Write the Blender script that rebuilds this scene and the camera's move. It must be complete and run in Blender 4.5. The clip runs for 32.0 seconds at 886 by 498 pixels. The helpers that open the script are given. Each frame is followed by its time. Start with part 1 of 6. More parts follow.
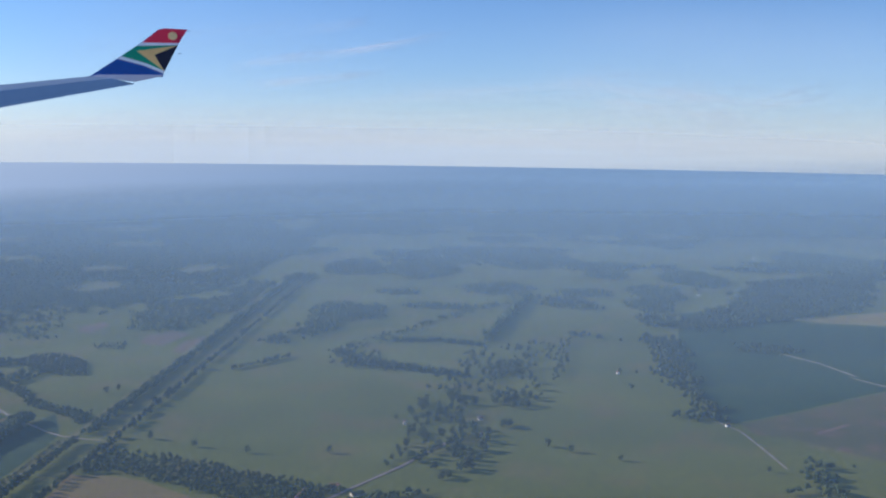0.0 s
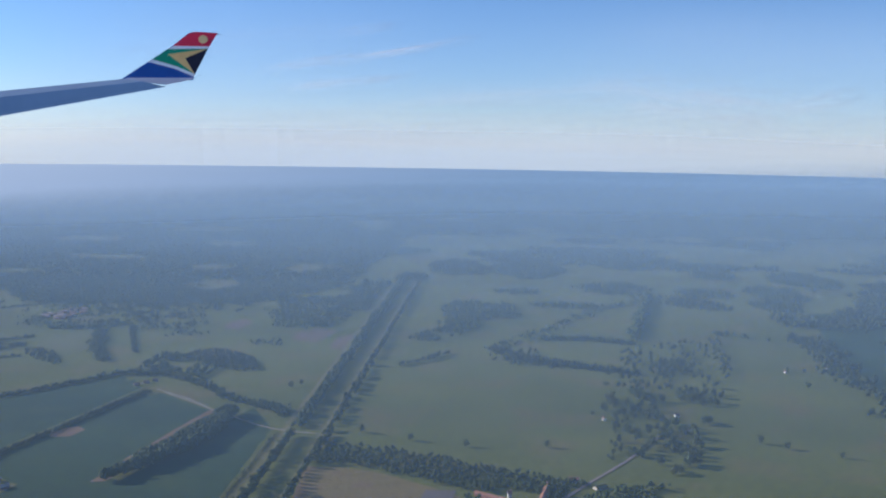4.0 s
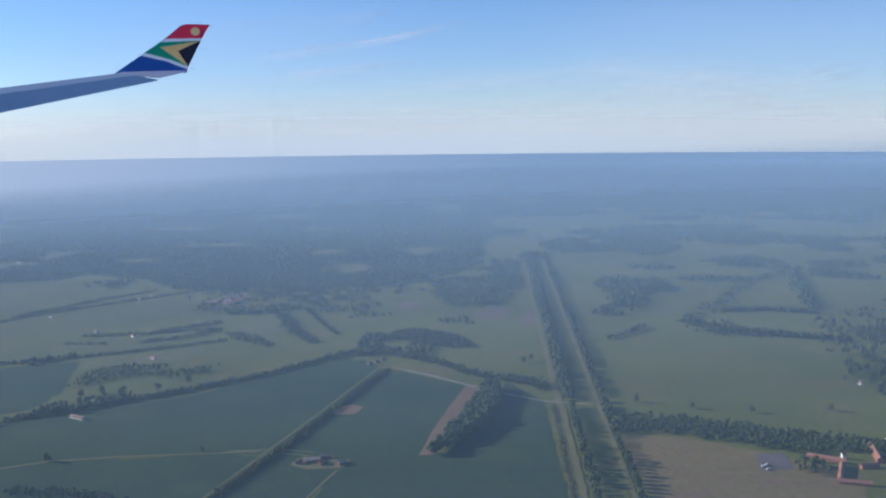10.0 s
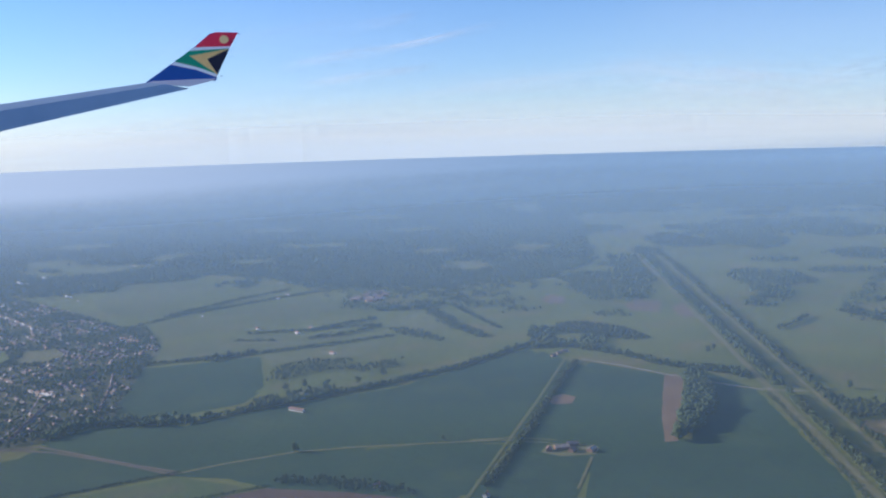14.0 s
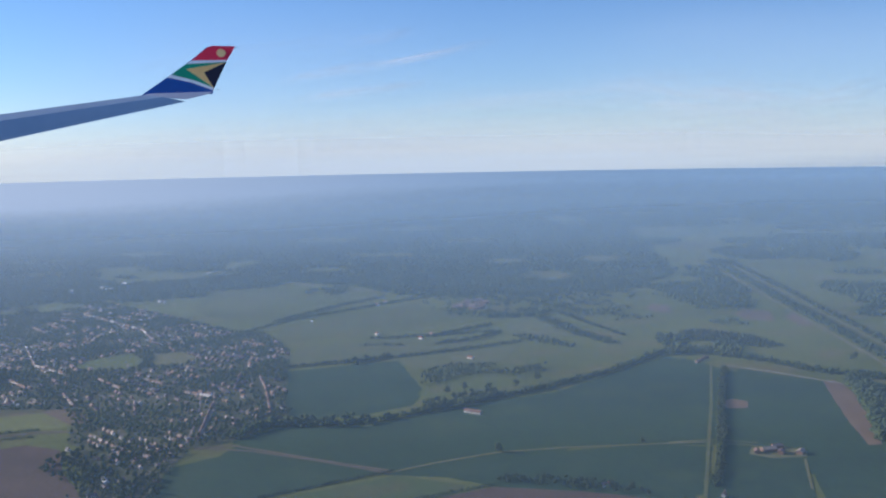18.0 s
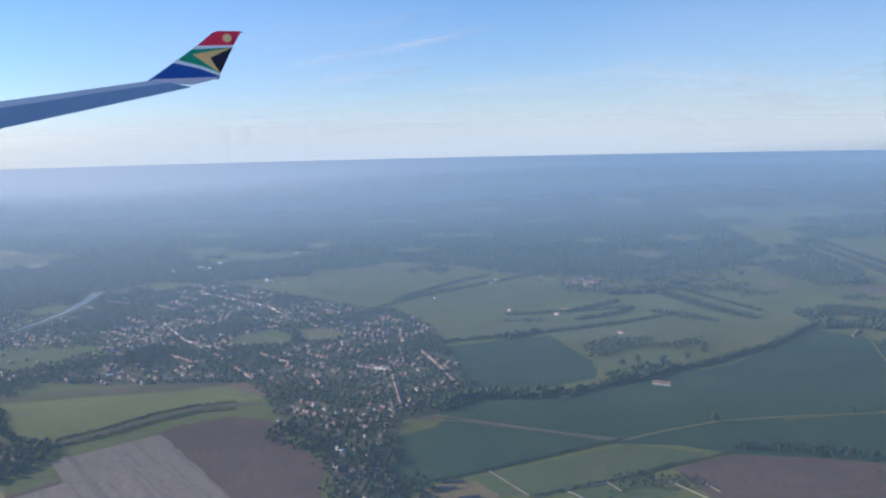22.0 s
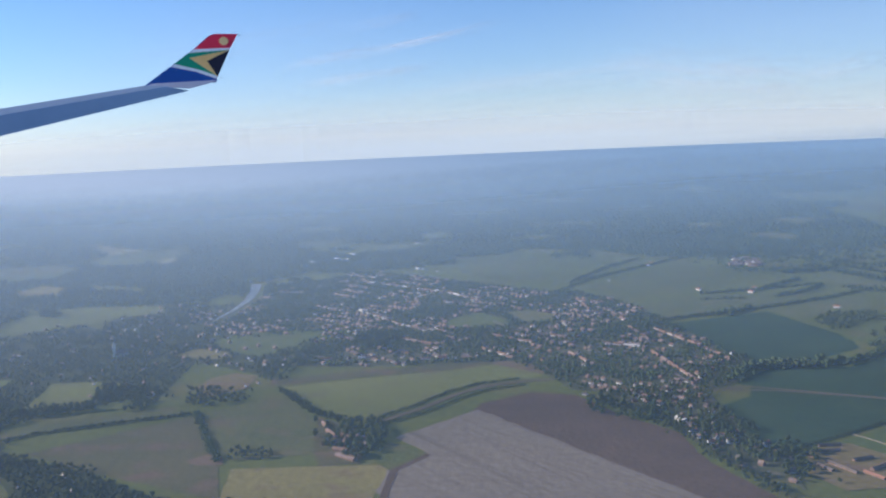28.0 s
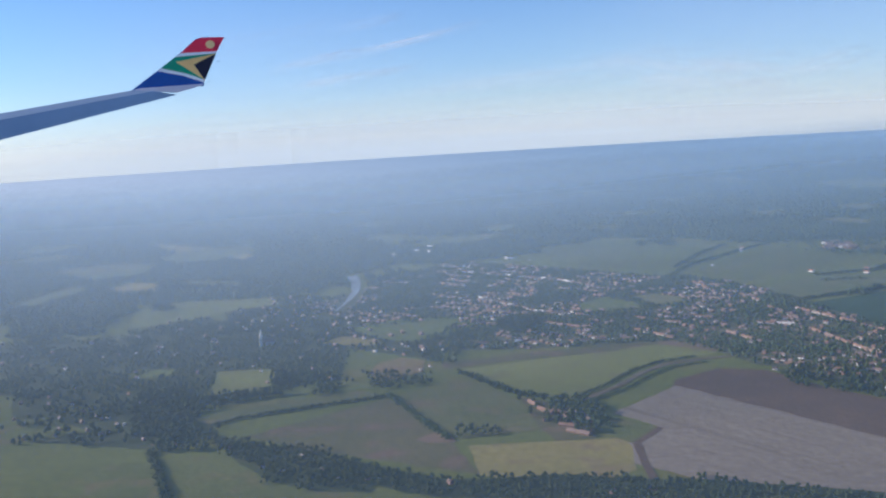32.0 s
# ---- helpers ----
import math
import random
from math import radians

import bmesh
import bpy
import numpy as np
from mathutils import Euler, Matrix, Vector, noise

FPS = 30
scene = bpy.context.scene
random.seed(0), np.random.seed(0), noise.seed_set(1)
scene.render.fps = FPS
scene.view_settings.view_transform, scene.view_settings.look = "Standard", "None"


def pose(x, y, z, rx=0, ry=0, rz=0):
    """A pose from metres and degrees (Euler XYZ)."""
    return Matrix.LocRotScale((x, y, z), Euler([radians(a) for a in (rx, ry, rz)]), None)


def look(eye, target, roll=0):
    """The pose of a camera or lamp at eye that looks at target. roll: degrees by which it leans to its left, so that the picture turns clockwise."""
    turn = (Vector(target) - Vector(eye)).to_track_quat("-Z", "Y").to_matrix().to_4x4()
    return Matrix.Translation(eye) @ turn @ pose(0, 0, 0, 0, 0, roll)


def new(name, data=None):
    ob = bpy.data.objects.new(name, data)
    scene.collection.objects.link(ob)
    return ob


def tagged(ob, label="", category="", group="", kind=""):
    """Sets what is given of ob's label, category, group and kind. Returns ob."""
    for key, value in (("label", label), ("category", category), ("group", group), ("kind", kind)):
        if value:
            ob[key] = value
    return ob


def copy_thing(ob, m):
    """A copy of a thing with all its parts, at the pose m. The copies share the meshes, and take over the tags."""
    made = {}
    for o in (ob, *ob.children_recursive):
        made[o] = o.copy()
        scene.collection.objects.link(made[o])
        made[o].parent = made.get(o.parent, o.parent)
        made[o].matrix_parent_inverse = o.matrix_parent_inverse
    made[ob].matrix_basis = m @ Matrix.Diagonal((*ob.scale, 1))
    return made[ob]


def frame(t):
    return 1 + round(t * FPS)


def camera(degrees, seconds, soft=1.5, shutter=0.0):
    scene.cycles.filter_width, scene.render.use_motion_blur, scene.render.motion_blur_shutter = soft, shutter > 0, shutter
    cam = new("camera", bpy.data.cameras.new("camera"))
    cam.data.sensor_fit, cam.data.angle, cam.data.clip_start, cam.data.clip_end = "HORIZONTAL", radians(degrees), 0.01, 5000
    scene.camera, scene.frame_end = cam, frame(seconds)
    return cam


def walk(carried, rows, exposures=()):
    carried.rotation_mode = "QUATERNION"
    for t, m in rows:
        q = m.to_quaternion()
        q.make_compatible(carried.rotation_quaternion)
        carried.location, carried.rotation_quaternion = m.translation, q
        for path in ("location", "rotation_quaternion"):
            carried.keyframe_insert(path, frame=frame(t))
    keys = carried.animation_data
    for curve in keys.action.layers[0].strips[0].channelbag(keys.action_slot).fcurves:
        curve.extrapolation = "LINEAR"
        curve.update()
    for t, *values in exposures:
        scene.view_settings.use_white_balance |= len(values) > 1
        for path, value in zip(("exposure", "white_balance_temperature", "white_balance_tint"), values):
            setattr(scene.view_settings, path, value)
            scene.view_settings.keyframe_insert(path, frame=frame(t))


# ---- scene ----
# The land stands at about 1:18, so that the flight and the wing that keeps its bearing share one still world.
EXPOSURES = [(0.0, 0.24, 5800.0), (9.0, 0.25, 5800.0), (12.5, 0.43, 5850.0), (14.0, 0.45, 5850.0), (17.0, 0.28, 5850.0), (19.5, 0.28, 5850.0), (21.5, 0.38, 5880.0), (24.0, 0.40, 5880.0), (28.0, 0.38, 5950.0), (32.0, 0.38, 5950.0)]
cam = camera(48.0, 32.0, soft=2.15)
ROWS = [
    (0.0, 0.000, 0.000, 24.400, -0.00, -6.19, -0.77),
    (0.5, -1.913, -0.085, 24.305, -0.12, -6.27, -0.76),
    (1.0, -3.824, -0.170, 24.209, -0.28, -6.10, -0.89),
    (1.5, -5.734, -0.255, 24.113, -0.14, -6.04, -0.68),
    (2.0, -7.643, -0.340, 24.018, -0.37, -6.17, -0.92),
    (2.5, -9.550, -0.425, 23.922, 0.06, -6.32, -0.55),
    (3.0, -11.456, -0.511, 23.827, 1.23, -5.23, -0.57),
    (3.5, -13.361, -0.596, 23.732, 1.24, -5.93, -0.92),
    (5.5, -20.966, -0.936, 23.353, 2.17, -6.09, -0.64),
    (6.0, -22.864, -1.022, 23.259, 1.91, -6.01, -0.31),
    (6.5, -24.760, -1.107, 23.165, 1.94, -6.34, 0.32),
    (7.0, -26.656, -1.192, 23.070, 2.02, -6.51, 0.69),
    (7.5, -28.550, -1.277, 22.976, 1.72, -6.46, 0.51),
    (8.0, -30.442, -1.362, 22.882, 1.34, -6.23, 0.57),
    (8.5, -32.333, -1.448, 22.789, 0.84, -6.12, 0.35),
    (9.0, -34.223, -1.533, 22.695, 1.05, -6.45, 0.50),
    (9.5, -36.112, -1.618, 22.601, 1.02, -6.66, 0.68),
    (10.0, -37.999, -1.703, 22.508, 1.03, -6.80, 0.66),
    (10.5, -39.885, -1.789, 22.415, 0.89, -6.82, 0.51),
    (11.0, -41.769, -1.874, 22.322, 0.89, -6.98, 0.66),
    (11.5, -43.653, -1.959, 22.229, 1.10, -7.16, 0.76),
    (12.0, -45.535, -2.044, 22.136, 1.01, -6.98, 0.91),
    (12.5, -47.415, -2.130, 22.043, 0.98, -6.92, 1.03),
    (13.0, -49.294, -2.215, 21.950, 0.98, -6.79, 0.99),
    (13.5, -51.172, -2.300, 21.858, 1.05, -6.69, 0.98),
    (14.0, -53.049, -2.386, 21.765, 2.58, -6.59, 1.75),
    (14.5, -54.924, -2.471, 21.673, 4.41, -5.43, 1.58),
    (16.5, -62.411, -2.813, 21.305, 1.96, -5.87, 1.07),
    (17.0, -64.279, -2.898, 21.214, 1.92, -5.68, 1.39),
    (17.5, -66.146, -2.983, 21.122, 1.97, -5.78, 1.34),
    (18.0, -68.012, -3.069, 21.031, 2.04, -5.69, 1.10),
    (18.5, -69.877, -3.154, 20.940, 1.99, -6.01, 0.97),
    (19.0, -71.740, -3.240, 20.849, 2.33, -6.48, 1.09),
    (19.5, -73.601, -3.325, 20.758, 2.31, -6.48, 0.94),
    (20.0, -75.462, -3.411, 20.667, 2.33, -6.57, 0.99),
    (20.5, -77.321, -3.496, 20.576, 2.24, -6.61, 0.94),
    (21.0, -79.179, -3.582, 20.485, 2.13, -6.50, 1.03),
    (21.5, -81.035, -3.667, 20.395, 2.28, -6.62, 1.11),
    (22.0, -82.890, -3.753, 20.305, 2.26, -6.53, 1.26),
    (22.5, -84.744, -3.838, 20.214, 2.24, -6.50, 1.20),
    (23.0, -86.596, -3.924, 20.124, 2.12, -6.43, 1.21),
    (23.5, -88.447, -4.009, 20.034, 2.10, -6.57, 1.36),
    (24.0, -90.297, -4.095, 19.944, 2.11, -6.59, 1.40),
    (24.5, -92.145, -4.180, 19.855, 2.37, -5.62, 1.56),
    (25.0, -93.992, -4.266, 19.765, 2.34, -5.83, 1.77),
    (25.5, -95.838, -4.351, 19.676, 2.27, -6.65, 2.05),
    (27.5, -103.207, -4.694, 19.319, 2.06, -6.61, 2.55),
    (28.0, -105.046, -4.779, 19.230, 2.03, -6.61, 2.49),
    (28.5, -106.884, -4.865, 19.142, 2.12, -6.75, 2.73),
    (29.0, -108.720, -4.951, 19.053, 2.09, -6.73, 2.82),
    (29.5, -110.555, -5.036, 18.965, 1.95, -6.68, 2.96),
    (30.0, -112.389, -5.122, 18.876, 1.86, -6.72, 3.08),
    (30.5, -114.221, -5.208, 18.788, 1.76, -6.61, 3.25),
    (31.0, -116.052, -5.293, 18.700, 1.68, -6.71, 3.19),
    (31.5, -117.881, -5.379, 18.612, 1.37, -6.71, 3.34),
    (32.0, -119.710, -5.465, 18.525, 1.30, -6.63, 3.44),
]


def eye_pose(x, y, z, yaw, pitch, lean):
    return pose(x, y, z, 0, 0, yaw) @ pose(0, 0, 0, 90 + pitch, 0, 0) @ pose(0, 0, 0, 0, 0, -lean)


walk(cam, [(t, eye_pose(x, y, z, yaw, pitch, lean)) for t, x, y, z, yaw, pitch, lean in ROWS], [(t, e, k, 14.0) for t, e, k in EXPOSURES])
scene.cycles.transparent_max_bounces = 56

# Stand-in haze sheets: depths, density and tints; GLARE_TINT paints the sun's glare.
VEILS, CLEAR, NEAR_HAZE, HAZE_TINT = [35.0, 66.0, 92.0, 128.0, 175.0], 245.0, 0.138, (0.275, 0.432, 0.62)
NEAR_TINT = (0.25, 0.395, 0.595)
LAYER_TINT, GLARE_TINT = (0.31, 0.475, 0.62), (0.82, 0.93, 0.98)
SKY_TONE = (1.20, 0.99, 0.90)
# Oversized wing about 4.3 km off, placed to hold its spot in the camera's view.
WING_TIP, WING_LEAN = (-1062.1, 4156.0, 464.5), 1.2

# ---- world and sun ----
SUN_TO = Vector((-0.905, 0.215, 0.315)).normalized()
world = bpy.data.worlds.new("sky")
scene.world = world
world.use_nodes = True
wn, wl = world.node_tree.nodes, world.node_tree.links
sky = wn.new("ShaderNodeTexSky")
sky.sky_type = 'NISHITA'
sky.sun_disc = False
sky.sun_elevation = math.asin(SUN_TO.z)
sky.sun_rotation = math.atan2(SUN_TO.x, SUN_TO.y)
sky.altitude, sky.air_density, sky.dust_density, sky.ozone_density = 400, 0.9, 0.02, 7.0
tone = wn.new("ShaderNodeMix")
tone.data_type, tone.blend_type = 'RGBA', 'MULTIPLY'
tone.inputs[0].default_value = 1.0
tone.inputs[7].default_value = (*SKY_TONE, 1.0)
wl.new(sky.outputs[0], tone.inputs[6])
wl.new(tone.outputs[2], wn["Background"].inputs[0])
wn["Background"].inputs[1].default_value = 0.126
sun = new("sun", bpy.data.lights.new("sun", 'SUN'))
sun.data.energy, sun.data.angle, sun.data.color = 5.0, radians(0.6), (1.0, 0.86, 0.68)
sun.matrix_world = look(SUN_TO * 100, (0, 0, 0))
sun.location = (-60, 60, 200)


# ---- materials ----
def nodes_of(name, rough=0.9, spec=0.2):
    m = bpy.data.materials.new(name)
    m.use_nodes = True
    b = m.node_tree.nodes["Principled BSDF"]
    b.inputs["Roughness"].default_value = rough
    b.inputs["Specular IOR Level"].default_value = spec
    return m, m.node_tree.nodes, m.node_tree.links, b


def mixed(n, l, fac, a, b, kind='MIX'):
    x = n.new("ShaderNodeMix")
    x.data_type, x.blend_type = 'RGBA', kind
    for s, v in ((0, fac), (6, a), (7, b)):
        if isinstance(v, (tuple, float, int)):
            x.inputs[s].default_value = (*v, 1.0) if isinstance(v, tuple) else v
        else:
            l.new(v, x.inputs[s])
    return x.outputs[2]


def noise_at(n, l, scale, detail=3.0, vec=None, lo=0.35, hi=0.65):
    t = n.new("ShaderNodeTexNoise")
    t.inputs["Scale"].default_value, t.inputs["Detail"].default_value = scale, detail
    if vec is not None:
        l.new(vec, t.inputs["Vector"])
    r = n.new("ShaderNodeMapRange")
    r.inputs[1].default_value, r.inputs[2].default_value = lo, hi
    l.new(t.outputs[0], r.inputs[0])
    return r.outputs[0]


def soil(name, a, b, big=0.12, fine=2.5, third=None, rows=0.0, angle=0.0, pitch=3.0, tracks=None, sparse=0.5):
    """Ground cover: two colours at a large scale, grain, a third colour in patches, and drill rows or tramlines along an angle."""
    m, n, l, p = nodes_of(name, 0.95, 0.1)
    pos = n.new("ShaderNodeNewGeometry").outputs["Position"]
    c = mixed(n, l, noise_at(n, l, big, 4, pos), a, b)
    if third:
        c = mixed(n, l, noise_at(n, l, big * 2.7, 5, pos, 0.52, 0.72), c, third)
    g = noise_at(n, l, fine, 6, pos, 0.25, 0.75)
    c = mixed(n, l, g, mixed(n, l, 1.0, c, (0.84, 0.84, 0.84), 'MULTIPLY'), mixed(n, l, 1.0, c, (1.18, 1.18, 1.18), 'MULTIPLY'))
    if rows:
        mp = n.new("ShaderNodeMapping")
        mp.inputs["Rotation"].default_value[2] = radians(angle)
        l.new(pos, mp.inputs[0])
        mp.vector_type = 'POINT'
        st = n.new("ShaderNodeVectorMath")
        st.operation = 'MULTIPLY'
        st.inputs[1].default_value = (pitch, pitch * 0.018, 1.0)
        l.new(mp.outputs[0], st.inputs[0])
        k = n.new("ShaderNodeMath")
        k.operation = 'MULTIPLY'
        k.inputs[1].default_value = rows
        l.new(noise_at(n, l, 1.0, 4, st.outputs[0], sparse, 0.7), k.inputs[0])
        c = mixed(n, l, k.outputs[0], c, tracks or (0.03, 0.03, 0.02))
    l.new(c, p.inputs["Base Color"])
    bump = n.new("ShaderNodeBump")
    bump.inputs["Strength"].default_value, bump.inputs["Distance"].default_value = 0.5, 0.05
    l.new(g, bump.inputs["Height"])
    l.new(bump.outputs[0], p.inputs["Normal"])
    return m


def foliage(name, a, b, c):
    m, n, l, p = nodes_of(name, 0.85, 0.15)
    geo = n.new("ShaderNodeNewGeometry")
    info = n.new("ShaderNodeObjectInfo")
    col = mixed(n, l, geo.outputs["Random Per Island"], a, b)
    col = mixed(n, l, noise_at(n, l, 0.35, 3, geo.outputs["Position"], 0.45, 0.75), col, c)
    k = n.new("ShaderNodeMapRange")
    k.inputs[3].default_value, k.inputs[4].default_value = 0.7, 1.3
    l.new(info.outputs["Random"], k.inputs[0])
    v = n.new("ShaderNodeVectorMath")
    v.operation = 'SCALE'
    l.new(col, v.inputs[0])
    l.new(k.outputs[0], v.inputs["Scale"])
    l.new(v.outputs[0], p.inputs["Base Color"])
    return m


def plain(name, a, b=None, scale=6.0, rough=0.8, metal=0.0, spec=0.3):
    m, n, l, p = nodes_of(name, rough, spec)
    p.inputs["Metallic"].default_value = metal
    b = b or tuple(min(1.0, v * 0.75) for v in a)
    tc = n.new("ShaderNodeTexCoord").outputs["Object"]
    l.new(mixed(n, l, noise_at(n, l, scale, 5, tc), a, b), p.inputs["Base Color"])
    return m


def varied(name, *cols, rough=0.8, island=False, spec=0.3):
    """One of several colours for each object, or for each loose piece of a joined mesh."""
    m, n, l, p = nodes_of(name, rough, spec)
    src = n.new("ShaderNodeNewGeometry").outputs["Random Per Island"] if island else n.new("ShaderNodeObjectInfo").outputs["Random"]
    r = n.new("ShaderNodeValToRGB")
    r.color_ramp.interpolation = 'CONSTANT'
    while len(r.color_ramp.elements) < len(cols):
        r.color_ramp.elements.new(0.5)
    for i, (e, c) in enumerate(zip(r.color_ramp.elements, cols)):
        e.position, e.color = i / len(cols), (*c, 1)
    l.new(src, r.inputs[0])
    pos = n.new("ShaderNodeNewGeometry").outputs["Position"]
    l.new(mixed(n, l, noise_at(n, l, 9.0, 4, pos), r.outputs[0], mixed(n, l, 1.0, r.outputs[0], (0.7, 0.7, 0.7), 'MULTIPLY')), p.inputs["Base Color"])
    return m


MEADOW = soil("meadow_grass", (0.096, 0.112, 0.032), (0.122, 0.133, 0.040), 0.15, 2.0, (0.145, 0.124, 0.054))
CROP = soil("dark_crop", (0.033, 0.062, 0.029), (0.041, 0.076, 0.034), 0.07, 1.2, (0.052, 0.082, 0.034), 0.22, 62, 0.9, (0.06, 0.08, 0.04))
LEAFY = soil("bright_green_crop", (0.112, 0.137, 0.042), (0.138, 0.158, 0.050), 0.1, 2.0, (0.138, 0.138, 0.055), 0.12, 20, 0.8, (0.08, 0.11, 0.035))
FRESH = soil("fresh_yellow_green_crop", (0.155, 0.168, 0.048), (0.185, 0.192, 0.058), 0.1, 2.0, (0.155, 0.145, 0.06), 0.1, 20, 0.8, (0.10, 0.12, 0.04))
BARE = soil("ploughed_soil", (0.108, 0.072, 0.048), (0.124, 0.082, 0.055), 0.2, 2.5, (0.136, 0.09, 0.06), 0.10, -33, 1.5, (0.08, 0.055, 0.04))
CHALK = soil("grey_fleece_covered_ground", (0.215, 0.175, 0.132), (0.242, 0.20, 0.154), 0.1, 2.0, (0.225, 0.182, 0.138), 0.6, -33, 1.1, (0.11, 0.094, 0.07), 0.56)
FURROW = soil("dark_wheel_track", (0.155, 0.130, 0.098), (0.182, 0.152, 0.116), 0.5, 3.0)
TAN = soil("reddish_stubble", (0.176, 0.142, 0.058), (0.204, 0.158, 0.068), 0.12, 2.0, (0.20, 0.132, 0.084), 0.2, 70, 1.0, (0.12, 0.11, 0.05))
STUBBLE = soil("tan_stubble", (0.225, 0.195, 0.066), (0.262, 0.218, 0.076), 0.12, 2.0, (0.215, 0.155, 0.085), 0.25, 70, 1.0, (0.14, 0.12, 0.05))
ROUGH = soil("worn_pasture", (0.092, 0.092, 0.038), (0.12, 0.106, 0.047), 0.14, 2.0, (0.17, 0.112, 0.072))
PALE = soil("pale_olive_grass", (0.108, 0.124, 0.045), (0.135, 0.146, 0.056), 0.14, 2.0, (0.15, 0.138, 0.065))
OLIVE = soil("olive_pasture", (0.105, 0.115, 0.040), (0.132, 0.134, 0.05), 0.14, 2.0, (0.15, 0.122, 0.062))
OLIVE_BROWN = soil("dry_olive_pasture", (0.098, 0.098, 0.040), (0.122, 0.110, 0.050), 0.14, 2.0, (0.16, 0.11, 0.07))
REDDISH = soil("reddish_stubble_patch", (0.155, 0.118, 0.07), (0.18, 0.128, 0.08), 0.3, 3.0, (0.13, 0.12, 0.05))
PINK = soil("reddish_earth", (0.165, 0.112, 0.070), (0.20, 0.138, 0.086), 0.3, 3.0)
TRACK = soil("pale_track", (0.30, 0.26, 0.18), (0.22, 0.19, 0.12), 0.6, 4.0)
LANE = soil("earth_lane", (0.125, 0.105, 0.068), (0.155, 0.125, 0.08), 0.5, 4.0)
VERGE = soil("dry_grass_verge", (0.138, 0.138, 0.055), (0.175, 0.165, 0.072), 0.4, 3.0)
ASPHALT = soil("grey_road", (0.12, 0.108, 0.095), (0.16, 0.142, 0.125), 0.5, 4.0)
STREET = soil("pale_street", (0.22, 0.19, 0.165), (0.27, 0.225, 0.19), 0.5, 4.0)
EARTH = soil("garden_ground", (0.078, 0.088, 0.042), (0.104, 0.108, 0.054), 0.5, 3.0, (0.17, 0.142, 0.105))
# Ground colour darkened to stand for the shade between trees.
SHADE_FLOOR = soil("tree_shade_ground", (0.046, 0.062, 0.026), (0.064, 0.078, 0.032), 0.4, 3.0, (0.08, 0.082, 0.04))
PLOT = soil("short_green_plot", (0.078, 0.108, 0.034), (0.098, 0.126, 0.040), 0.1, 2.0, (0.11, 0.11, 0.045), 0.12, 20, 0.8, (0.07, 0.09, 0.032))
LEAF = foliage("tree_leaves", (0.034, 0.053, 0.020), (0.060, 0.083, 0.029), (0.074, 0.084, 0.031))
LEAF_DARK = foliage("wood_leaves", (0.035, 0.055, 0.022), (0.047, 0.070, 0.027), (0.060, 0.076, 0.030))
HEDGE_LEAF = foliage("hedge_leaves", (0.030, 0.050, 0.017), (0.052, 0.078, 0.025), (0.066, 0.078, 0.028))
BARK = plain("bark", (0.10, 0.075, 0.05), (0.06, 0.045, 0.03), 8.0)
WALLS = varied("house_walls", (0.62, 0.58, 0.52), (0.30, 0.18, 0.13), (0.26, 0.17, 0.13), (0.36, 0.23, 0.16), (0.42, 0.34, 0.26), (0.76, 0.74, 0.70), (0.24, 0.15, 0.11))
ROOFS = varied("roof_tiles", (0.20, 0.13, 0.10), (0.12, 0.10, 0.09), (0.26, 0.19, 0.16), (0.24, 0.14, 0.10), (0.15, 0.12, 0.105), (0.29, 0.20, 0.16), rough=0.55, spec=0.35)
WALLS_FAR = varied("house_walls_far", (0.72, 0.68, 0.62), (0.36, 0.22, 0.15), (0.80, 0.79, 0.76), (0.30, 0.19, 0.14), (0.78, 0.75, 0.68), (0.40, 0.27, 0.19), island=True)
WALLS_DIM = varied("house_walls_brown", (0.36, 0.25, 0.19), (0.33, 0.23, 0.18), (0.40, 0.30, 0.24), (0.26, 0.18, 0.14), (0.76, 0.73, 0.68), (0.34, 0.25, 0.20), (0.40, 0.30, 0.23), (0.30, 0.20, 0.15), (0.48, 0.36, 0.28), (0.70, 0.66, 0.60), island=True)
ROOFS_DIM = varied("roof_tiles_brown", (0.32, 0.21, 0.16), (0.15, 0.125, 0.11), (0.34, 0.23, 0.18), (0.22, 0.17, 0.14), (0.28, 0.20, 0.16), (0.42, 0.26, 0.19), (0.20, 0.16, 0.14), (0.34, 0.24, 0.19), (0.27, 0.20, 0.16), island=True, rough=0.55, spec=0.35)
ROOFS_FAR = varied("roof_tiles_far", (0.32, 0.20, 0.15), (0.18, 0.14, 0.12), (0.38, 0.28, 0.23), (0.26, 0.18, 0.14), (0.56, 0.52, 0.47), (0.20, 0.15, 0.12), (0.32, 0.23, 0.18), island=True, rough=0.6, spec=0.3)
WHITE = plain("lime_wash", (0.80, 0.78, 0.74), (0.70, 0.68, 0.63), 4.0)
PALE_ROOF = plain("pale_roof_sheet", (0.62, 0.60, 0.57), (0.54, 0.51, 0.48), 4.0)
OLD_TILE = plain("old_brown_tiles", (0.19, 0.115, 0.085), (0.27, 0.165, 0.12), 5.0)
SHED_TOP = plain("dark_shed_sheet", (0.10, 0.078, 0.066), (0.17, 0.135, 0.115), 3.0)
WORN_ROOF = plain("worn_farm_roof", (0.40, 0.32, 0.25), (0.30, 0.235, 0.18), 4.0)
OLD_BRICK = plain("old_brown_brick", (0.24, 0.145, 0.105), (0.18, 0.11, 0.08), 7.0)
BRICK = plain("red_brick", (0.36, 0.15, 0.09), (0.28, 0.11, 0.07), 9.0)
TILE_RED = plain("red_clay_tiles", (0.33, 0.165, 0.11), (0.25, 0.125, 0.085), 7.0)
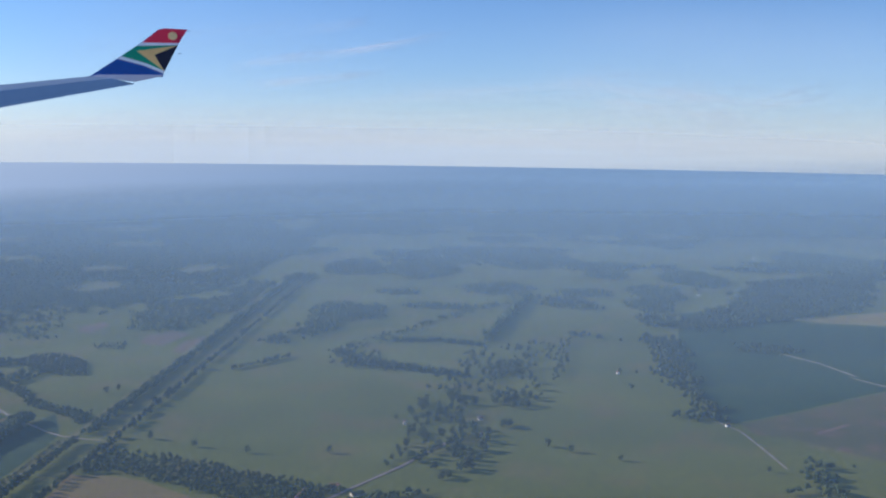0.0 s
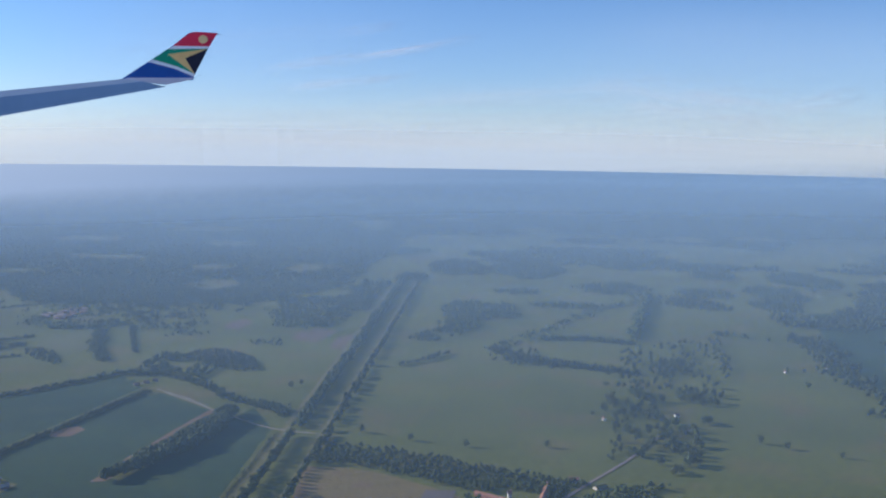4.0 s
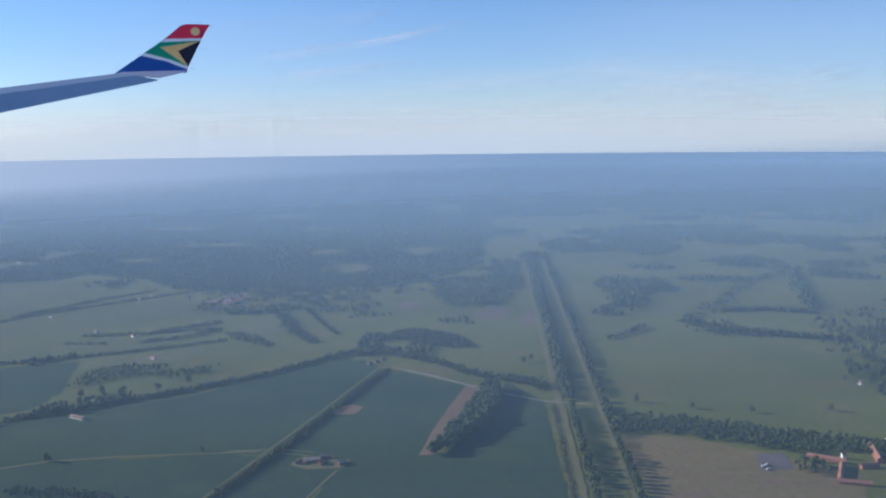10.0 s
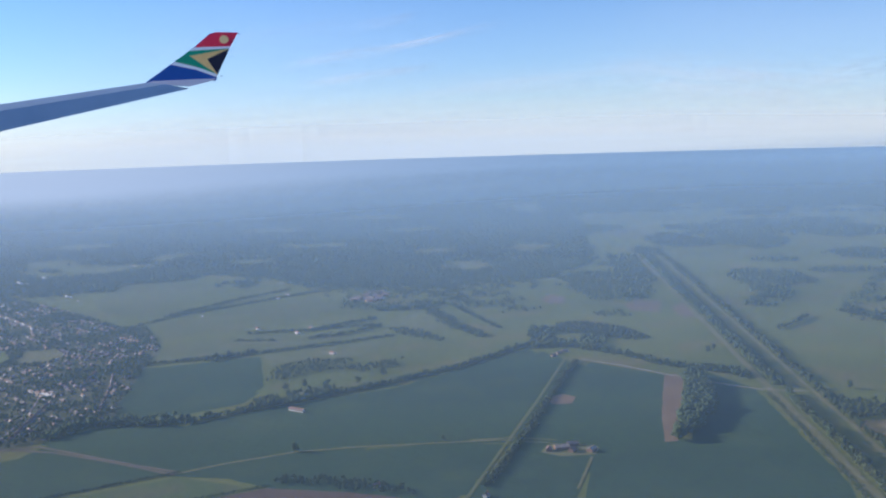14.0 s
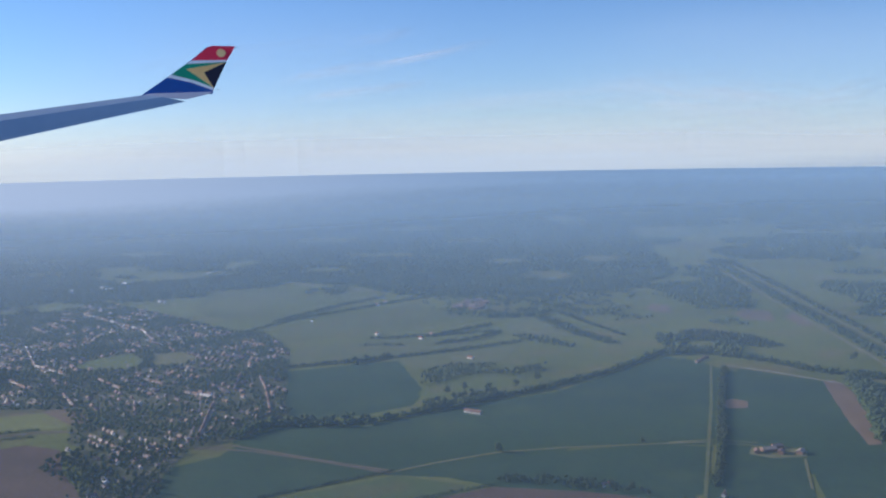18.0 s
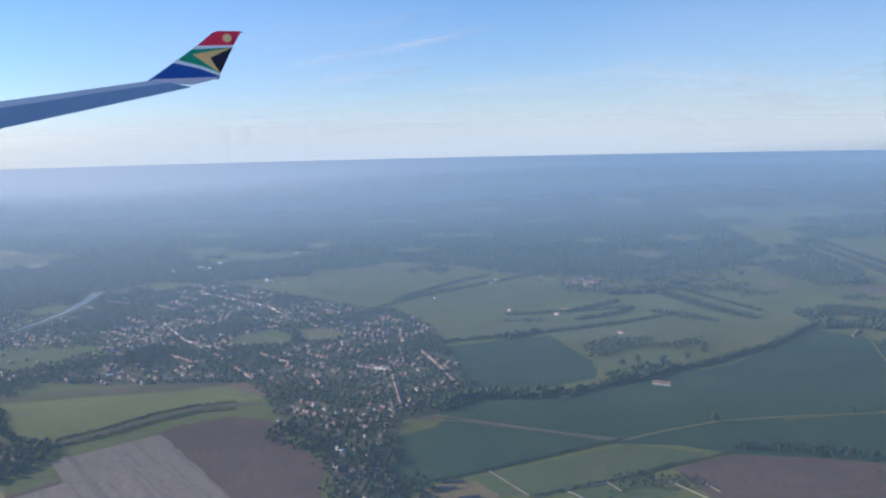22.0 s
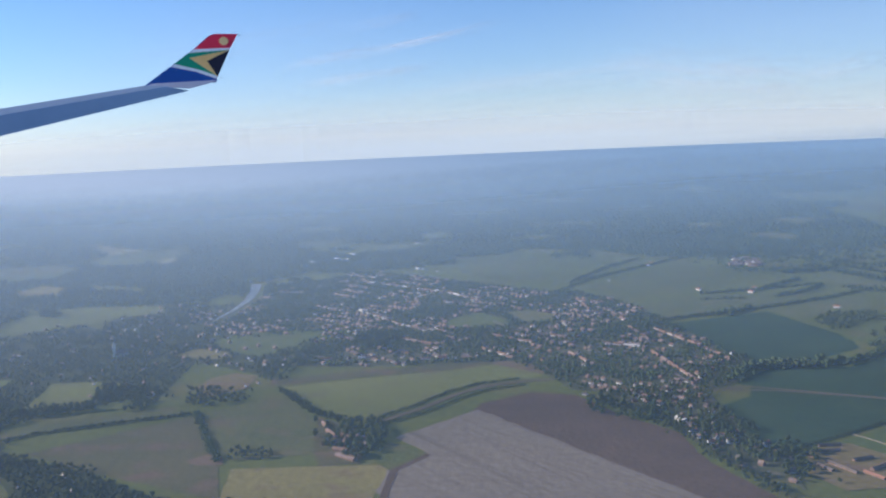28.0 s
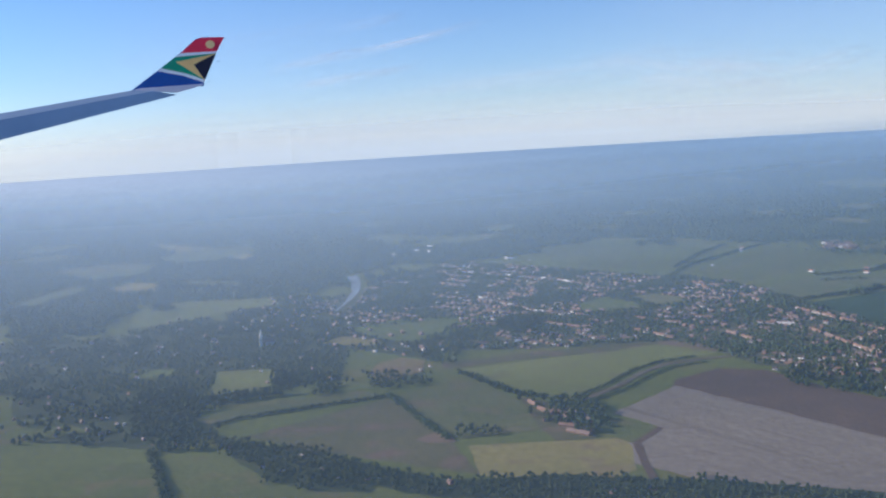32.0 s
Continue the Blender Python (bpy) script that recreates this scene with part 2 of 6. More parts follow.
BARN = plain("weathered_barn_sheet", (0.22, 0.17, 0.14), (0.29, 0.22, 0.18), 5.0)
GLASS = plain("window_glass", (0.05, 0.06, 0.08), (0.08, 0.09, 0.11), 3.0, 0.08, 0.0, 0.8)
STONE = plain("pale_stone", (0.55, 0.52, 0.46), (0.45, 0.42, 0.37), 5.0)
WATER = plain("river_water", (0.25, 0.265, 0.26), (0.28, 0.295, 0.29), 0.3, 0.4, 0.0, 0.12)


# ---- geometry helpers ----
rng = np.random.default_rng(7)
CENTRE, FLAT, GLOBE = (-60.0, 0.0), 150.0, 61300.0


def ground_z(x, y):
    r = np.maximum(np.hypot(np.asarray(x) - CENTRE[0], np.asarray(y) - CENTRE[1]) - FLAT, 0.0)
    return -r * r / (2 * GLOBE)


def tri_mesh(name, verts, faces, *mats, slots=None, smooth=False):
    me = bpy.data.meshes.new(name)
    verts, faces = np.asarray(verts, np.float32), np.asarray(faces, np.int32)
    me.vertices.add(len(verts))
    me.vertices.foreach_set("co", verts.ravel())
    me.loops.add(faces.size)
    me.loops.foreach_set("vertex_index", faces.ravel())
    me.polygons.add(len(faces))
    me.polygons.foreach_set("loop_start", np.arange(len(faces), dtype=np.int32) * 3)
    if slots is not None:
        me.polygons.foreach_set("material_index", np.asarray(slots, np.int32))
    if smooth:
        me.polygons.foreach_set("use_smooth", np.ones(len(faces), bool))
    for m in mats:
        me.materials.append(m)
    me.update(calc_edges=True)
    me.validate()
    return me


def part(name, bm, material, parent, label=""):
    """Links a bmesh, or a mesh, as one object under a thing or a part."""
    if isinstance(bm, bpy.types.Mesh):
        me = bm
    else:
        me = bpy.data.meshes.new(name)
        bm.to_mesh(me)
        bm.free()
    if material and not me.materials:
        me.materials.append(material)
    ob = new(name, me)
    ob.parent = parent
    return tagged(ob, label) if label else ob


def ico(sub):
    bm = bmesh.new()
    bmesh.ops.create_icosphere(bm, subdivisions=sub, radius=1.0)
    v = np.array([x.co[:] for x in bm.verts])
    f = np.array([[x.index for x in q.verts] for q in bm.faces])
    bm.free()
    return v, f


ICO1 = ico(1)


def clumps(centres, radii, squash=0.8, rough=0.28, shape=ICO1):
    """Many ragged leaf clumps as one set of vertices and triangles."""
    centres, radii = np.asarray(centres, float), np.asarray(radii, float)
    v, f = shape
    k = len(centres)
    wob = 1 + rough * rng.normal(size=(k, len(v), 1))
    turn = rng.uniform(0, 2 * np.pi, k)
    c, s = np.cos(turn)[:, None], np.sin(turn)[:, None]
    vx, vy = v[None, :, 0] * c - v[None, :, 1] * s, v[None, :, 0] * s + v[None, :, 1] * c
    vv = np.stack([vx, vy, np.repeat(v[None, :, 2], k, 0) * squash], -1) * wob * radii[:, None, None] + centres[:, None]
    ff = f[None] + (np.arange(k) * len(v))[:, None, None]
    return vv.reshape(-1, 3), ff.reshape(-1, 3)


def inside(x, y, poly):
    p = np.asarray(poly)
    q = np.roll(p, -1, 0)
    hit = np.zeros(np.shape(x), bool)
    for (x0, y0), (x1, y1) in zip(p, q):
        if y0 != y1:
            hit ^= ((y0 > y) != (y1 > y)) & (x < (x1 - x0) * (y - y0) / (y1 - y0) + x0)
    return hit


def scatter(poly, gap, keep=1.0):
    """Jittered places inside a polygon, about gap apart."""
    p = np.asarray(poly)
    (x0, y0), (x1, y1) = p.min(0), p.max(0)
    gx, gy = np.meshgrid(np.arange(x0, x1 + gap, gap), np.arange(y0, y1 + gap, gap))
    xy = np.stack([gx.ravel(), gy.ravel()], 1) + rng.uniform(-0.45, 0.45, (gx.size, 2)) * gap
    xy = xy[inside(xy[:, 0], xy[:, 1], poly)]
    return xy[rng.random(len(xy)) < keep]


def along(line, gap, jitter=0.1):
    """Places along a polyline, about gap apart."""
    p = np.asarray(line, float)
    seg = np.hypot(*np.diff(p, axis=0).T)
    at = np.r_[0, np.cumsum(seg)]
    s = np.arange(gap / 2, at[-1], gap)
    s = s + rng.uniform(-0.3, 0.3, len(s)) * gap
    return np.stack([np.interp(s, at, p[:, 0]), np.interp(s, at, p[:, 1])], 1) + rng.normal(size=(len(s), 2)) * jitter


# ---- ground ----
def build_ground():
    radii = np.r_[0, np.arange(20, 400, 20), np.geomspace(400, 3200, 40)]
    turns = np.linspace(0, 2 * np.pi, 96, endpoint=False)
    v = [(CENTRE[0], CENTRE[1], 0.0)]
    for r in radii[1:]:
        x, y = CENTRE[0] + r * np.cos(turns), CENTRE[1] + r * np.sin(turns)
        v += list(zip(x, y, ground_z(x, y)))
    f = [(0, 1 + i, 1 + (i + 1) % 96) for i in range(96)]
    for k in range(len(radii) - 2):
        a, b = 1 + k * 96, 1 + (k + 1) * 96
        for i in range(96):
            j = (i + 1) % 96
            f += [(a + i, b + i, b + j), (a + i, b + j, a + j)]
    ob = new("ground", tri_mesh("ground", v, f, LAND))
    tagged(ob, "parkland and farmland reaching to the hazy horizon", "ground", kind="structure")


def land_material():
    """Open grass near by; far off a patchwork of woods and fields too small to tell apart."""
    m, n, l, p = nodes_of("open_land", 0.95, 0.1)
    pos = n.new("ShaderNodeNewGeometry").outputs["Position"]
    near = mixed(n, l, noise_at(n, l, 0.06, 4, pos), (0.102, 0.118, 0.029), (0.132, 0.146, 0.038))
    near = mixed(n, l, noise_at(n, l, 0.16, 5, pos, 0.52, 0.75), near, (0.150, 0.130, 0.050))
    v = n.new("ShaderNodeTexVoronoi")
    v.inputs["Scale"].default_value = 0.035
    l.new(pos, v.inputs["Vector"])
    patch = mixed(n, l, noise_at(n, l, 0.022, 4, pos, 0.34, 0.42), (0.09, 0.115, 0.035), (0.022, 0.036, 0.015))
    hue = n.new("ShaderNodeMapRange")
    hue.inputs[1].default_value, hue.inputs[2].default_value = 0.72, 0.76
    l.new(v.outputs["Color"], hue.inputs[0])
    patch = mixed(n, l, hue.outputs[0], patch, (0.14, 0.13, 0.06))
    sep = n.new("ShaderNodeSeparateXYZ")
    l.new(pos, sep.inputs[0])
    far = n.new("ShaderNodeMapRange")
    far.inputs[1].default_value, far.inputs[2].default_value = 235, 300
    west, deep = n.new("ShaderNodeMapRange"), n.new("ShaderNodeMath")
    west.inputs[1].default_value, west.inputs[2].default_value, west.inputs[3].default_value, west.inputs[4].default_value = -150, -40, 90, 0
    l.new(sep.outputs[0], west.inputs[0])
    l.new(sep.outputs[1], deep.inputs[0])
    l.new(west.outputs[0], deep.inputs[1])
    l.new(deep.outputs[0], far.inputs[0])
    c = mixed(n, l, far.outputs[0], near, patch)
    g = noise_at(n, l, 1.8, 6, pos, 0.25, 0.75)
    c = mixed(n, l, g, mixed(n, l, 1.0, c, (0.80, 0.80, 0.80), 'MULTIPLY'), mixed(n, l, 1.0, c, (1.24, 1.24, 1.24), 'MULTIPLY'))
    l.new(c, p.inputs["Base Color"])
    return m


LAND = land_material()
build_ground()
LAYER, SOWN = [0.010], []


def outline(pts, step=0.9, wob=0.05):
    p = [Vector((*q, 0)) for q in pts]
    out = []
    for a, b in zip(p, p[1:] + p[:1]):
        k = max(1, int((b - a).length / step))
        side = Vector((-(b - a).y, (b - a).x, 0)).normalized()
        for i in range(k):
            out.append(a.lerp(b, i / k) + side * (random.gauss(0, wob) if i else 0.0))
    return out


def field(pts, mat, label, name="field"):
    LAYER[0] += 0.0003
    SOWN.append(pts)
    bm = bmesh.new()
    top = bm.faces.new([bm.verts.new((q.x, q.y, LAYER[0] + float(ground_z(q.x, q.y)))) for q in outline(pts)])
    if top.normal.z < 0 or top.calc_area() and (top.normal_update() or top.normal.z < 0):
        top.normal_flip()
    bmesh.ops.triangulate(bm, faces=[top])
    ob = part(name, bm, mat, None)
    return tagged(ob, label, "field", kind="structure")


def strip(line, width, mat, label, name="track", category="track"):
    LAYER[0] += 0.0003
    p = [Vector((*q, 0)) for q in line]
    fine = []
    for a, b in zip(p, p[1:]):
        k = max(1, int((b - a).length / 1.0))
        fine += [a.lerp(b, i / k) for i in range(k)]
    fine.append(p[-1])
    bm = bmesh.new()
    rows = []
    for i, q in enumerate(fine):
        d = (fine[min(i + 1, len(fine) - 1)] - fine[max(i - 1, 0)]).normalized()
        s = Vector((-d.y, d.x, 0)) * width / 2 * random.uniform(0.85, 1.15)
        z = Vector((0, 0, LAYER[0] + float(ground_z(q.x, q.y))))
        rows.append((bm.verts.new(q - s + z), bm.verts.new(q + s + z)))
    for (a, b), (c, d) in zip(rows, rows[1:]):
        bm.faces.new((a, c, d, b))
    bm.normal_update()
    ob = part(name, bm, mat, None)
    return tagged(ob, label, category, kind="structure")


def wood_mesh(name, xy, height, mat, per=4, spread=0.34, fat=1.0):
    """Tree crowns as ragged clumps on the given places: one mesh."""
    xy = np.asarray(xy)
    k = len(xy)
    h = height * rng.uniform(0.65, 1.15, k)
    base = ground_z(xy[:, 0], xy[:, 1])
    cen, rad = [], []
    for i in range(per):
        a, r = rng.uniform(0, 2 * np.pi, k), rng.uniform(0.1, 1.0, k) * spread * h
        z = base + h * (0.42 + 0.40 * i / max(1, per - 1)) * rng.uniform(0.9, 1.1, k)
        shrink = 1.0 - 0.45 * i / max(1, per - 1)
        cen.append(np.stack([xy[:, 0] + np.cos(a) * r * shrink, xy[:, 1] + np.sin(a) * r * shrink, z], 1))
        rad.append(fat * h * rng.uniform(0.24, 0.38, k) * shrink ** 0.5)
    v, f = clumps(np.concatenate(cen), np.concatenate(rad), 0.9, 0.22)
    return tri_mesh(name, v, f, mat, smooth=True)


def wood(pts, label, gap=0.62, height=0.85, mat=None, keep=0.95, name="wood", per=4, ragged=2.6, patchy=None, fine=False):
    p = np.asarray(pts)
    pad = [(p[:, 0].min() - 2, p[:, 1].min() - 2), (p[:, 0].max() + 2, p[:, 1].min() - 2), (p[:, 0].max() + 2, p[:, 1].max() + 2), (p[:, 0].min() - 2, p[:, 1].max() + 2)]
    xy = scatter(pad, gap, keep)
    size = ragged * min(1.0, min(np.ptp(p[:, 0]), np.ptp(p[:, 1])) / 6)
    off = np.array([noise.noise_vector(Vector((x * 0.45, y * 0.45, 2.0)))[:2] for x, y in xy]) * size
    off += np.array([noise.noise_vector(Vector((x * 1.6, y * 1.6, 5.0)))[:2] for x, y in xy]) * size * 0.5
    xy = xy[inside(xy[:, 0] + off[:, 0], xy[:, 1] + off[:, 1], pts) & ~inside(xy[:, 0], xy[:, 1], BANKS)]
    if patchy is not None:
        for meadow in CLEARINGS:
            xy = xy[~inside(xy[:, 0], xy[:, 1], meadow)]
        xy = xy[[noise.fractal(Vector((x * 0.33, y * 0.24, 4.0)), 0.8, 2.0, 3) > patchy for x, y in xy]]
    ob = new(name, wood_mesh(name, xy, 0.8 * height, mat or LEAF_DARK, *((9, 0.42, 0.62) if fine else (per,))))
    return tagged(ob, label, "wood", kind="stuff")


def hedge(line, label, width=0.3, height=0.35, gap=0.22, mat=None, name="hedge"):
    xy = along(line, gap, width * 0.3)
    h = height * rng.uniform(0.6, 1.3, len(xy))
    z = ground_z(xy[:, 0], xy[:, 1])
    cen, rad = [], []
    for k in range(4):
        cen.append(np.c_[xy + rng.normal(size=xy.shape) * (0.12 + 0.22 * width) * 0.8, z + h * (0.22 + 0.2 * k) * rng.uniform(0.85, 1.15, len(xy))])
        rad.append(h * rng.uniform(0.22, 0.36, len(xy)))
    v, f = clumps(np.concatenate(cen), np.concatenate(rad), 0.85, 0.25)
    return tagged(new(name, tri_mesh(name, v, f, mat or HEDGE_LEAF, smooth=True)), label, "hedge", kind="stuff")


# ---- trees that stand alone ----
def tree_kind(height, wide, seed):
    r = random.Random(seed)
    crown_c, crown_r = [], []
    for i in range(38):
        a, q = r.uniform(0, 2 * math.pi), math.sqrt(r.random())
        z = r.uniform(0.24, 1.0)
        w = wide * math.sqrt(max(0.03, 1 - ((z - 0.55) / 0.5) ** 2)) * r.uniform(0.75, 1.1)
        crown_c.append((math.cos(a) * q * w, math.sin(a) * q * w, z * height * 0.93))
        crown_r.append(height * r.uniform(0.07, 0.135))
    v, f = clumps(crown_c, crown_r, 0.85, 0.3)
    crown = tri_mesh("crown", v, f, LEAF, smooth=True)
    bm = bmesh.new()
    bmesh.ops.create_cone(bm, cap_ends=True, segments=7, radius1=height * 0.035, radius2=height * 0.018, depth=height * 0.55,
                          matrix=Matrix.Translation((0, 0, height * 0.27)))
    for k in range(4):
        a = k * 1.57 + r.uniform(-0.4, 0.4)
        limb = Matrix.Translation((0, 0, height * 0.42)) @ Matrix.Rotation(a, 4, 'Z') @ Matrix.Rotation(radians(48), 4, 'Y') @ Matrix.Translation((0, 0, height * 0.16))
        bmesh.ops.create_cone(bm, cap_ends=True, segments=5, radius1=height * 0.016, radius2=height * 0.006, depth=height * 0.34, matrix=limb)
    thing = new("tree")
    part("trunk", bm, BARK, thing)
    part("crown", crown, None, thing)
    tagged(thing, "broad-leaved tree with a full green crown in open grass", "tree", "trees of the farmland")
    return thing


KINDS = [tree_kind(1.0, w, s) for s, w in enumerate((0.36, 0.44, 0.40, 0.33, 0.48))]
FIRST = set(range(len(KINDS)))


PLANTED, CROWD = [0], []


def plant(xy, height, label="", group=""):
    for x, y in xy:
        PLANTED[0] += 1
        if PLANTED[0] > 292:
            CROWD.append((x, y))
            continue
        k = random.randrange(len(KINDS))
        h = height * random.uniform(0.75, 1.2)
        m = pose(x, y, float(ground_z(x, y)), 0, 0, random.uniform(0, 360)) @ Matrix.Scale(h, 4)
        if k in FIRST:
            FIRST.discard(k)
            t = KINDS[k]
            t.matrix_basis = m
        else:
            t = copy_thing(KINDS[k], m)
            t.scale = (h, h, h)
        tagged(t, label, "", group)


# ---- houses ----
def box(bm, x0, x1, y0, y1, z0, z1):
    v = [bm.verts.new((x, y, z)) for z in (z0, z1) for x, y in ((x0, y0), (x1, y0), (x1, y1), (x0, y1))]
    for q in ((3, 2, 1, 0), (4, 5, 6, 7), (0, 1, 5, 4), (1, 2, 6, 5), (2, 3, 7, 6), (3, 0, 4, 7)):
        bm.faces.new([v[i] for i in q])
    return bm


def gable_walls(bm, w, d, h, rise):
    """Walls with gable ends across x; the ridge runs along x."""
    a = [bm.verts.new((x, y, 0)) for x, y in ((-w, -d), (w, -d), (w, d), (-w, d))]
    b = [bm.verts.new((x, y, h)) for x, y in ((-w, -d), (w, -d), (w, d), (-w, d))]
    r = [bm.verts.new((-w, 0, h + rise)), bm.verts.new((w, 0, h + rise))]
    for q in ((a[0], a[1], b[1], b[0]), (a[2], a[3], b[3], b[2]), (a[1], a[2], b[2], r[1], b[1]), (a[3], a[0], b[0], r[0], b[3]), (a[3], a[2], a[1], a[0])):
        bm.faces.new(q)
    return bm


def gable_roof(bm, w, d, h, rise, over=0.03, thick=0.025):
    w, e = w + over, over * rise / d
    for s in (-1, 1):
        lo, hi = (s * (d + over), h - e), (0.0, h + rise)
        v = [bm.verts.new((x, y, z + t)) for t in (0.004, thick) for x, y, z in ((-w, *lo), (w, *lo), (w, *hi), (-w, *hi))]
        for q in ((3, 2, 1, 0), (4, 5, 6, 7), (0, 1, 5, 4), (1, 2, 6, 5), (2, 3, 7, 6), (3, 0, 4, 7)):
            bm.faces.new([v[i] for i in (q if s < 0 else q[::-1])])
    return bm


def build_house(w, d, h, rise, walls, roofs, label, category="house", group="", panes=3, stack=True):
    """A house, half-width w and half-depth d, with a gabled roof, chimney, windows and a door."""
    thing = new("house")
    part("wall", gable_walls(bmesh.new(), w, d, h, rise), walls, thing)
    roof = part("roof", gable_roof(bmesh.new(), w, d, h, rise), roofs, thing)
    if stack:
        part("chimney", box(bm := bmesh.new(), w * 0.55, w * 0.55 + 0.06, -0.03, 0.03, h + rise * 0.6, h + rise + 0.09) and bm, BRICK, roof)
    for s in (-1, 1):
        for i in range(panes):
            x = -w + 2 * w * (i + 0.5) / panes
            if i == panes // 2 and s < 0:
                part("door", box(bmesh.new(), x - 0.03, x + 0.03, -d - 0.008, -d + 0.004, 0.0, 0.12), BARN, thing)
            z = h * 0.55
            part("window", box(bmesh.new(), x - 0.035, x + 0.035, min(s * d, s * (d + 0.006)), max(s * d, s * (d + 0.006)), z, z + h * 0.24), GLASS, thing)
    return tagged(thing, label, category, group)


def joined_houses(name, rows, label, walls=None, roofs=None):
    """Houses too far off to pick apart: (x, y, turn, half-width, half-depth, height, rise) each, in one mesh."""
    bm = bmesh.new()
    gable_walls(bm, 1, 1, 1, 1)
    bmesh.ops.triangulate(bm, faces=bm.faces[:])
    bm.verts.index_update()
    wv, wf = np.array([v.co[:] for v in bm.verts]), np.array([[v.index for v in f.verts] for f in bm.faces])
    bm.free()
    V, F, S, n = [], [], [], 0
    for x, y, turn, w, d, h, rise in rows:
        c, s, z = math.cos(turn), math.sin(turn), float(ground_z(x, y))
        a = wv.copy()
        top = a[:, 2] > 1.5
        p = np.c_[a[:, 0] * w, a[:, 1] * d, np.where(top, h + rise, a[:, 2] * h)]
        o = 0.03
        r = np.array([(-w - o, -d - o, h - o), (w + o, -d - o, h - o), (w + o, d + o, h - o), (-w - o, d + o, h - o), (-w - o, 0, h + rise + 0.015), (w + o, 0, h + rise + 0.015)])
        rf = np.array([(0, 1, 5), (0, 5, 4), (2, 3, 4), (2, 4, 5), (1, 2, 5), (3, 0, 4)])
        for q, f, slot in ((p, wf, 0), (r, rf[:4], 1)):
            V.append(np.c_[x + q[:, 0] * c - q[:, 1] * s, y + q[:, 0] * s + q[:, 1] * c, z + q[:, 2]])
            F.append(f + n)
            S += [slot] * len(f)
            n += len(q)
    ob = new(name, tri_mesh(name, np.concatenate(V), np.concatenate(F), walls or WALLS_FAR, roofs or ROOFS_FAR, slots=S))
    return tagged(ob, label, "houses", kind="stuff")


# ---- fields ----
# Dark patches paint the shade in the gaps of loose woods.
field([(-167.3, 92.7), (-155.6, 92.3), (-151.2, 103.4), (-139.8, 93.7), (-130.6, 83.1), (-129.9, 68.7), (-134.7, 66.4), (-140.1, 64.4), (-139, 55.1), (-146.3, 65.6), (-157.2, 71)], SHADE_FLOOR, "ground under the trees of a wooded village, darkened for their shade", "shaded_ground")
field([(-146.8, 109.2), (-138.2, 114.5), (-133.5, 98), (-122.4, 83.4), (-122.3, 74.4), (-129.4, 80.5), (-137.6, 87.5), (-144.6, 89.4)], SHADE_FLOOR, "ground under the trees of a wooded village, darkened for their shade", "shaded_ground")
field([(-145.4, 65.1), (-139.2, 62.6), (-136.5, 57.6), (-138, 54.3), (-140.7, 55.9)], SHADE_FLOOR, "ground under the trees of a wooded village, darkened for their shade", "shaded_ground")
field([(-157.1, 72.8), (-151.8, 69.9), (-146.3, 65.6), (-137.9, 56), (-138.7, 53.9), (-144.8, 56.1), (-150.5, 58.2)], SHADE_FLOOR, "ground under the trees of a wooded village, darkened for their shade", "shaded_ground")
field([(34.5, 142.7), (43.6, 145.4), (50.8, 135.8), (57.7, 134.3), (69.2, 130.7), (55, 104.7), (40.2, 95), (33.4, 90.1), (26.1, 85.6), (24.6, 85.7), (26.5, 105), (28.2, 116.9)], CROP, "dark green crop field beside a belt of trees")
field([(49.4, 138.8), (62.3, 144.6), (80.9, 152.3), (70.1, 132.3), (58.1, 135.1), (53.1, 136)], STUBBLE, "tan stubble field at the edge of a forest")
field([(26.2, 85.1), (33.2, 89.7), (40, 94.6), (54.4, 103.6), (37.4, 72.4), (32.5, 77.8), (29.8, 80.9), (26.8, 82.2)], OLIVE_BROWN, "reddish brown field margin beside the dark crop")
field([(-26.9, 69.9), (-23.3, 69.6), (-21, 68.7), (-17.4, 66), (-15.5, 64.3), (-12.2, 61.2), (-14.4, 53.5), (-26.2, 53.5)], TAN, "tan field with reddish earth along a tree avenue")
field([(-51.3, 65.7), (-50.1, 70.3), (-39.5, 66.1), (-35.1, 60.4), (-52.8, 58.8)], CROP, "dark green crop round a farmyard")
field([(-68.3, 76.3), (-62.1, 79.5), (-50.2, 88.4), (-47.9, 95.1), (-44.6, 88.8), (-46.5, 82.5), (-49.5, 74.5), (-51.3, 65.8), (-63.3, 65.7)], CROP, "large dark green crop field below a winding hedge")
field([(-43.8, 90), (-37.3, 84), (-39.6, 70.2), (-41, 66.1), (-50.5, 65.5), (-49, 73.9), (-46.1, 81.9)], CROP, "dark green crop field between a lane and a bare strip")
field([(-34, 85.7), (-31.2, 79.3), (-31.5, 56.9), (-32.2, 53.3), (-46.7, 53.7), (-45.1, 63), (-40.9, 65.6), (-39.2, 65.5)], CROP, "dark green crop field beside the long avenue")
field([(-45.9, 89.6), (-37.4, 83.8), (-41.1, 66), (-45, 64.5), (-50.8, 65.4), (-48.2, 78.7)], CROP, "dark green crop field crossed by a farm lane")
field([(-72.2, 60.5), (-64.8, 64), (-56.5, 66.2), (-51.8, 65.4), (-53.9, 58.7), (-55.9, 53.5), (-63.5, 55.1), (-70, 59.2)], CROP, "dark green crop field below a pale track")
field([(-51.4, 63.9), (-46.8, 62.6), (-48.5, 52.5), (-55.2, 52.7), (-53.6, 58.6)], CROP, "dark green crop field beside a farm lane")
field([(-46.3, 62.2), (-44.9, 63.2), (-46.6, 52.4), (-48.1, 52.5)], CROP, "dark green strip of crop beside a farmyard")
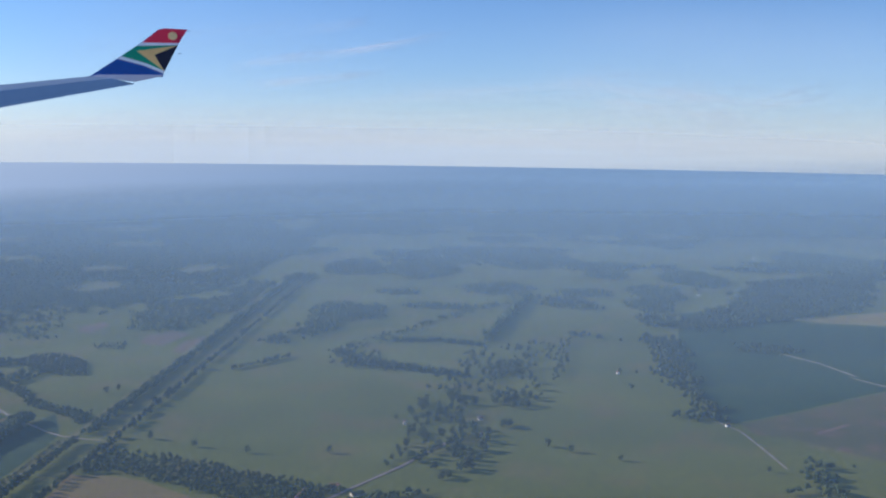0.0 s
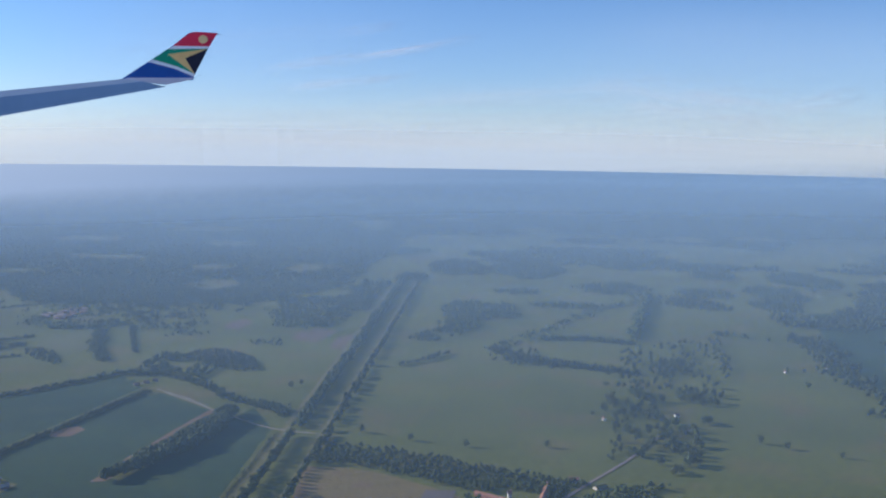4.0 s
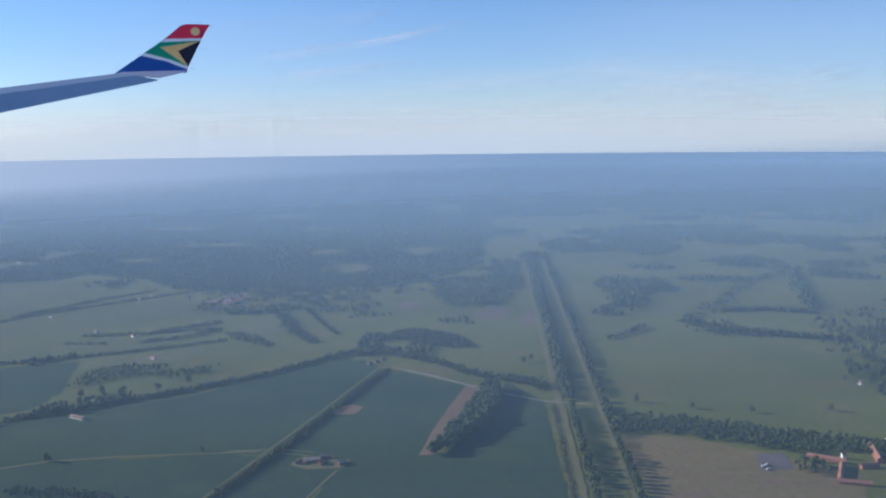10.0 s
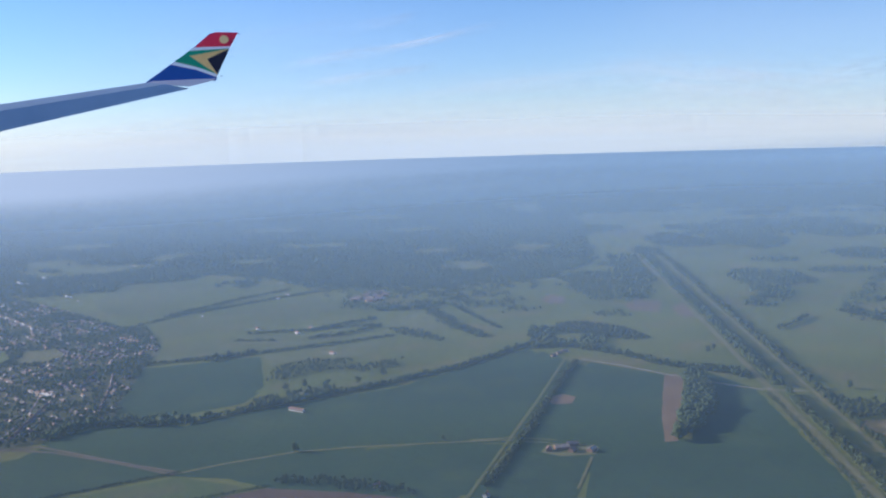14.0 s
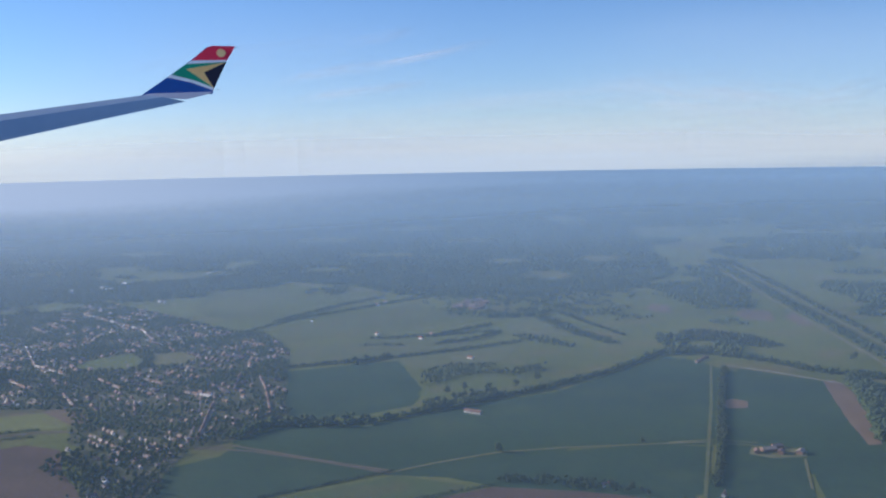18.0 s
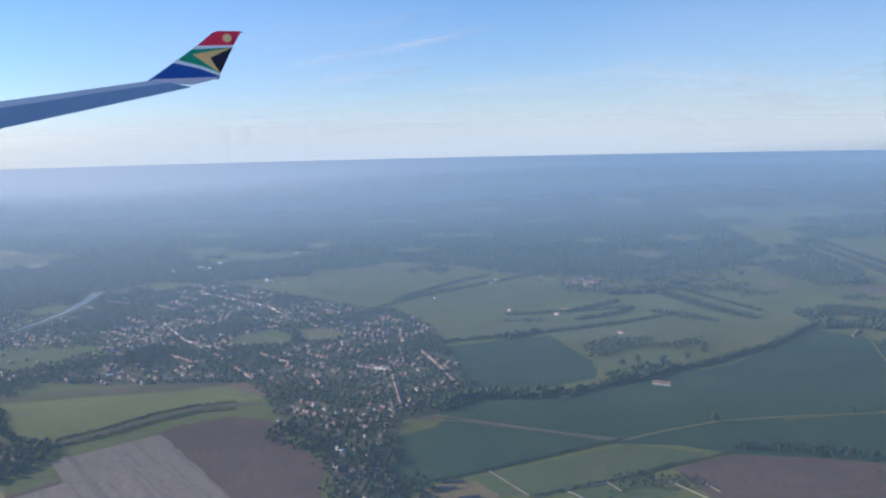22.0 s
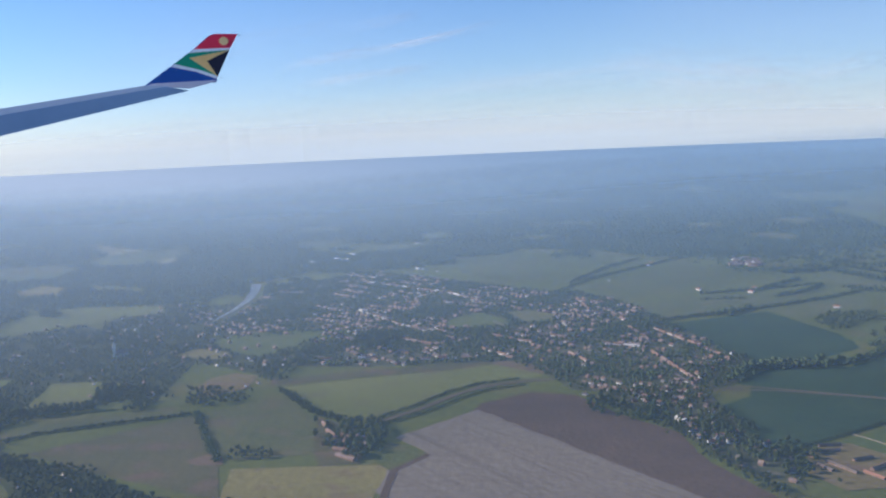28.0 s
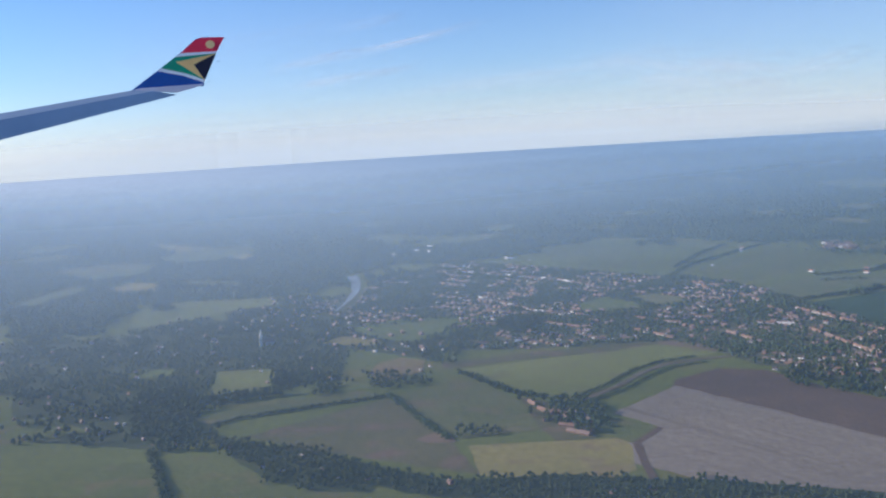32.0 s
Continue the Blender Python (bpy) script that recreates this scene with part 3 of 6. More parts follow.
field([(-69.9, 60.3), (-63.4, 63.9), (-52.6, 65), (-54.6, 55.7), (-57, 55.7), (-64.1, 57.9), (-68.1, 59.7)], CROP, "dark green crop field above hedge trees")
field([(-86.3, 64.3), (-84.7, 69.7), (-71.5, 70.9), (-61.5, 66.4), (-64.6, 58.5), (-74.1, 59.8)], CROP, "dark green crop on both sides of a brown lane")
field([(-87.1, 90.6), (-76.2, 95.2), (-72.9, 82), (-73.7, 77.5), (-77.5, 74.6), (-83, 73), (-84.3, 74.9)], CROP, "dark green square crop field beside the village")
field([(-89.8, 61), (-85.6, 64.7), (-73.8, 60.9), (-82.3, 55), (-87.5, 51.9), (-88.7, 52.7), (-89.9, 57.3)], CROP, "dark green crop field below a brown lane")
field([(-86.4, 68.5), (-82.4, 71.6), (-76.7, 71.4), (-68.9, 77.3), (-61.1, 82), (-49.2, 96.1), (-46.7, 89.4), (-52, 66.8), (-56.6, 66.1), (-63.1, 65.2), (-70.2, 61.5), (-81.9, 65.3), (-86.1, 67.1)], CROP, "broad dark green crop field below a belt of trees")
field([(-82.3, 54.5), (-73.6, 59.7), (-69, 57.8), (-69.7, 56), (-80, 50.5)], PLOT, "fresh green field with a pale walled edge")
field([(-85.8, 51.9), (-82.2, 54.5), (-80.2, 51), (-85.2, 49.8)], PLOT, "small green paddock among hedges")
field([(-78.2, 50.8), (-73.7, 53.7), (-72.2, 50.6), (-76.8, 48.1)], PLOT, "small green plot between walls")
field([(-71.6, 54.8), (-67.3, 57.4), (-61.9, 56.5), (-57.4, 55), (-59.3, 51.3), (-61.5, 47.8), (-69.8, 47.8)], BARE, "ploughed brown field behind a hedge")
field([(-121.9, 71.6), (-115.5, 73.3), (-108.9, 74.5), (-104.1, 76.2), (-103.6, 78.0), (-109.4, 76.9), (-116.1, 75.5), (-122.2, 73.7)], ROUGH, "worn strip of rough ground between gardens and a field")
field([(-120.8, 71.0), (-115.2, 73.0), (-108.8, 74.4), (-104.4, 76.2), (-102.1, 74.5), (-100.2, 72.2), (-102.4, 70.8), (-105.8, 69.7), (-108.1, 67.3), (-110.3, 63.3), (-112.3, 61.5), (-114.6, 61.6), (-116.2, 63.5), (-118.2, 66.6)], FRESH, "long curved bright green field below the village")
field([(-106, 62.3), (-105.2, 64.6), (-101.6, 67.1), (-98.4, 65.9), (-95.9, 60.5), (-93, 56.4), (-92.3, 50.4), (-90.2, 44.8), (-94.6, 44.6)], BARE, "ploughed reddish brown field beside the houses")
field([(-105.5, 63), (-93.9, 45.1), (-89.3, 37.7), (-104.2, 40.2), (-111.5, 47.6), (-111.4, 50.7), (-108.8, 54.1), (-110.8, 57)], CHALK, "pale grey covered field with dark streaks")
field([(-120.2, 51.9), (-110.8, 51.9), (-111.2, 46.3), (-112.8, 45), (-117.2, 45.5), (-119.6, 46.7)], STUBBLE, "yellowish tan field in front of a belt of trees")
field([(-134.6, 56.1), (-125.7, 63.8), (-121.4, 53.4), (-119.6, 46.9), (-129.3, 52.4)], OLIVE_BROWN, "worn olive pasture with a bare reddish corner")
field([(-125.6, 64.1), (-120, 69.1), (-116.1, 59.7), (-115.8, 54.3), (-120.2, 53.5), (-121.4, 53.8)], OLIVE, "green pasture beside brick farm buildings")
field([(-111.1, 56.7), (-108.6, 53.8), (-110.7, 50.8), (-111.7, 52.6)], MEADOW, "small green triangle beside the grey field")
field([(-143.1, 51.5), (-135.3, 52.8), (-132.1, 52.3), (-126, 46.1), (-125.5, 40.6), (-139.7, 42.5)], MEADOW, "green meadow below a belt of trees")
field([(-178.8, 117.6), (-175.4, 135), (-171.1, 126), (-173.8, 116)], PALE, "distant pale meadow among woods")
field([(-163.3, 94.4), (-151.5, 94), (-155.1, 90.8)], PALE, "distant narrow meadow among woods")
for pale_meadow in ([(-180.6, 144.2), (-179.8, 156.6), (-169.5, 154.6), (-168.2, 141.6), (-174.2, 137.8)], [(-171.9, 161.1), (-169.5, 171.2), (-159.6, 162.1), (-159.6, 152.7), (-166.4, 153.6)]):
    field(pale_meadow, PALE, "far pale meadow among woods")
field([(-153.5, 62.9), (-150.4, 63.5), (-145.6, 59.2), (-148.9, 57.9), (-150.8, 57.1)], MEADOW, "green paddock beside village gardens")
field([(-149, 77.6), (-145.9, 76.9), (-145.4, 73.9), (-148.1, 74.1)], MEADOW, "small paddock among garden trees")
field([(-76.7, 97.8), (-68.9, 99.8), (-63.8, 102.8), (-65.9, 94.7), (-70.2, 93.1), (-74.8, 91.1)], PALE, "pale olive meadow beside a wooded plot")
field([(-87.6, 93.7), (-87.5, 101.7), (-79.4, 106.2), (-68.5, 105.7), (-64.4, 108.4), (-73.2, 100.3), (-82.3, 94.2)], PALE, "pale olive strip of meadow below a hedge")
field([(-90.5, 104.9), (-92.5, 115.1), (-76.8, 132.6), (-72.3, 123.1), (-76, 112.1), (-83.2, 108.5)], MEADOW, "broad green meadow between hedges")
field([(-107.1, 129.8), (-109.4, 147.9), (-102.9, 149.8), (-96.5, 140.5), (-97.8, 122.2), (-102.4, 122.8)], MEADOW, "green meadow beyond the village")
field([(-74.1, 120.4), (-73.3, 129.7), (-71, 127.2), (-70.5, 120.8)], MEADOW, "small meadow beside a far hamlet")
field([(-64.8, 113.6), (-61.2, 120.8), (-58.6, 115.5), (-58.2, 106.8), (-63.6, 106.7)], PALE, "pale meadow between copses")
field([(-71.9, 84.2), (-67.2, 88.7), (-63.9, 87), (-64.2, 81.3), (-69.4, 78.8)], PALE, "pale meadow with tree clumps below a hedge")
field([(-73.5, 81.0), (-73.1, 83.6), (-68.0, 87.8), (-64.1, 87.4), (-64.0, 84.3), (-68.4, 82.7), (-72.0, 79.7)], LEAFY, "pale meadow strip in front of a copse")
field([(-41.1, 65.4), (-40.4, 70.2), (-39.1, 77.6), (-37.8, 84.2), (-36.6, 85), (-36.5, 81.8), (-37.5, 74.4), (-38.9, 70.2), (-40.1, 65.6)], PINK, "bare reddish strip along a copse")
for red_patch in ([(-36.3, 120.2), (-34.3, 124.6), (-31.4, 122.7), (-32.8, 115.1), (-36.1, 116.4)], [(-46.3, 126.4), (-44.8, 129.8), (-43, 127.4), (-43.8, 122), (-45.8, 122.9)], [(-30.9, 117.9), (-29, 120.9), (-28.3, 117.7), (-29.7, 111.3), (-31.1, 112.4)]):
    field(red_patch, REDDISH, "worn reddish patch in pale meadow")
field([(-48.7, 77.4), (-47.1, 78.7), (-46.1, 77.7), (-46.6, 75.7), (-48.1, 75.5)], PINK, "bare reddish patch beside a hedge")
field([(-18.4, 62.0), (-17.8, 65.4), (-15.7, 65.6), (-15.9, 63.4), (-16.2, 62.1)], ASPHALT, "grey surfaced yard among grass", "yard")
field([(-138.2, 105.1), (-122, 137.5), (-106.4, 122.6), (-95.1, 110.8), (-89.1, 95.2), (-85.2, 74.6), (-89, 67.8), (-91.8, 62.1), (-95.2, 65.4), (-98.6, 67.5), (-100.3, 73), (-102.9, 77.3), (-114.7, 77), (-122.1, 78.2), (-121.5, 92.5), (-129.1, 91.1)], EARTH, "gardens and streets under the village houses", "gardens")
field([(-96.6, 113.4), (-93.3, 111.7), (-88.2, 100.9), (-86.7, 91.2), (-84.9, 81), (-83.7, 74), (-84.9, 72.2), (-85.3, 74.9), (-88.9, 94.3)], EARTH, "gardens under the houses beside a crop field", "gardens")
field([(-88.7, 72.2), (-84, 77.5), (-83.3, 74.3), (-85.4, 68.7), (-88.5, 65.8), (-89.5, 66.3)], EARTH, "rough ground under trees beside a lane", "gardens")
field([(-95, 66.2), (-90.2, 70), (-88.8, 64.6), (-89, 59.7), (-88.6, 53.1), (-87.3, 51.9), (-88.6, 46.4), (-90.6, 48.4), (-92, 52.9), (-93.3, 58.2)], EARTH, "gardens under houses and trees beside a crop field", "gardens")
field([(-86.5, 51.6), (-85.2, 52.9), (-83.5, 53.0), (-82.1, 50.6), (-82.3, 46), (-86.5, 45.4), (-87.6, 48.1)], TAN, "worn brown yard round low sheds", "yard")
field([(-98, 65.8), (-93.7, 66.8), (-89.3, 66.2), (-89.4, 56.6), (-87.9, 50), (-88.5, 45.6), (-90.1, 50.2), (-92.6, 58.2)], EARTH, "gardens under the houses at the village edge", "gardens")
# The same painted shade under the two tree belts.
field([(-135.7, 55.1), (-131.3, 51.8), (-128, 48.5), (-125.1, 46.3), (-125.5, 44.9), (-128.3, 45.5), (-131.3, 47.5), (-134.5, 52.3)], SHADE_FLOOR, "ground under a belt of trees, darkened for their shade", "shaded_ground")
field([(-137.2, 57.7), (-134.3, 54.9), (-129.3, 52.4), (-125, 48.8), (-121.6, 46.5), (-119.3, 46), (-115.1, 46.2), (-111.4, 44.9), (-108, 44.3), (-100.1, 41.3), (-101.2, 38.8), (-115.5, 42.5), (-121.6, 43.6), (-127.4, 47.2), (-131.2, 51.1), (-136, 54.6)], SHADE_FLOOR, "ground under a belt of trees, darkened for their shade", "shaded_ground")
field([(-104.3, 76.4), (-102.1, 74.3), (-100.2, 72.3), (-99.0, 73.4), (-101.0, 76.0), (-103.4, 78.0)], REDDISH, "bare reddish wedge between houses and a green field")
CLEARINGS = []


def clearing(pts, mat, label):
    """A field that stays free of the trees of a loose wood round it."""
    CLEARINGS.append(pts)
    return field(pts, mat, label)


clearing([(-156.2, 99.0), (-158.3, 107.4), (-156.9, 111.9), (-152.6, 113.4), (-143.1, 112.7), (-141.5, 107.7), (-145.6, 105.9), (-149.2, 101.1), (-152.8, 97.3)], FRESH, "pale sunlit meadow beyond wooded gardens")
clearing([(-169.2, 128.4), (-167.6, 134.5), (-161.8, 130.5), (-161.2, 123.6), (-165.8, 123.6)], STUBBLE, "pale tan meadow among far woods")
clearing([(-160.7, 133.3), (-150.6, 127.5), (-149.8, 123.4), (-158.3, 128.4)], PALE, "pale meadow strip among far woods")
clearing([(-186.2, 195.1), (-165.7, 176.3), (-154.7, 159.5), (-155.2, 152.5), (-171.0, 170.0)], STUBBLE, "long pale meadow in the haze")
clearing([(-131.2, 89.6), (-129.1, 94.6), (-122.4, 95.6), (-116.5, 94.0), (-119.9, 88.2), (-121.8, 84.4), (-125.5, 82.6), (-129.2, 86.0)], LEAFY, "pale green meadow beside the village houses")
clearing([(-129.1, 94.5), (-122.4, 95.6), (-116.5, 94.1), (-117.2, 93.3), (-122.6, 94.6), (-129.3, 93.5)], REDDISH, "bare reddish rim of a meadow")
clearing([(-133.4, 84.0), (-131.9, 86.9), (-128.6, 85.1), (-127.5, 82.4), (-130.3, 82.2)], STUBBLE, "small tan field among trees")
clearing([(-127.9, 71.3), (-127.4, 74.9), (-125.7, 76.4), (-123.6, 75.2), (-123.6, 71.0), (-126.7, 68.5)], TAN, "olive tan paddock beside trees")
clearing([(-139.8, 67.2), (-140.2, 71.7), (-140.8, 74.9), (-136.8, 75.0), (-133.9, 73.7), (-135.8, 71.5), (-135.1, 68.3), (-137.1, 67.7)], FRESH, "bright green meadow framed by trees")
clearing([(-134.4, 67.2), (-132.1, 69.4), (-127.6, 68.6), (-126.8, 66.9), (-131.4, 66.4), (-133.5, 65.7)], LEAFY, "green meadow strip between groves")
clearing([(-139.3, 60.9), (-137.2, 62.3), (-133.7, 64.2), (-128.0, 66.3), (-126.3, 64.5), (-131.3, 62.7), (-135.9, 60.8), (-137.3, 59.3)], OLIVE, "narrow olive meadow beside a hedge")
clearing([(-147.6, 74.6), (-146.4, 77.2), (-144.6, 76.6), (-144.8, 74.2)], LEAFY, "small green paddock among garden trees")
clearing([(-123.4, 53.6), (-122.3, 54.9), (-121.3, 54.2), (-120.9, 52.7), (-122.6, 52.8)], PINK, "bare reddish corner of a pasture")
GREENS = ([(-109.0, 93.6), (-107.8, 97.8), (-105.0, 100.2), (-102.6, 96.4), (-102.4, 92.8), (-106.3, 92.7)], [(-102.5, 99.8), (-99.8, 101.2), (-97.4, 97.6), (-97.9, 94.2), (-101.2, 94.4)])
field(GREENS[0], LEAFY, "green playing field among the houses")
field(GREENS[1], VERGE, "yellowish open green among the houses")

# ---- water ----
RIVER = [(-136.0, 128.0), (-134.6, 128.4), (-133.4, 121.2), (-132.9, 114.2), (-133.3, 107.2), (-134.0, 101.2), (-134.4, 101.0), (-133.8, 107), (-133.8, 113.4), (-134.6, 121.2)]
BANKS = [(-137.0, 129.8), (-133.9, 129.6), (-132.5, 120.8), (-132.0, 113.6), (-132.3, 106.4), (-133.2, 99.6), (-134.8, 99.0), (-134.3, 106), (-134.3, 113.4), (-135.2, 121.2)]
tagged(field(RIVER, WATER, "pale calm river between trees", "water"), category="river")

# ---- tracks, lanes and roads ----
field([(-49.8, 63.6), (-49.2, 65.2), (-47.2, 65.5), (-45.7, 64.5), (-46.1, 62.9), (-48.4, 62.6)], VERGE, "pale worn farmyard in a crop field", "yard")
field([(-116.6, 62.4), (-114.3, 60), (-112.2, 57), (-112.5, 52.1), (-115.0, 51.9), (-115.8, 55)], ROUGH, "reddish earth yard among farm buildings", "yard")
strip([(-108.5, 53.5), (-110.4, 50.8), (-110.6, 47.3), (-110.6, 44.7)], 0.45, BARE, "dark dirt track round a field corner")
strip([(40, 115.1), (42.6, 110.2), (44.2, 104)], 0.45, TRACK, "pale farm track through the dark crop")
strip([(43.3, 103.4), (46, 98.7), (49.2, 94.1)], 0.45, TRACK, "pale farm track through the dark crop")
strip([(31.8, 82.3), (36, 85.6)], 0.5, PINK, "pale reddish farm track")
strip([(24.6, 85.7), (25.7, 82.9), (26.1, 77.4), (26.3, 73.2)], 0.25, TRACK, "pale lane along a field corner")
strip([(-44.5, 91.3), (-40.7, 88.3), (-37, 84)], 0.3, TRACK, "pale farm track beside a row of trees")
strip([(-52.2, 66.5), (-57.9, 65.9), (-61.9, 65.5), (-66.8, 64.5), (-71.2, 62.2), (-74, 60.3)], 0.3, VERGE, "grassy track between dark crops")
strip([(-52.2, 66.4), (-49.3, 65.7), (-47.7, 64.9)], 0.18, VERGE, "grassy track to a farmyard")
strip([(-54.7, 66.5), (-51.5, 67), (-48.5, 66.2)], 0.2, VERGE, "grassy track meeting a farm lane")
strip([(-45.7, 92.4), (-49.3, 76.8), (-52.7, 63.1), (-54.9, 54.2)], 0.26, PALE, "farm lane with grass verges")
strip([(-46.4, 62.5), (-47.9, 56.5)], 0.2, VERGE, "farm lane with grass verges")
strip([(-88.5, 65.8), (-86, 66.6), (-81.5, 64.3), (-77.4, 62.2), (-74.1, 60.7)], 0.34, LANE, "brown lane leaving the village")
strip([(-88.5, 66.1), (-84.3, 65.2), (-79.3, 62.9), (-74, 60.1)], 0.3, LANE, "brown track between dark crops")
strip([(-10.5, 60.7), (-9.1, 63.2), (-6.7, 67.1), (-3.0, 72.6), (0.9, 79.5)], 0.28, STREET, "pale grey park road", "road", "road")
strip([(-112.3, 60.6), (-109.5, 63.6), (-107.2, 67.0), (-105.0, 69.3), (-101.8, 70.4), (-99.5, 70.6)], 0.5, LANE, "brown lane curving round the green field", "road", "road")


def garden_wall(a, b, width=0.06, height=0.05):
    """A low free-standing wall with a coping."""
    w, turn = math.dist(a, b) / 2, math.degrees(math.atan2(b[1] - a[1], b[0] - a[0]))
    thing = new("garden_wall")
    part("body", box(bmesh.new(), -w, w, -width / 2, width / 2, 0, height), TRACK, thing)
    part("coping", box(bmesh.new(), -w - 0.01, w + 0.01, -width / 2 - 0.012, width / 2 + 0.012, height, height + 0.012), TRACK, thing)
    thing.matrix_basis = pose((a[0] + b[0]) / 2, (a[1] + b[1]) / 2, 0, 0, 0, turn)
    tagged(thing, "low pale stone wall between green plots", "wall", "garden walls")


WALL_LINES = (((-82.7, 54.7), (-80.5, 50.5)), ((-78.3, 51.2), (-77.5, 50)), ((-75.9, 52.7), (-75.2, 51.0)), ((-72.2, 52.6), (-70.6, 49.8)), ((-70.4, 52.5), (-69.7, 50.8)), ((-78.9, 51.2), (-75.9, 52.3)))
for a, b in WALL_LINES:
    garden_wall(a, b)


def tyre_tracks(poly, turn, gap, mat):
    """Pairs of wheel tracks along a field, here and there worn away."""
    (cx, cy), d = np.mean(poly, axis=0), Vector((math.cos(turn), math.sin(turn)))
    for k in range(-9, 10):
        off = k * gap + random.gauss(0, 0.3)
        run = []
        for i in range(-60, 61):
            q = (cx + d.x * i * 0.35 - d.y * off + 0.05 * math.sin(i * 0.3 + k), cy + d.y * i * 0.35 + d.x * off)
            if inside(np.array(q[0]), np.array(q[1]), poly) and noise.noise(Vector((i * 0.07, k * 1.7, 3.0))) > -0.12 - 0.03 * k:
                run.append(q)
            else:
                if len(run) > 6:
                    strip(run[::3], 0.035 + 0.04 * random.random(), mat, "dark wheel track along the pale covered field", "wheel_track", "track")
                run = []
        if len(run) > 6:
            strip(run[::3], 0.05, mat, "dark wheel track along the pale covered field", "wheel_track", "track")


tyre_tracks([(-105.2, 62), (-93.9, 45.6), (-90.5, 39.2), (-103.8, 40.8), (-110.8, 47.8), (-110.8, 50.7), (-108.6, 54.1), (-110.2, 57)], radians(-54.5), 0.85, FURROW)
# ---- the avenue ----
def ave(y, off=0.0):
    return (-28.6 + (y - 60.5) * 0.0319 + off, y)


strip([ave(44, -2.12), ave(78, -2.12)], 1.1, VERGE, "dry grass verge along the avenue", "verge", "verge")
strip([ave(78, -2.0), ave(178, -2.1)], 0.6, VERGE, "dry grass verge along the avenue", "verge", "verge")
strip([ave(44, 0.36), ave(178, 0.4)], 1.3, MEADOW, "green grass strip in the middle of the avenue", "verge", "verge")
strip([ave(44, 1.22), ave(178, 1.26)], 0.42, VERGE, "pale path along the avenue", "path", "path")
strip([(-44.5, 91.3), (-37, 84.2), (-32.6, 80.2), (-31, 79.1), (-28.6, 78.3), (-27.2, 78.1)], 0.26, TRACK, "pale road crossing the avenue", "road", "road")
plant([ave(y, -1.1 + random.gauss(0, 0.05)) for y in np.arange(46, 77.5, 0.66)], 0.78, "slender avenue tree casting a long shadow", "avenue trees")
plant([ave(y, 1.62 + random.gauss(0, 0.05)) for y in np.arange(46, 71, 0.72)], 0.7, "slender avenue tree casting a long shadow", "avenue trees")
wood([ave(79.5, -1.55), ave(178, -1.65), ave(178, -0.5), ave(79.5, -0.6)], "dense dark row of avenue trees with long shadows", 0.45, 0.8, name="avenue_trees", ragged=0.25)
wood([ave(71, 1.5), ave(178, 1.6), ave(178, 2.1), ave(71, 2.0)], "thin row of avenue trees beside a pale path", 0.45, 0.8, LEAF, name="avenue_trees", ragged=0.2)

# ---- woods ----
wood([(22.9, 122.6), (29.6, 123.9), (26.9, 106.4), (25.5, 95.3), (24.6, 86.3), (21.7, 85.2), (23.9, 97.5), (23.4, 106.1), (25.4, 118.3)], "dense wood beside a dark crop field", 0.6, 0.85)
wood([(28.5, 131.5), (43.9, 149), (54.7, 174.2), (83.9, 192.7), (63.3, 146.6), (48.2, 137.4), (34.4, 128)], "broad dark forest edge", 0.75, 0.9)
wood([(36.1, 120.8), (43.1, 117.9), (41.2, 114), (35.2, 114.8)], "narrow spinney in a crop field", 0.6, 0.6)
wood([(27.7, 74.6), (30.9, 74.1), (27.8, 67.2), (25.1, 67.1)], "clump of dark trees", 0.6, 0.8, fine=True)
wood([(-26.6, 75.8), (-24.9, 75.2), (-18.1, 72.9), (-11, 69.2), (-6.6, 67.5), (-8.8, 63.8), (-10.9, 65.6), (-14.1, 65.2), (-17.3, 66.4), (-20.9, 69.2), (-23.3, 70), (-27.1, 70.5)], "thick belt of trees in front of parkland", 0.46, 0.62, LEAF, ragged=0.8, fine=True)
wood([(-8.4, 61.5), (-6.9, 64.2), (-5.2, 66.0), (-1.1, 67.0), (-2.6, 63.0), (-3.8, 59.5), (-8.8, 59.5)], "dense trees beside a red-roofed farm", 0.45, 0.7, LEAF_DARK, 0.95, fine=True, ragged=0.8)
wood([(-12.0, 66.3), (-10.1, 67.3), (-8.4, 66.2), (-9.6, 64.9)], "dark trees behind farm ranges", 0.42, 0.6, LEAF_DARK, fine=True, ragged=0.4)
wood([(-16.1, 61.5), (-15.4, 64.0), (-14.7, 64.1), (-15.0, 61.9)], "dark clump of trees beside a grey yard", 0.42, 0.55, LEAF_DARK, fine=True, ragged=0.3)
wood([(4.1, 103.6), (6.9, 109.5), (9.2, 107.9), (8.3, 102.1), (4.5, 100)], "round grove in the parkland", 0.5, 0.6, LEAF_DARK, fine=True, ragged=0.6)
# trees round the farm
wood([(-14.8, 63.9), (-13.3, 62.2), (-14.1, 60.7), (-15.5, 60.7)], "dark clump of trees beside a farm", 0.55, 0.75, fine=True)
wood([(-18.2, 123.2), (-18.1, 135.4), (-18.3, 144.9), (-15.1, 146.2), (-7, 144.4), (-9.7, 138.8), (-13.9, 131.4), (-14.6, 123.5), (-16.5, 120.4)], "dark wood in the parkland", 0.7, 0.85)
wood([(-80, 163.4), (-73.8, 171), (-62, 165.3), (-53, 148), (-51.3, 133.5), (-47.8, 121.6), (-48.8, 116), (-52.9, 117.7), (-62, 124.3)], "broad dark wood beyond the meadows", 0.75, 0.6, per=3, patchy=-0.12)
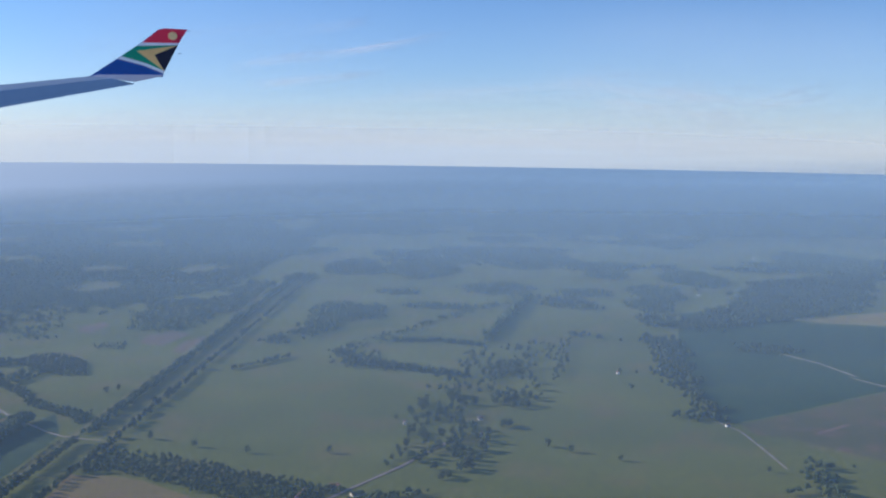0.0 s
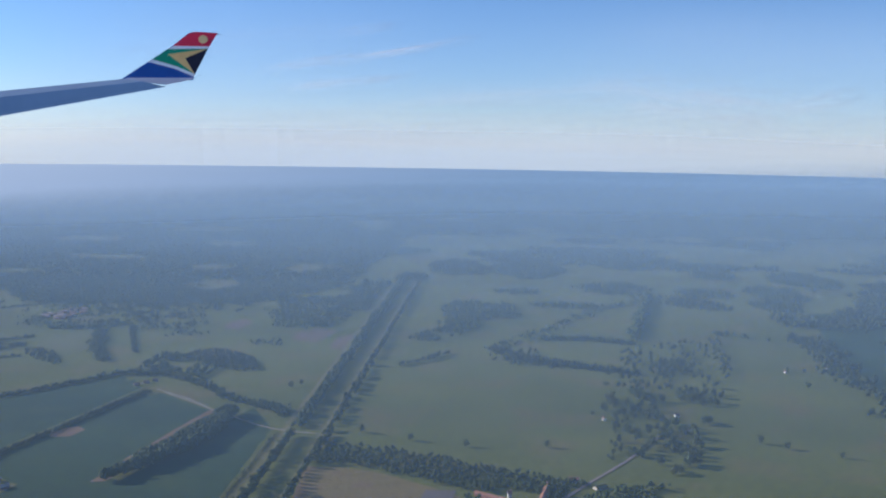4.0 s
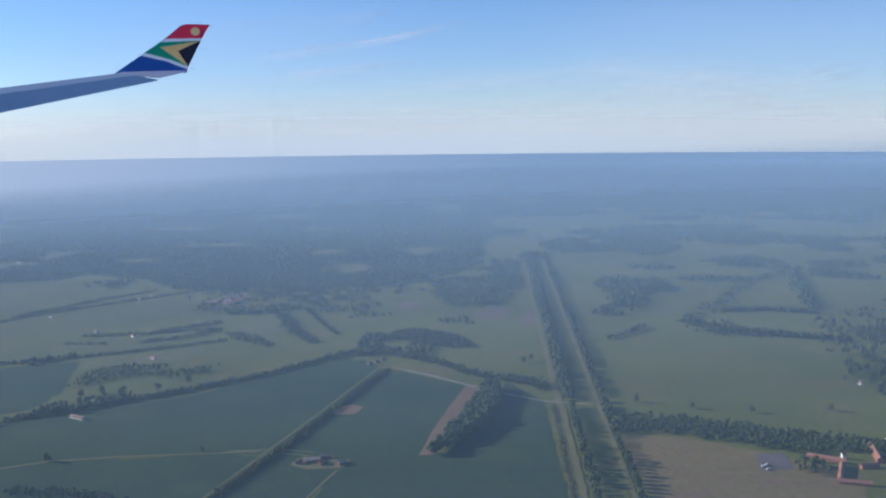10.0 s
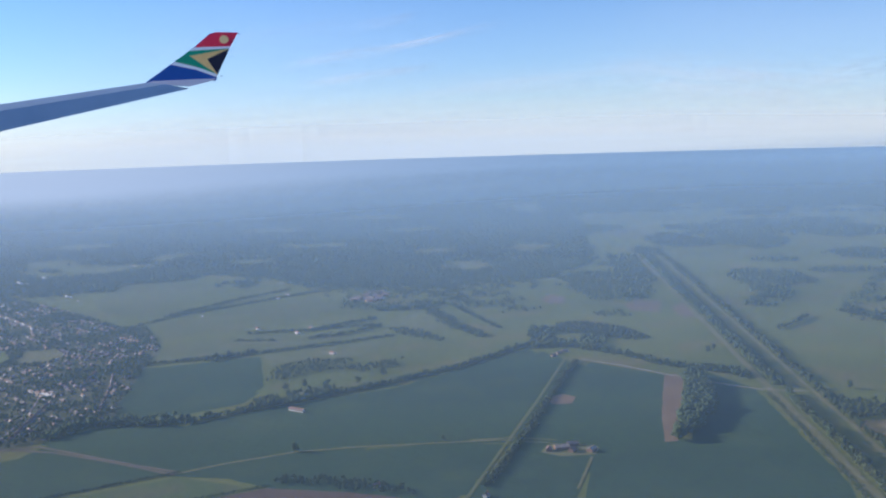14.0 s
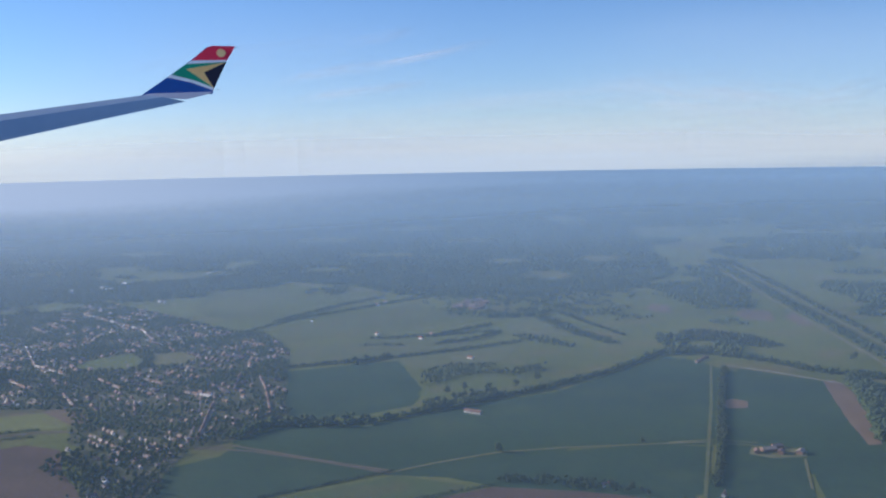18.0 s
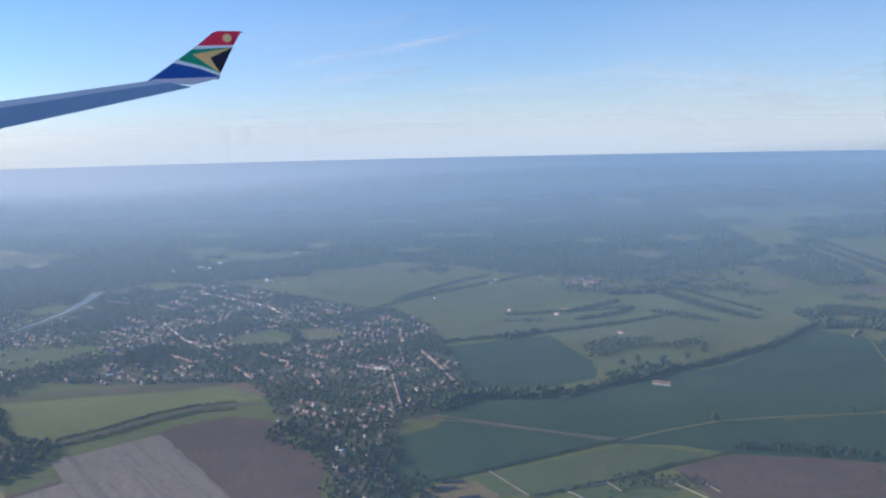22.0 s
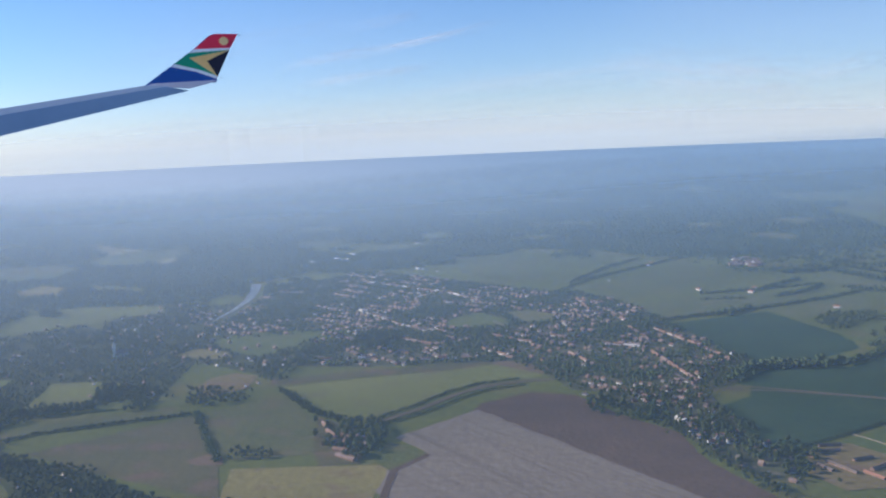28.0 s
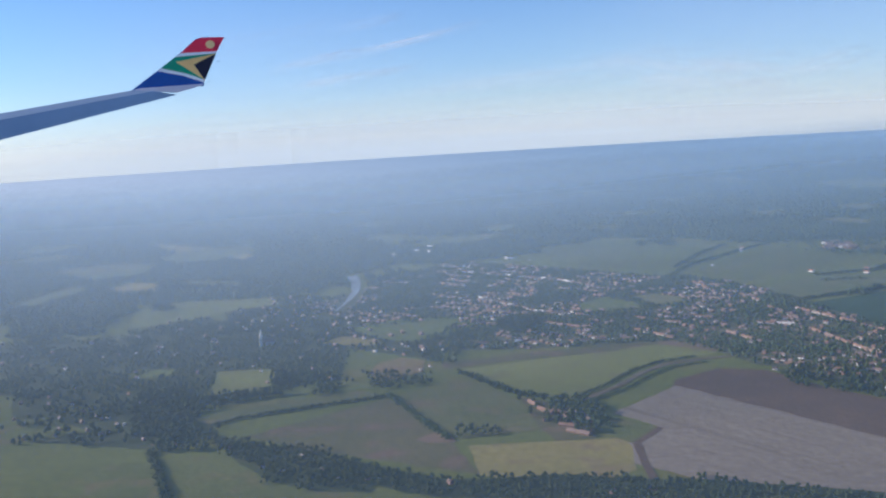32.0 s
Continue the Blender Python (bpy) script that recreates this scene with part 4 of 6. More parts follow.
wood([(-41.3, 132.1), (-43.1, 141.2), (-41.2, 146.4), (-35.9, 141.8), (-30.5, 130.9), (-31.2, 127.6), (-34.8, 124.2), (-38.7, 123.9)], "dark wood in pale meadow", 0.7, 0.7, per=3)
wood([(-12.1, 108), (-11.4, 115.7), (-9.3, 114.2), (-5.9, 108.4), (-3.1, 105.8), (-3.1, 103.7), (-8.2, 104.1), (-11.4, 106.6)], "wedge of trees in the parkland", 0.6, 0.6)
wood([(-41, 114.5), (-37.8, 117.1), (-35.9, 113.9), (-38.9, 111.8)], "small spinney in pale meadow", 0.6, 0.5)
wood([(32.1, 162), (38.5, 169.1), (38.9, 159.6), (32.5, 148), (29.6, 146.7)], "far wood beyond the parkland", 0.8, 0.7, per=3)
wood([(15.3, 154.9), (20.9, 155.9), (23.7, 144.1), (19.3, 143.2), (14.4, 148.9)], "far narrow wood", 0.75, 0.8, per=3)
wood([(4.9, 168.9), (13.5, 158.1), (8.6, 156.4), (3.5, 159.9)], "far narrow wood", 0.75, 0.8, per=3)
wood([(-36.4, 82.8), (-35.0, 83.6), (-34.9, 78.5), (-36.0, 72.9), (-37.9, 68.6), (-39.8, 65.4), (-40.3, 65.4), (-39.3, 69.2), (-37.7, 75.0), (-36.9, 79)], "tall dark copse casting a long shadow", 0.3, 1.2, LEAF_DARK, ragged=0.25, fine=True)
wood([(-46.4, 105.7), (-45.4, 108.8), (-42.5, 109.8), (-38.2, 105.2), (-36.2, 100.2), (-38.7, 99.2), (-42.4, 101.6)], "oval wood in pale meadow", 0.42, 0.5, ragged=0.4)
for copse in ([(-73.1, 84.2), (-72.9, 90.4), (-71.4, 93.0), (-66.9, 92.8), (-67.4, 89.7), (-70.1, 86.9)], [(-67.8, 89.8), (-64.0, 90.6), (-61.7, 92.6), (-62.0, 90.0), (-64.9, 87.6)]):
    wood(copse, "small dark copse in a pale meadow", 0.5, 0.5, ragged=0.8, keep=0.95, fine=True)
wood([(-72.7, 74.8), (-72.4, 78.4), (-70.5, 79.6), (-68.4, 81.2), (-65.9, 82.2), (-66.3, 79.8), (-69.0, 77.0), (-70.8, 75.6)], "tall dark trees along a winding hedge", 0.45, 0.7, LEAF_DARK, 0.95, fine=True, ragged=0.7)
wood([(-67.4, 58.3), (-66.3, 59.4), (-63.1, 58.9), (-61.1, 58.3), (-58.4, 56.8), (-58.6, 55.9), (-62.0, 56.7), (-65.2, 57.7)], "belt of dark hedge trees above ploughed soil", 0.4, 0.52, LEAF_DARK, 0.95, fine=True, ragged=0.5)
wood([(-64.6, 107.6), (-62.3, 108.8), (-58, 102.2), (-57.6, 99.8), (-60.5, 102.1), (-63.6, 105.5)], "small dark wood", 0.5, 0.5, ragged=0.5)
hedge([(-60.4, 119.6), (-57.0, 109.0), (-53.8, 102.9)], "winding belt of trees between meadows", 1.0, 0.42, 0.12)
wood([(-77.2, 138.2), (-54.1, 153), (-53.5, 131.1), (-61.7, 120.9), (-70.2, 120.4)], "far dark wood round a hamlet", 0.7, 0.55, per=3, patchy=0.0)
wood([(-135.7, 55.1), (-131.3, 51.8), (-128, 48.5), (-125.1, 46.3), (-125.5, 44.9), (-128.3, 45.5), (-131.3, 47.5), (-134.5, 52.3)], "belt of trees and bushes with hidden houses", 0.4, 0.44, LEAF, 0.9, ragged=0.9, fine=True)
wood([(-137.2, 57.7), (-134.3, 54.9), (-129.3, 52.4), (-125, 48.8), (-121.6, 46.5), (-119.3, 46), (-115.1, 46.2), (-111.4, 44.9), (-108, 44.3), (-100.1, 41.3), (-101.2, 38.8), (-115.5, 42.5), (-121.6, 43.6), (-127.4, 47.2), (-131.2, 51.1), (-136, 54.6)], "belt of trees and bushes below fields", 0.38, 0.46, LEAF, 0.95, ragged=0.9, fine=True)
wood([(-167.3, 92.7), (-155.6, 92.3), (-151.2, 103.4), (-139.8, 93.7), (-130.6, 83.1), (-129.9, 68.7), (-134.7, 66.4), (-140.1, 64.4), (-139, 55.1), (-146.3, 65.6), (-157.2, 71)], "wooded village gardens", 0.5, 0.42, LEAF_DARK, 0.92, patchy=-0.34)
wood([(-146.8, 109.2), (-138.2, 114.5), (-133.5, 98), (-122.4, 83.4), (-122.3, 74.4), (-129.4, 80.5), (-137.6, 87.5), (-144.6, 89.4)], "trees and gardens at the river side of the village", 0.52, 0.4, LEAF_DARK, 0.9, patchy=-0.26)
for grove in ([(-127.6, 67.1), (-127.6, 71.9), (-125.2, 70.9), (-122.4, 69.1), (-122.7, 67), (-125.3, 65.9)], [(-135.9, 72.8), (-134.4, 74), (-130.6, 71.1), (-130.3, 67.9), (-133.4, 67.7)], [(-141.4, 67), (-134.5, 68.3), (-133.1, 66.3), (-138.7, 62.5)], [(-123.5, 84.8), (-121.1, 90), (-120.1, 84), (-120.9, 73.2), (-123.1, 72.7)], [(-121.4, 55), (-120.1, 56), (-117.9, 54.7), (-118.2, 53.1), (-120.6, 53.5)]):
    wood(grove, "dark grove between meadows and gardens", 0.5, 0.5, LEAF_DARK, 0.92, fine=True, ragged=1.2)
wood([(-145.6, 67.9), (-141.5, 69.6), (-138.6, 61.4), (-138.1, 58.1), (-135.6, 53.6), (-140.0, 54.3), (-143.2, 59.6)], "tall dark wood between meadows and a hamlet", 0.5, 0.62, LEAF, 0.9, fine=True, ragged=1.0)
wood([(-135.7, 71.6), (-135.3, 74.1), (-134.1, 72.5), (-133.5, 68.0), (-134.7, 67.9)], "dark grove round a house in a meadow", 0.45, 0.6, LEAF_DARK, 0.95, fine=True, ragged=0.6)
wood([(-131.7, 67.6), (-131.1, 69.2), (-130.1, 67.3), (-130.0, 65.2), (-131.3, 65.5)], "dark round grove in a meadow", 0.45, 0.6, LEAF_DARK, 0.95, fine=True, ragged=0.6)
wood([(-145.4, 65.1), (-139.2, 62.6), (-136.5, 57.6), (-138, 54.3), (-140.7, 55.9)], "dense trees over scattered houses", 0.55, 0.55, LEAF_DARK, 0.9, patchy=-0.15)
wood([(-157.1, 72.8), (-151.8, 69.9), (-146.3, 65.6), (-137.9, 56), (-138.7, 53.9), (-144.8, 56.1), (-150.5, 58.2)], "garden trees over a scattered hamlet", 0.62, 0.5, LEAF_DARK, 0.85, patchy=-0.02)
wood([(-88.7, 72.2), (-84, 77.5), (-83.3, 74.3), (-85.4, 68.7), (-88.5, 65.8), (-89.5, 66.3)], "dark trees between the village and a lane", 0.5, 0.55, LEAF_DARK, 0.9, fine=True, ragged=0.8)
wood([(-95, 66.2), (-90.2, 70), (-88.8, 64.6), (-89, 59.7), (-88.6, 53.1), (-87.3, 51.9), (-88.6, 46.4), (-90.6, 48.4), (-92, 52.9), (-93.3, 58.2)], "garden trees round houses at the village edge", 0.55, 0.45, LEAF, 0.9, fine=True, patchy=-0.2)
for clump in ([(-89.1, 52.0), (-86.8, 53.7), (-85.9, 51.7), (-87.5, 47.6), (-89.3, 46.0), (-90.7, 45.9), (-90.2, 49.2)], [(-91.1, 59.2), (-89.3, 60.6), (-87.9, 56.1), (-89.1, 52.0), (-90.3, 53.0), (-91.6, 56.2)], [(-95.0, 63.6), (-93.7, 62.0), (-92.5, 59.6), (-93.1, 57.6), (-94.3, 58.9), (-95.7, 60.4)], [(-97.0, 65.6), (-95.2, 63.0), (-94.3, 60.6), (-94.7, 58.6), (-97.1, 60.1), (-98.3, 62.5)]):
    wood(clump, "tall dark trees at the village edge", 0.5, 0.6, LEAF_DARK, 0.8, fine=True, ragged=0.8, patchy=-0.25)
for bushes in ([(-60.0, 51.5), (-59.0, 54.1), (-57.4, 54.0), (-56.2, 53.1), (-56.7, 51.0), (-58.6, 49.6)], [(-55.8, 51.0), (-55.0, 53.1), (-53.5, 54.0), (-51.9, 54.0), (-52.6, 51.0)], [(-75.5, 53.3), (-72.8, 54.2), (-70.8, 54.2), (-71.2, 51.1), (-75.5, 50.6)]):
    wood(bushes, "dark bushes and trees round cottages", 0.45, 0.4, LEAF_DARK, 0.9, fine=True, patchy=-0.5)
wood([(-113.0, 52.2), (-114.3, 55.2), (-114.0, 57.9), (-114.9, 59.6), (-113.5, 61.3), (-111.6, 60.9), (-111.2, 57.5), (-111.6, 54.0)], "dense dark trees wrapped round a brick farm", 0.45, 0.62, LEAF_DARK, 0.9, fine=True, ragged=0.6)
for grove in ([(-116.8, 85.4), (-116.9, 89.6), (-115.5, 91.9), (-113.2, 91.7), (-113.1, 87.6), (-113.9, 83.4)], [(-156.9, 107.8), (-157.3, 111.2), (-155.6, 110.6), (-153.8, 108.4), (-154.4, 106.8)]):
    wood(grove, "dark grove of tall trees beside a meadow", 0.45, 0.7, LEAF_DARK, 0.95, fine=True, ragged=0.8)

wood([(-97.5, 63.8), (-95.7, 60.3), (-92.9, 56.2), (-92.1, 50.2), (-90.0, 44.6), (-89.0, 45.3), (-90.9, 51), (-91.6, 56.8), (-94.4, 61.7), (-96.4, 64.8)], "row of bushy trees along ploughed soil", 0.45, 0.45, LEAF_DARK, 0.95, fine=True, ragged=0.4)

# ---- far woods ----
MEADOWS_FAR = [(-43, 293, 8.1, 12.5), (3, 278, 6.4, 9.3), (26, 253, 8.9, 5.2), (41, 256, 7.6, 8.5), (-25, 240, 7.4, 4.6), (14, 234, 14, 6.2), (11, 180, 6, 8), (-41, 277, 5.2, 9.2), (-22, 206, 6.6, 8.9), (-119, 166, 6.1, 4.9), (-164, 167, 8.5, 10), (-178, 152, 8.7, 6.1), (-117, 169, 3.5, 4.6), (-203, 193, 5.8, 9.8), (-57, 160, 4.4, 6.3), (-113, 183, 3.4, 7.2), (42, 212, 5, 5.3), (-45, 184, 5.1, 6.5)]
MEADOWS_WEST = [(-88, 196, 9, 5), (-70, 226, 8, 6), (-105, 232, 10, 7), (-140, 205, 9, 6), (-150, 240, 12, 8), (-185, 222, 11, 7), (-84, 262, 12, 9), (-128, 280, 14, 10), (-62, 182, 5, 4), (-135, 178, 6, 4), (-196, 172, 7, 6), (-20, 312, 12, 9), (60, 262, 9, 7), (-95, 172, 5, 3.5)]
WOODS_FAR = [(-17, 189, 6, 12), (-3.5, 188, 6.4, 12), (11, 165, 4.8, 4), (23, 159, 5, 4.5), (22, 208, 5.5, 7.5), (35, 160, 4.2, 8.5), (29, 135, 3, 4.6), (-42, 197, 6.5, 6.5), (-43, 233, 11, 8.5), (-30, 216, 5.4, 7.5), (14, 247, 8.6, 7), (30, 184, 4.3, 7.5), (80, 208, 10, 19), (-48, 150, 5, 3.8), (-25, 173, 2.6, 4.4), (0, 145, 5, 2.2), (-7, 158, 3.6, 2.6), (17, 194, 5.5, 4.5), (31, 196, 6.5, 5), (45, 179, 6, 9.5), (31, 148, 3.2, 7.5), (-10, 137, 2.6, 3.5), (-38, 180, 4.6, 5)]


def oval(cx, cy, rx, ry, seed):
    """A rounded patch with a wandering edge."""
    out = []
    for k in range(14):
        a = k * 2 * math.pi / 14
        q = 1 + 0.42 * noise.noise(Vector((math.cos(a) * 1.3, math.sin(a) * 1.3, seed)))
        out.append((cx + rx * q * math.cos(a), cy + ry * q * math.sin(a)))
    return out


OVALS = [oval(*m, i * 3.3) for i, m in enumerate(MEADOWS_FAR + MEADOWS_WEST)]
for i, meadow in enumerate(OVALS):
    field(meadow, (PALE, MEADOW, OLIVE)[i % 3], "far meadow between dark woods")
for i, w in enumerate(WOODS_FAR):
    wood(oval(*w, 40 + i * 2.7), "dark rounded wood between far meadows", 0.75, 0.85, per=3, ragged=0.8)


def far_woods():
    """Woodland behind the last meadows, with clearings, and copses scattered between the nearer ones."""
    near, out = [], []
    for x0, x1, y0, y1, gap in ((-300, 120, 93, 165, 0.75), (-340, 180, 165, 340, 1.2)):
        gx, gy = np.meshgrid(np.arange(x0, x1, gap), np.arange(y0, y1, gap))
        xy = np.stack([gx.ravel(), gy.ravel()], 1) + rng.uniform(-0.45, 0.45, (gx.size, 2)) * gap
        xy = xy[(xy[:, 0] > -130 - 0.52 * xy[:, 1]) & (xy[:, 0] < 12 + 0.5 * xy[:, 1])]
        edge = np.interp(xy[:, 0], (-300, -220, -150, -137, -131, -118, -106, -98, -80, -50, -36, -28), (118, 116, 113, 118, 136, 136, 141, 158, 141, 139, 158, 268))
        keep = []
        for (x, y), e in zip(xy, edge):
            big = noise.fractal(Vector((x * 0.050, y * 0.036, 3.1)), 0.9, 2.0, 4)
            wide = noise.fractal(Vector((x * 0.024, y * 0.045, 8.4)), 0.9, 2.0, 4)
            lone = noise.noise(Vector((x * 0.6, y * 0.6, 9.0)))
            west = max(0.0, min(1.0, (-112 - x) / 40)) * 0.3
            if y > e + 9 * big:
                keep.append(wide > -0.55)
            elif y < 165:
                keep.append(big + west > 0.42 or lone > 0.72)
            else:
                keep.append(wide > 0.26 or lone > 0.74 and y < 200)
        xy = xy[np.array(keep)]
        bad = np.zeros(len(xy), bool)
        for p in OPEN:
            bad |= inside(xy[:, 0], xy[:, 1], p)
        (near if y1 < 170 else out).append(xy[~bad])
    ob = new("scattered_woods", wood_mesh("scattered_woods", np.concatenate(near), 0.56, LEAF_DARK, 4, 0.55, 1.2))
    tagged(ob, "scattered copses and lone trees between meadows", "woodland", kind="stuff")
    ob = new("far_woods", wood_mesh("far_woods", np.concatenate(out), 0.62, LEAF_DARK, 3, 0.95, 1.75))
    tagged(ob, "distant dark woodland fading into haze", "woodland", kind="stuff")


OPEN = SOWN + [BANKS] + [[(-66, 95), (-48.5, 95), (-50, 121), (-66, 119)], [ave(60, -3), ave(205, -3.2), ave(205, 4), ave(60, 4)], [ave(60, 3), ave(118, 3), ave(112, 26), ave(70, 30)], [(-72.2, 128.1), (-69.4, 134.9), (-65.9, 132.2), (-68.1, 125.6)], [(-104.7, 121.1), (-106.7, 146.1), (-82.5, 139.5), (-70.7, 134.1), (-71.4, 117), (-87.7, 102.3)]]
far_woods()

# ---- hedges and rows of trees ----
hedge([(-11.9, 112.7), (-9.6, 107.5), (-4.1, 104.7), (2.6, 101.7)], "thick hedge of trees across the parkland", 0.7, 0.55, 0.1)
hedge([(-5.9, 119.5), (-0.3, 120.1), (5.1, 117.4)], "thick hedge across the parkland", 0.7, 0.5, 0.12)
hedge([(13.7, 156.2), (9.6, 139.4), (5.5, 119.9)], "far row of trees", 0.8, 0.7, 0.3)
hedge([(-11.9, 112.7), (-4.6, 126.2), (3.5, 142.2), (12.2, 153.2)], "far broken row of trees", 2.0, 0.5, 0.5)
hedge([(-22.4, 103.4), (-19.7, 106.2), (-17.1, 110.2)], "short row of park trees", 0.2, 0.5, 0.55)
hedge([(-44.9, 90.2), (-46.3, 85.5), (-48.9, 75.0), (-51.2, 65.5), (-52.6, 60.6), (-53.6, 57)], "overgrown hedge along a farm lane", 0.24, 0.3, 0.12)
hedge([(-76.7, 72.3), (-73.6, 74.7), (-68.8, 78.3), (-63.6, 82.1), (-56.4, 88.6), (-48.5, 99)], "long dark hedge with trees", 0.4, 0.36, 0.12)
hedge([(-86.4, 68.5), (-84.6, 71.6), (-82.5, 72.4), (-79.8, 72), (-76.7, 72.6)], "dark belt of trees above the crop", 1.0, 0.55, 0.12)
hedge([(-48.8, 96.8), (-45.7, 97.5), (-40.7, 93.5), (-37.1, 88.6), (-32.3, 84.9)], "row of trees along a farm track", 0.6, 0.42, 0.13)
hedge([(-33.7, 86.8), (-31.9, 85.6), (-30.7, 83.1)], "row of trees beside the avenue", 0.7, 0.48, 0.13)
hedge([(-73.8, 107.6), (-70.1, 111.6), (-66.6, 114.8)], "dark hedge between meadow strips", 0.3, 0.35, 0.2)
hedge([(-72.9, 103.5), (-68.5, 106.2), (-65.6, 110.2)], "dark hedge between meadow strips", 0.3, 0.35, 0.2)
hedge([(-67.3, 120.2), (-61.7, 120.9), (-58.5, 124.8)], "far dark hedge", 0.5, 0.45, 0.25)
for far_line in ([(-96.2, 111.4), (-91, 121.1), (-81.4, 132.3), (-71.8, 142.6)], [(-93.6, 119.1), (-87.5, 131.2), (-81.7, 139.3)], [(-87.5, 92.3), (-78.7, 96), (-72.9, 98.6), (-63.5, 104.4)], [(-80.3, 106.9), (-74, 108.4), (-66.1, 110.8)], [(-57.8, 123.4), (-54, 112.7), (-51.9, 107.2)]):
    hedge(far_line, "far dark hedge with small trees between meadows", 0.25, 0.28, 0.16)
hedge([(-80.3, 50.3), (-77.4, 51.9), (-75.2, 53), (-71.2, 55.7)], "low hedge between green plots", 0.14, 0.15, 0.1)
hedge([(-86.2, 52.8), (-82.6, 55.1), (-78.1, 58), (-73.7, 60.7)], "low clipped hedge along a crop field", 0.12, 0.13, 0.09)
hedge([(-71.2, 55.7), (-67.2, 57.9)], "low hedge along ploughed soil", 0.12, 0.13, 0.09)
hedge([(-140, 54.1), (-138.1, 49.7), (-136.6, 45.8), (-135.4, 42.6)], "hedge between meadows", 0.18, 0.26, 0.1)
hedge([(-137.3, 59.0), (-135.8, 60.4), (-131.2, 62.3), (-126.2, 64.2)], "clipped hedge along a meadow", 0.18, 0.22, 0.1)
hedge([(-125.8, 64.6), (-123.5, 58.4), (-121.4, 53.4)], "hedge along a pasture", 0.2, 0.24, 0.1)
hedge([(-112.6, 61.4), (-110.0, 64.5), (-107.7, 67.9), (-105.5, 70.0), (-102.2, 71.2)], "hedge along the curving lane", 0.13, 0.16, 0.1)
hedge([(-112.0, 59.9), (-109.1, 62.7), (-106.8, 66.0), (-104.5, 68.4), (-101.7, 69.3)], "dark hedge below the curving lane", 0.13, 0.15, 0.1)
hedge([(-120.7, 70.2), (-117.2, 63.6), (-115, 61.6)], "hedge beside the farm", 0.25, 0.3, 0.14)
hedge([ave(44, -2.55), ave(78, -2.45)], "low dark hedge along the avenue", 0.15, 0.16, 0.12)
hedge([(-81.1, 103.1), (-76.1, 102.9)], "row of small round trees in pale meadow", 0.5, 0.3, 0.3)

# ---- single trees ----
plant([(8.6, 78.1), (10.4, 76.7), (14, 74.7), (-8.7, 75.8), (-3.9, 85.4), (-23.6, 78.8), (-19.5, 76.8), (-15.1, 75.5), (24.7, 72.5), (0.4, 70.8), (1.8, 76.3), (19.1, 104.5), (20.8, 104.1), (-32, 93.1), (-31.2, 94.2)], 0.62, "lone park tree casting a long shadow", "park trees")
plant(scatter([(-1.9, 85.1), (0.2, 87), (-2.2, 74.1), (-4.7, 71.9)], 1.1, 1.0), 0.45, "small tree in a planted row", "orchard trees")
plant([(-70.9, 81.6), (-69.4, 82.5), (-67.3, 81.8), (-64.9, 83.7), (-62.8, 86.2), (-62.6, 90.6)], 0.75, "round tree at the edge of a meadow", "hedgerow trees")
plant(along([(-48.8, 96.8), (-45.7, 97.5), (-40.7, 93.5), (-37.1, 88.6), (-32.3, 84.9)], 1.3, 0.2), 0.58, "tall tree in a row beside a track", "hedgerow trees")
plant(along([(-76.7, 72.3), (-73.6, 74.7), (-68.8, 78.3), (-63.6, 82.1), (-56.4, 88.6), (-48.5, 99)], 4.5, 0.3), 0.6, "tall tree in a dark hedge", "hedgerow trees")
plant(along([(-64.1, 57.9), (-59.9, 57.9), (-57.2, 55.2), (-55.8, 54.2)], 1.4, 0.3), 0.4, "hedgerow tree beside cottages", "hedgerow trees")
plant([(x + dx, y + dy) for (x, y) in [(-115.9, 60.3), (-115.4, 56.9), (-114.4, 56.1), (-113.9, 54.4), (-113.1, 54.6), (-112.3, 56.9), (-115, 59.5)] for dx, dy in ((0.9, 0.5), (-0.7, 0.9), (0.3, -1.0))], 0.5, "tree close to old brick farm buildings", "farm trees")
plant(along([(-139.8, 65.1), (-136.9, 65.5), (-134.0, 66.5)], 0.75, 0.08), 0.7, "round tree in a row between meadows", "meadow trees")
plant([(-56.5, 66.5), (-66.8, 64.6)], 0.62, "lone tree in a field", "field trees")
plant([q for q in scatter([(3.2, 113.5), (16.5, 122.9), (13.3, 104.2), (8.7, 90.2), (5.1, 81), (2.4, 70.3), (-0.1, 69.6), (-3.4, 76), (-2.2, 95.9)], 1.05, 0.9) if noise.noise(Vector((q[0] * 0.5, q[1] * 0.2, 7.0))) + 0.5 * noise.noise(Vector((q[0] * 1.1, q[1] * 1.1, 2.0))) > -0.12], 0.76, "park tree with a dark crown and long shadow", "park trees")
plant(scatter([(-157.1, 72.8), (-151.8, 69.9), (-146.3, 65.6), (-137.9, 56), (-138.7, 53.9), (-144.8, 56.1), (-150.5, 58.2)], 2.0, 0.8), 0.7, "garden tree among houses", "garden trees")
tagged(new("park_trees", wood_mesh("park_trees", CROWD, 0.7, LEAF, 6, 0.36, 0.75)), "crowded park and garden trees", "trees", kind="stuff")


# ---- houses ----
KIT = [build_house(0.30, 0.20, 0.26, 0.17, WALLS, ROOFS, "two-storey village house with a gabled tile roof", "house", "village houses"),
       build_house(0.40, 0.19, 0.25, 0.15, WALLS, ROOFS, "long village house with a low tile roof", "house", "village houses", 4),
       build_house(0.24, 0.19, 0.28, 0.20, WALLS, ROOFS, "narrow village house with a steep roof", "house", "village houses", 2)]
USED, HOMES = set(), []


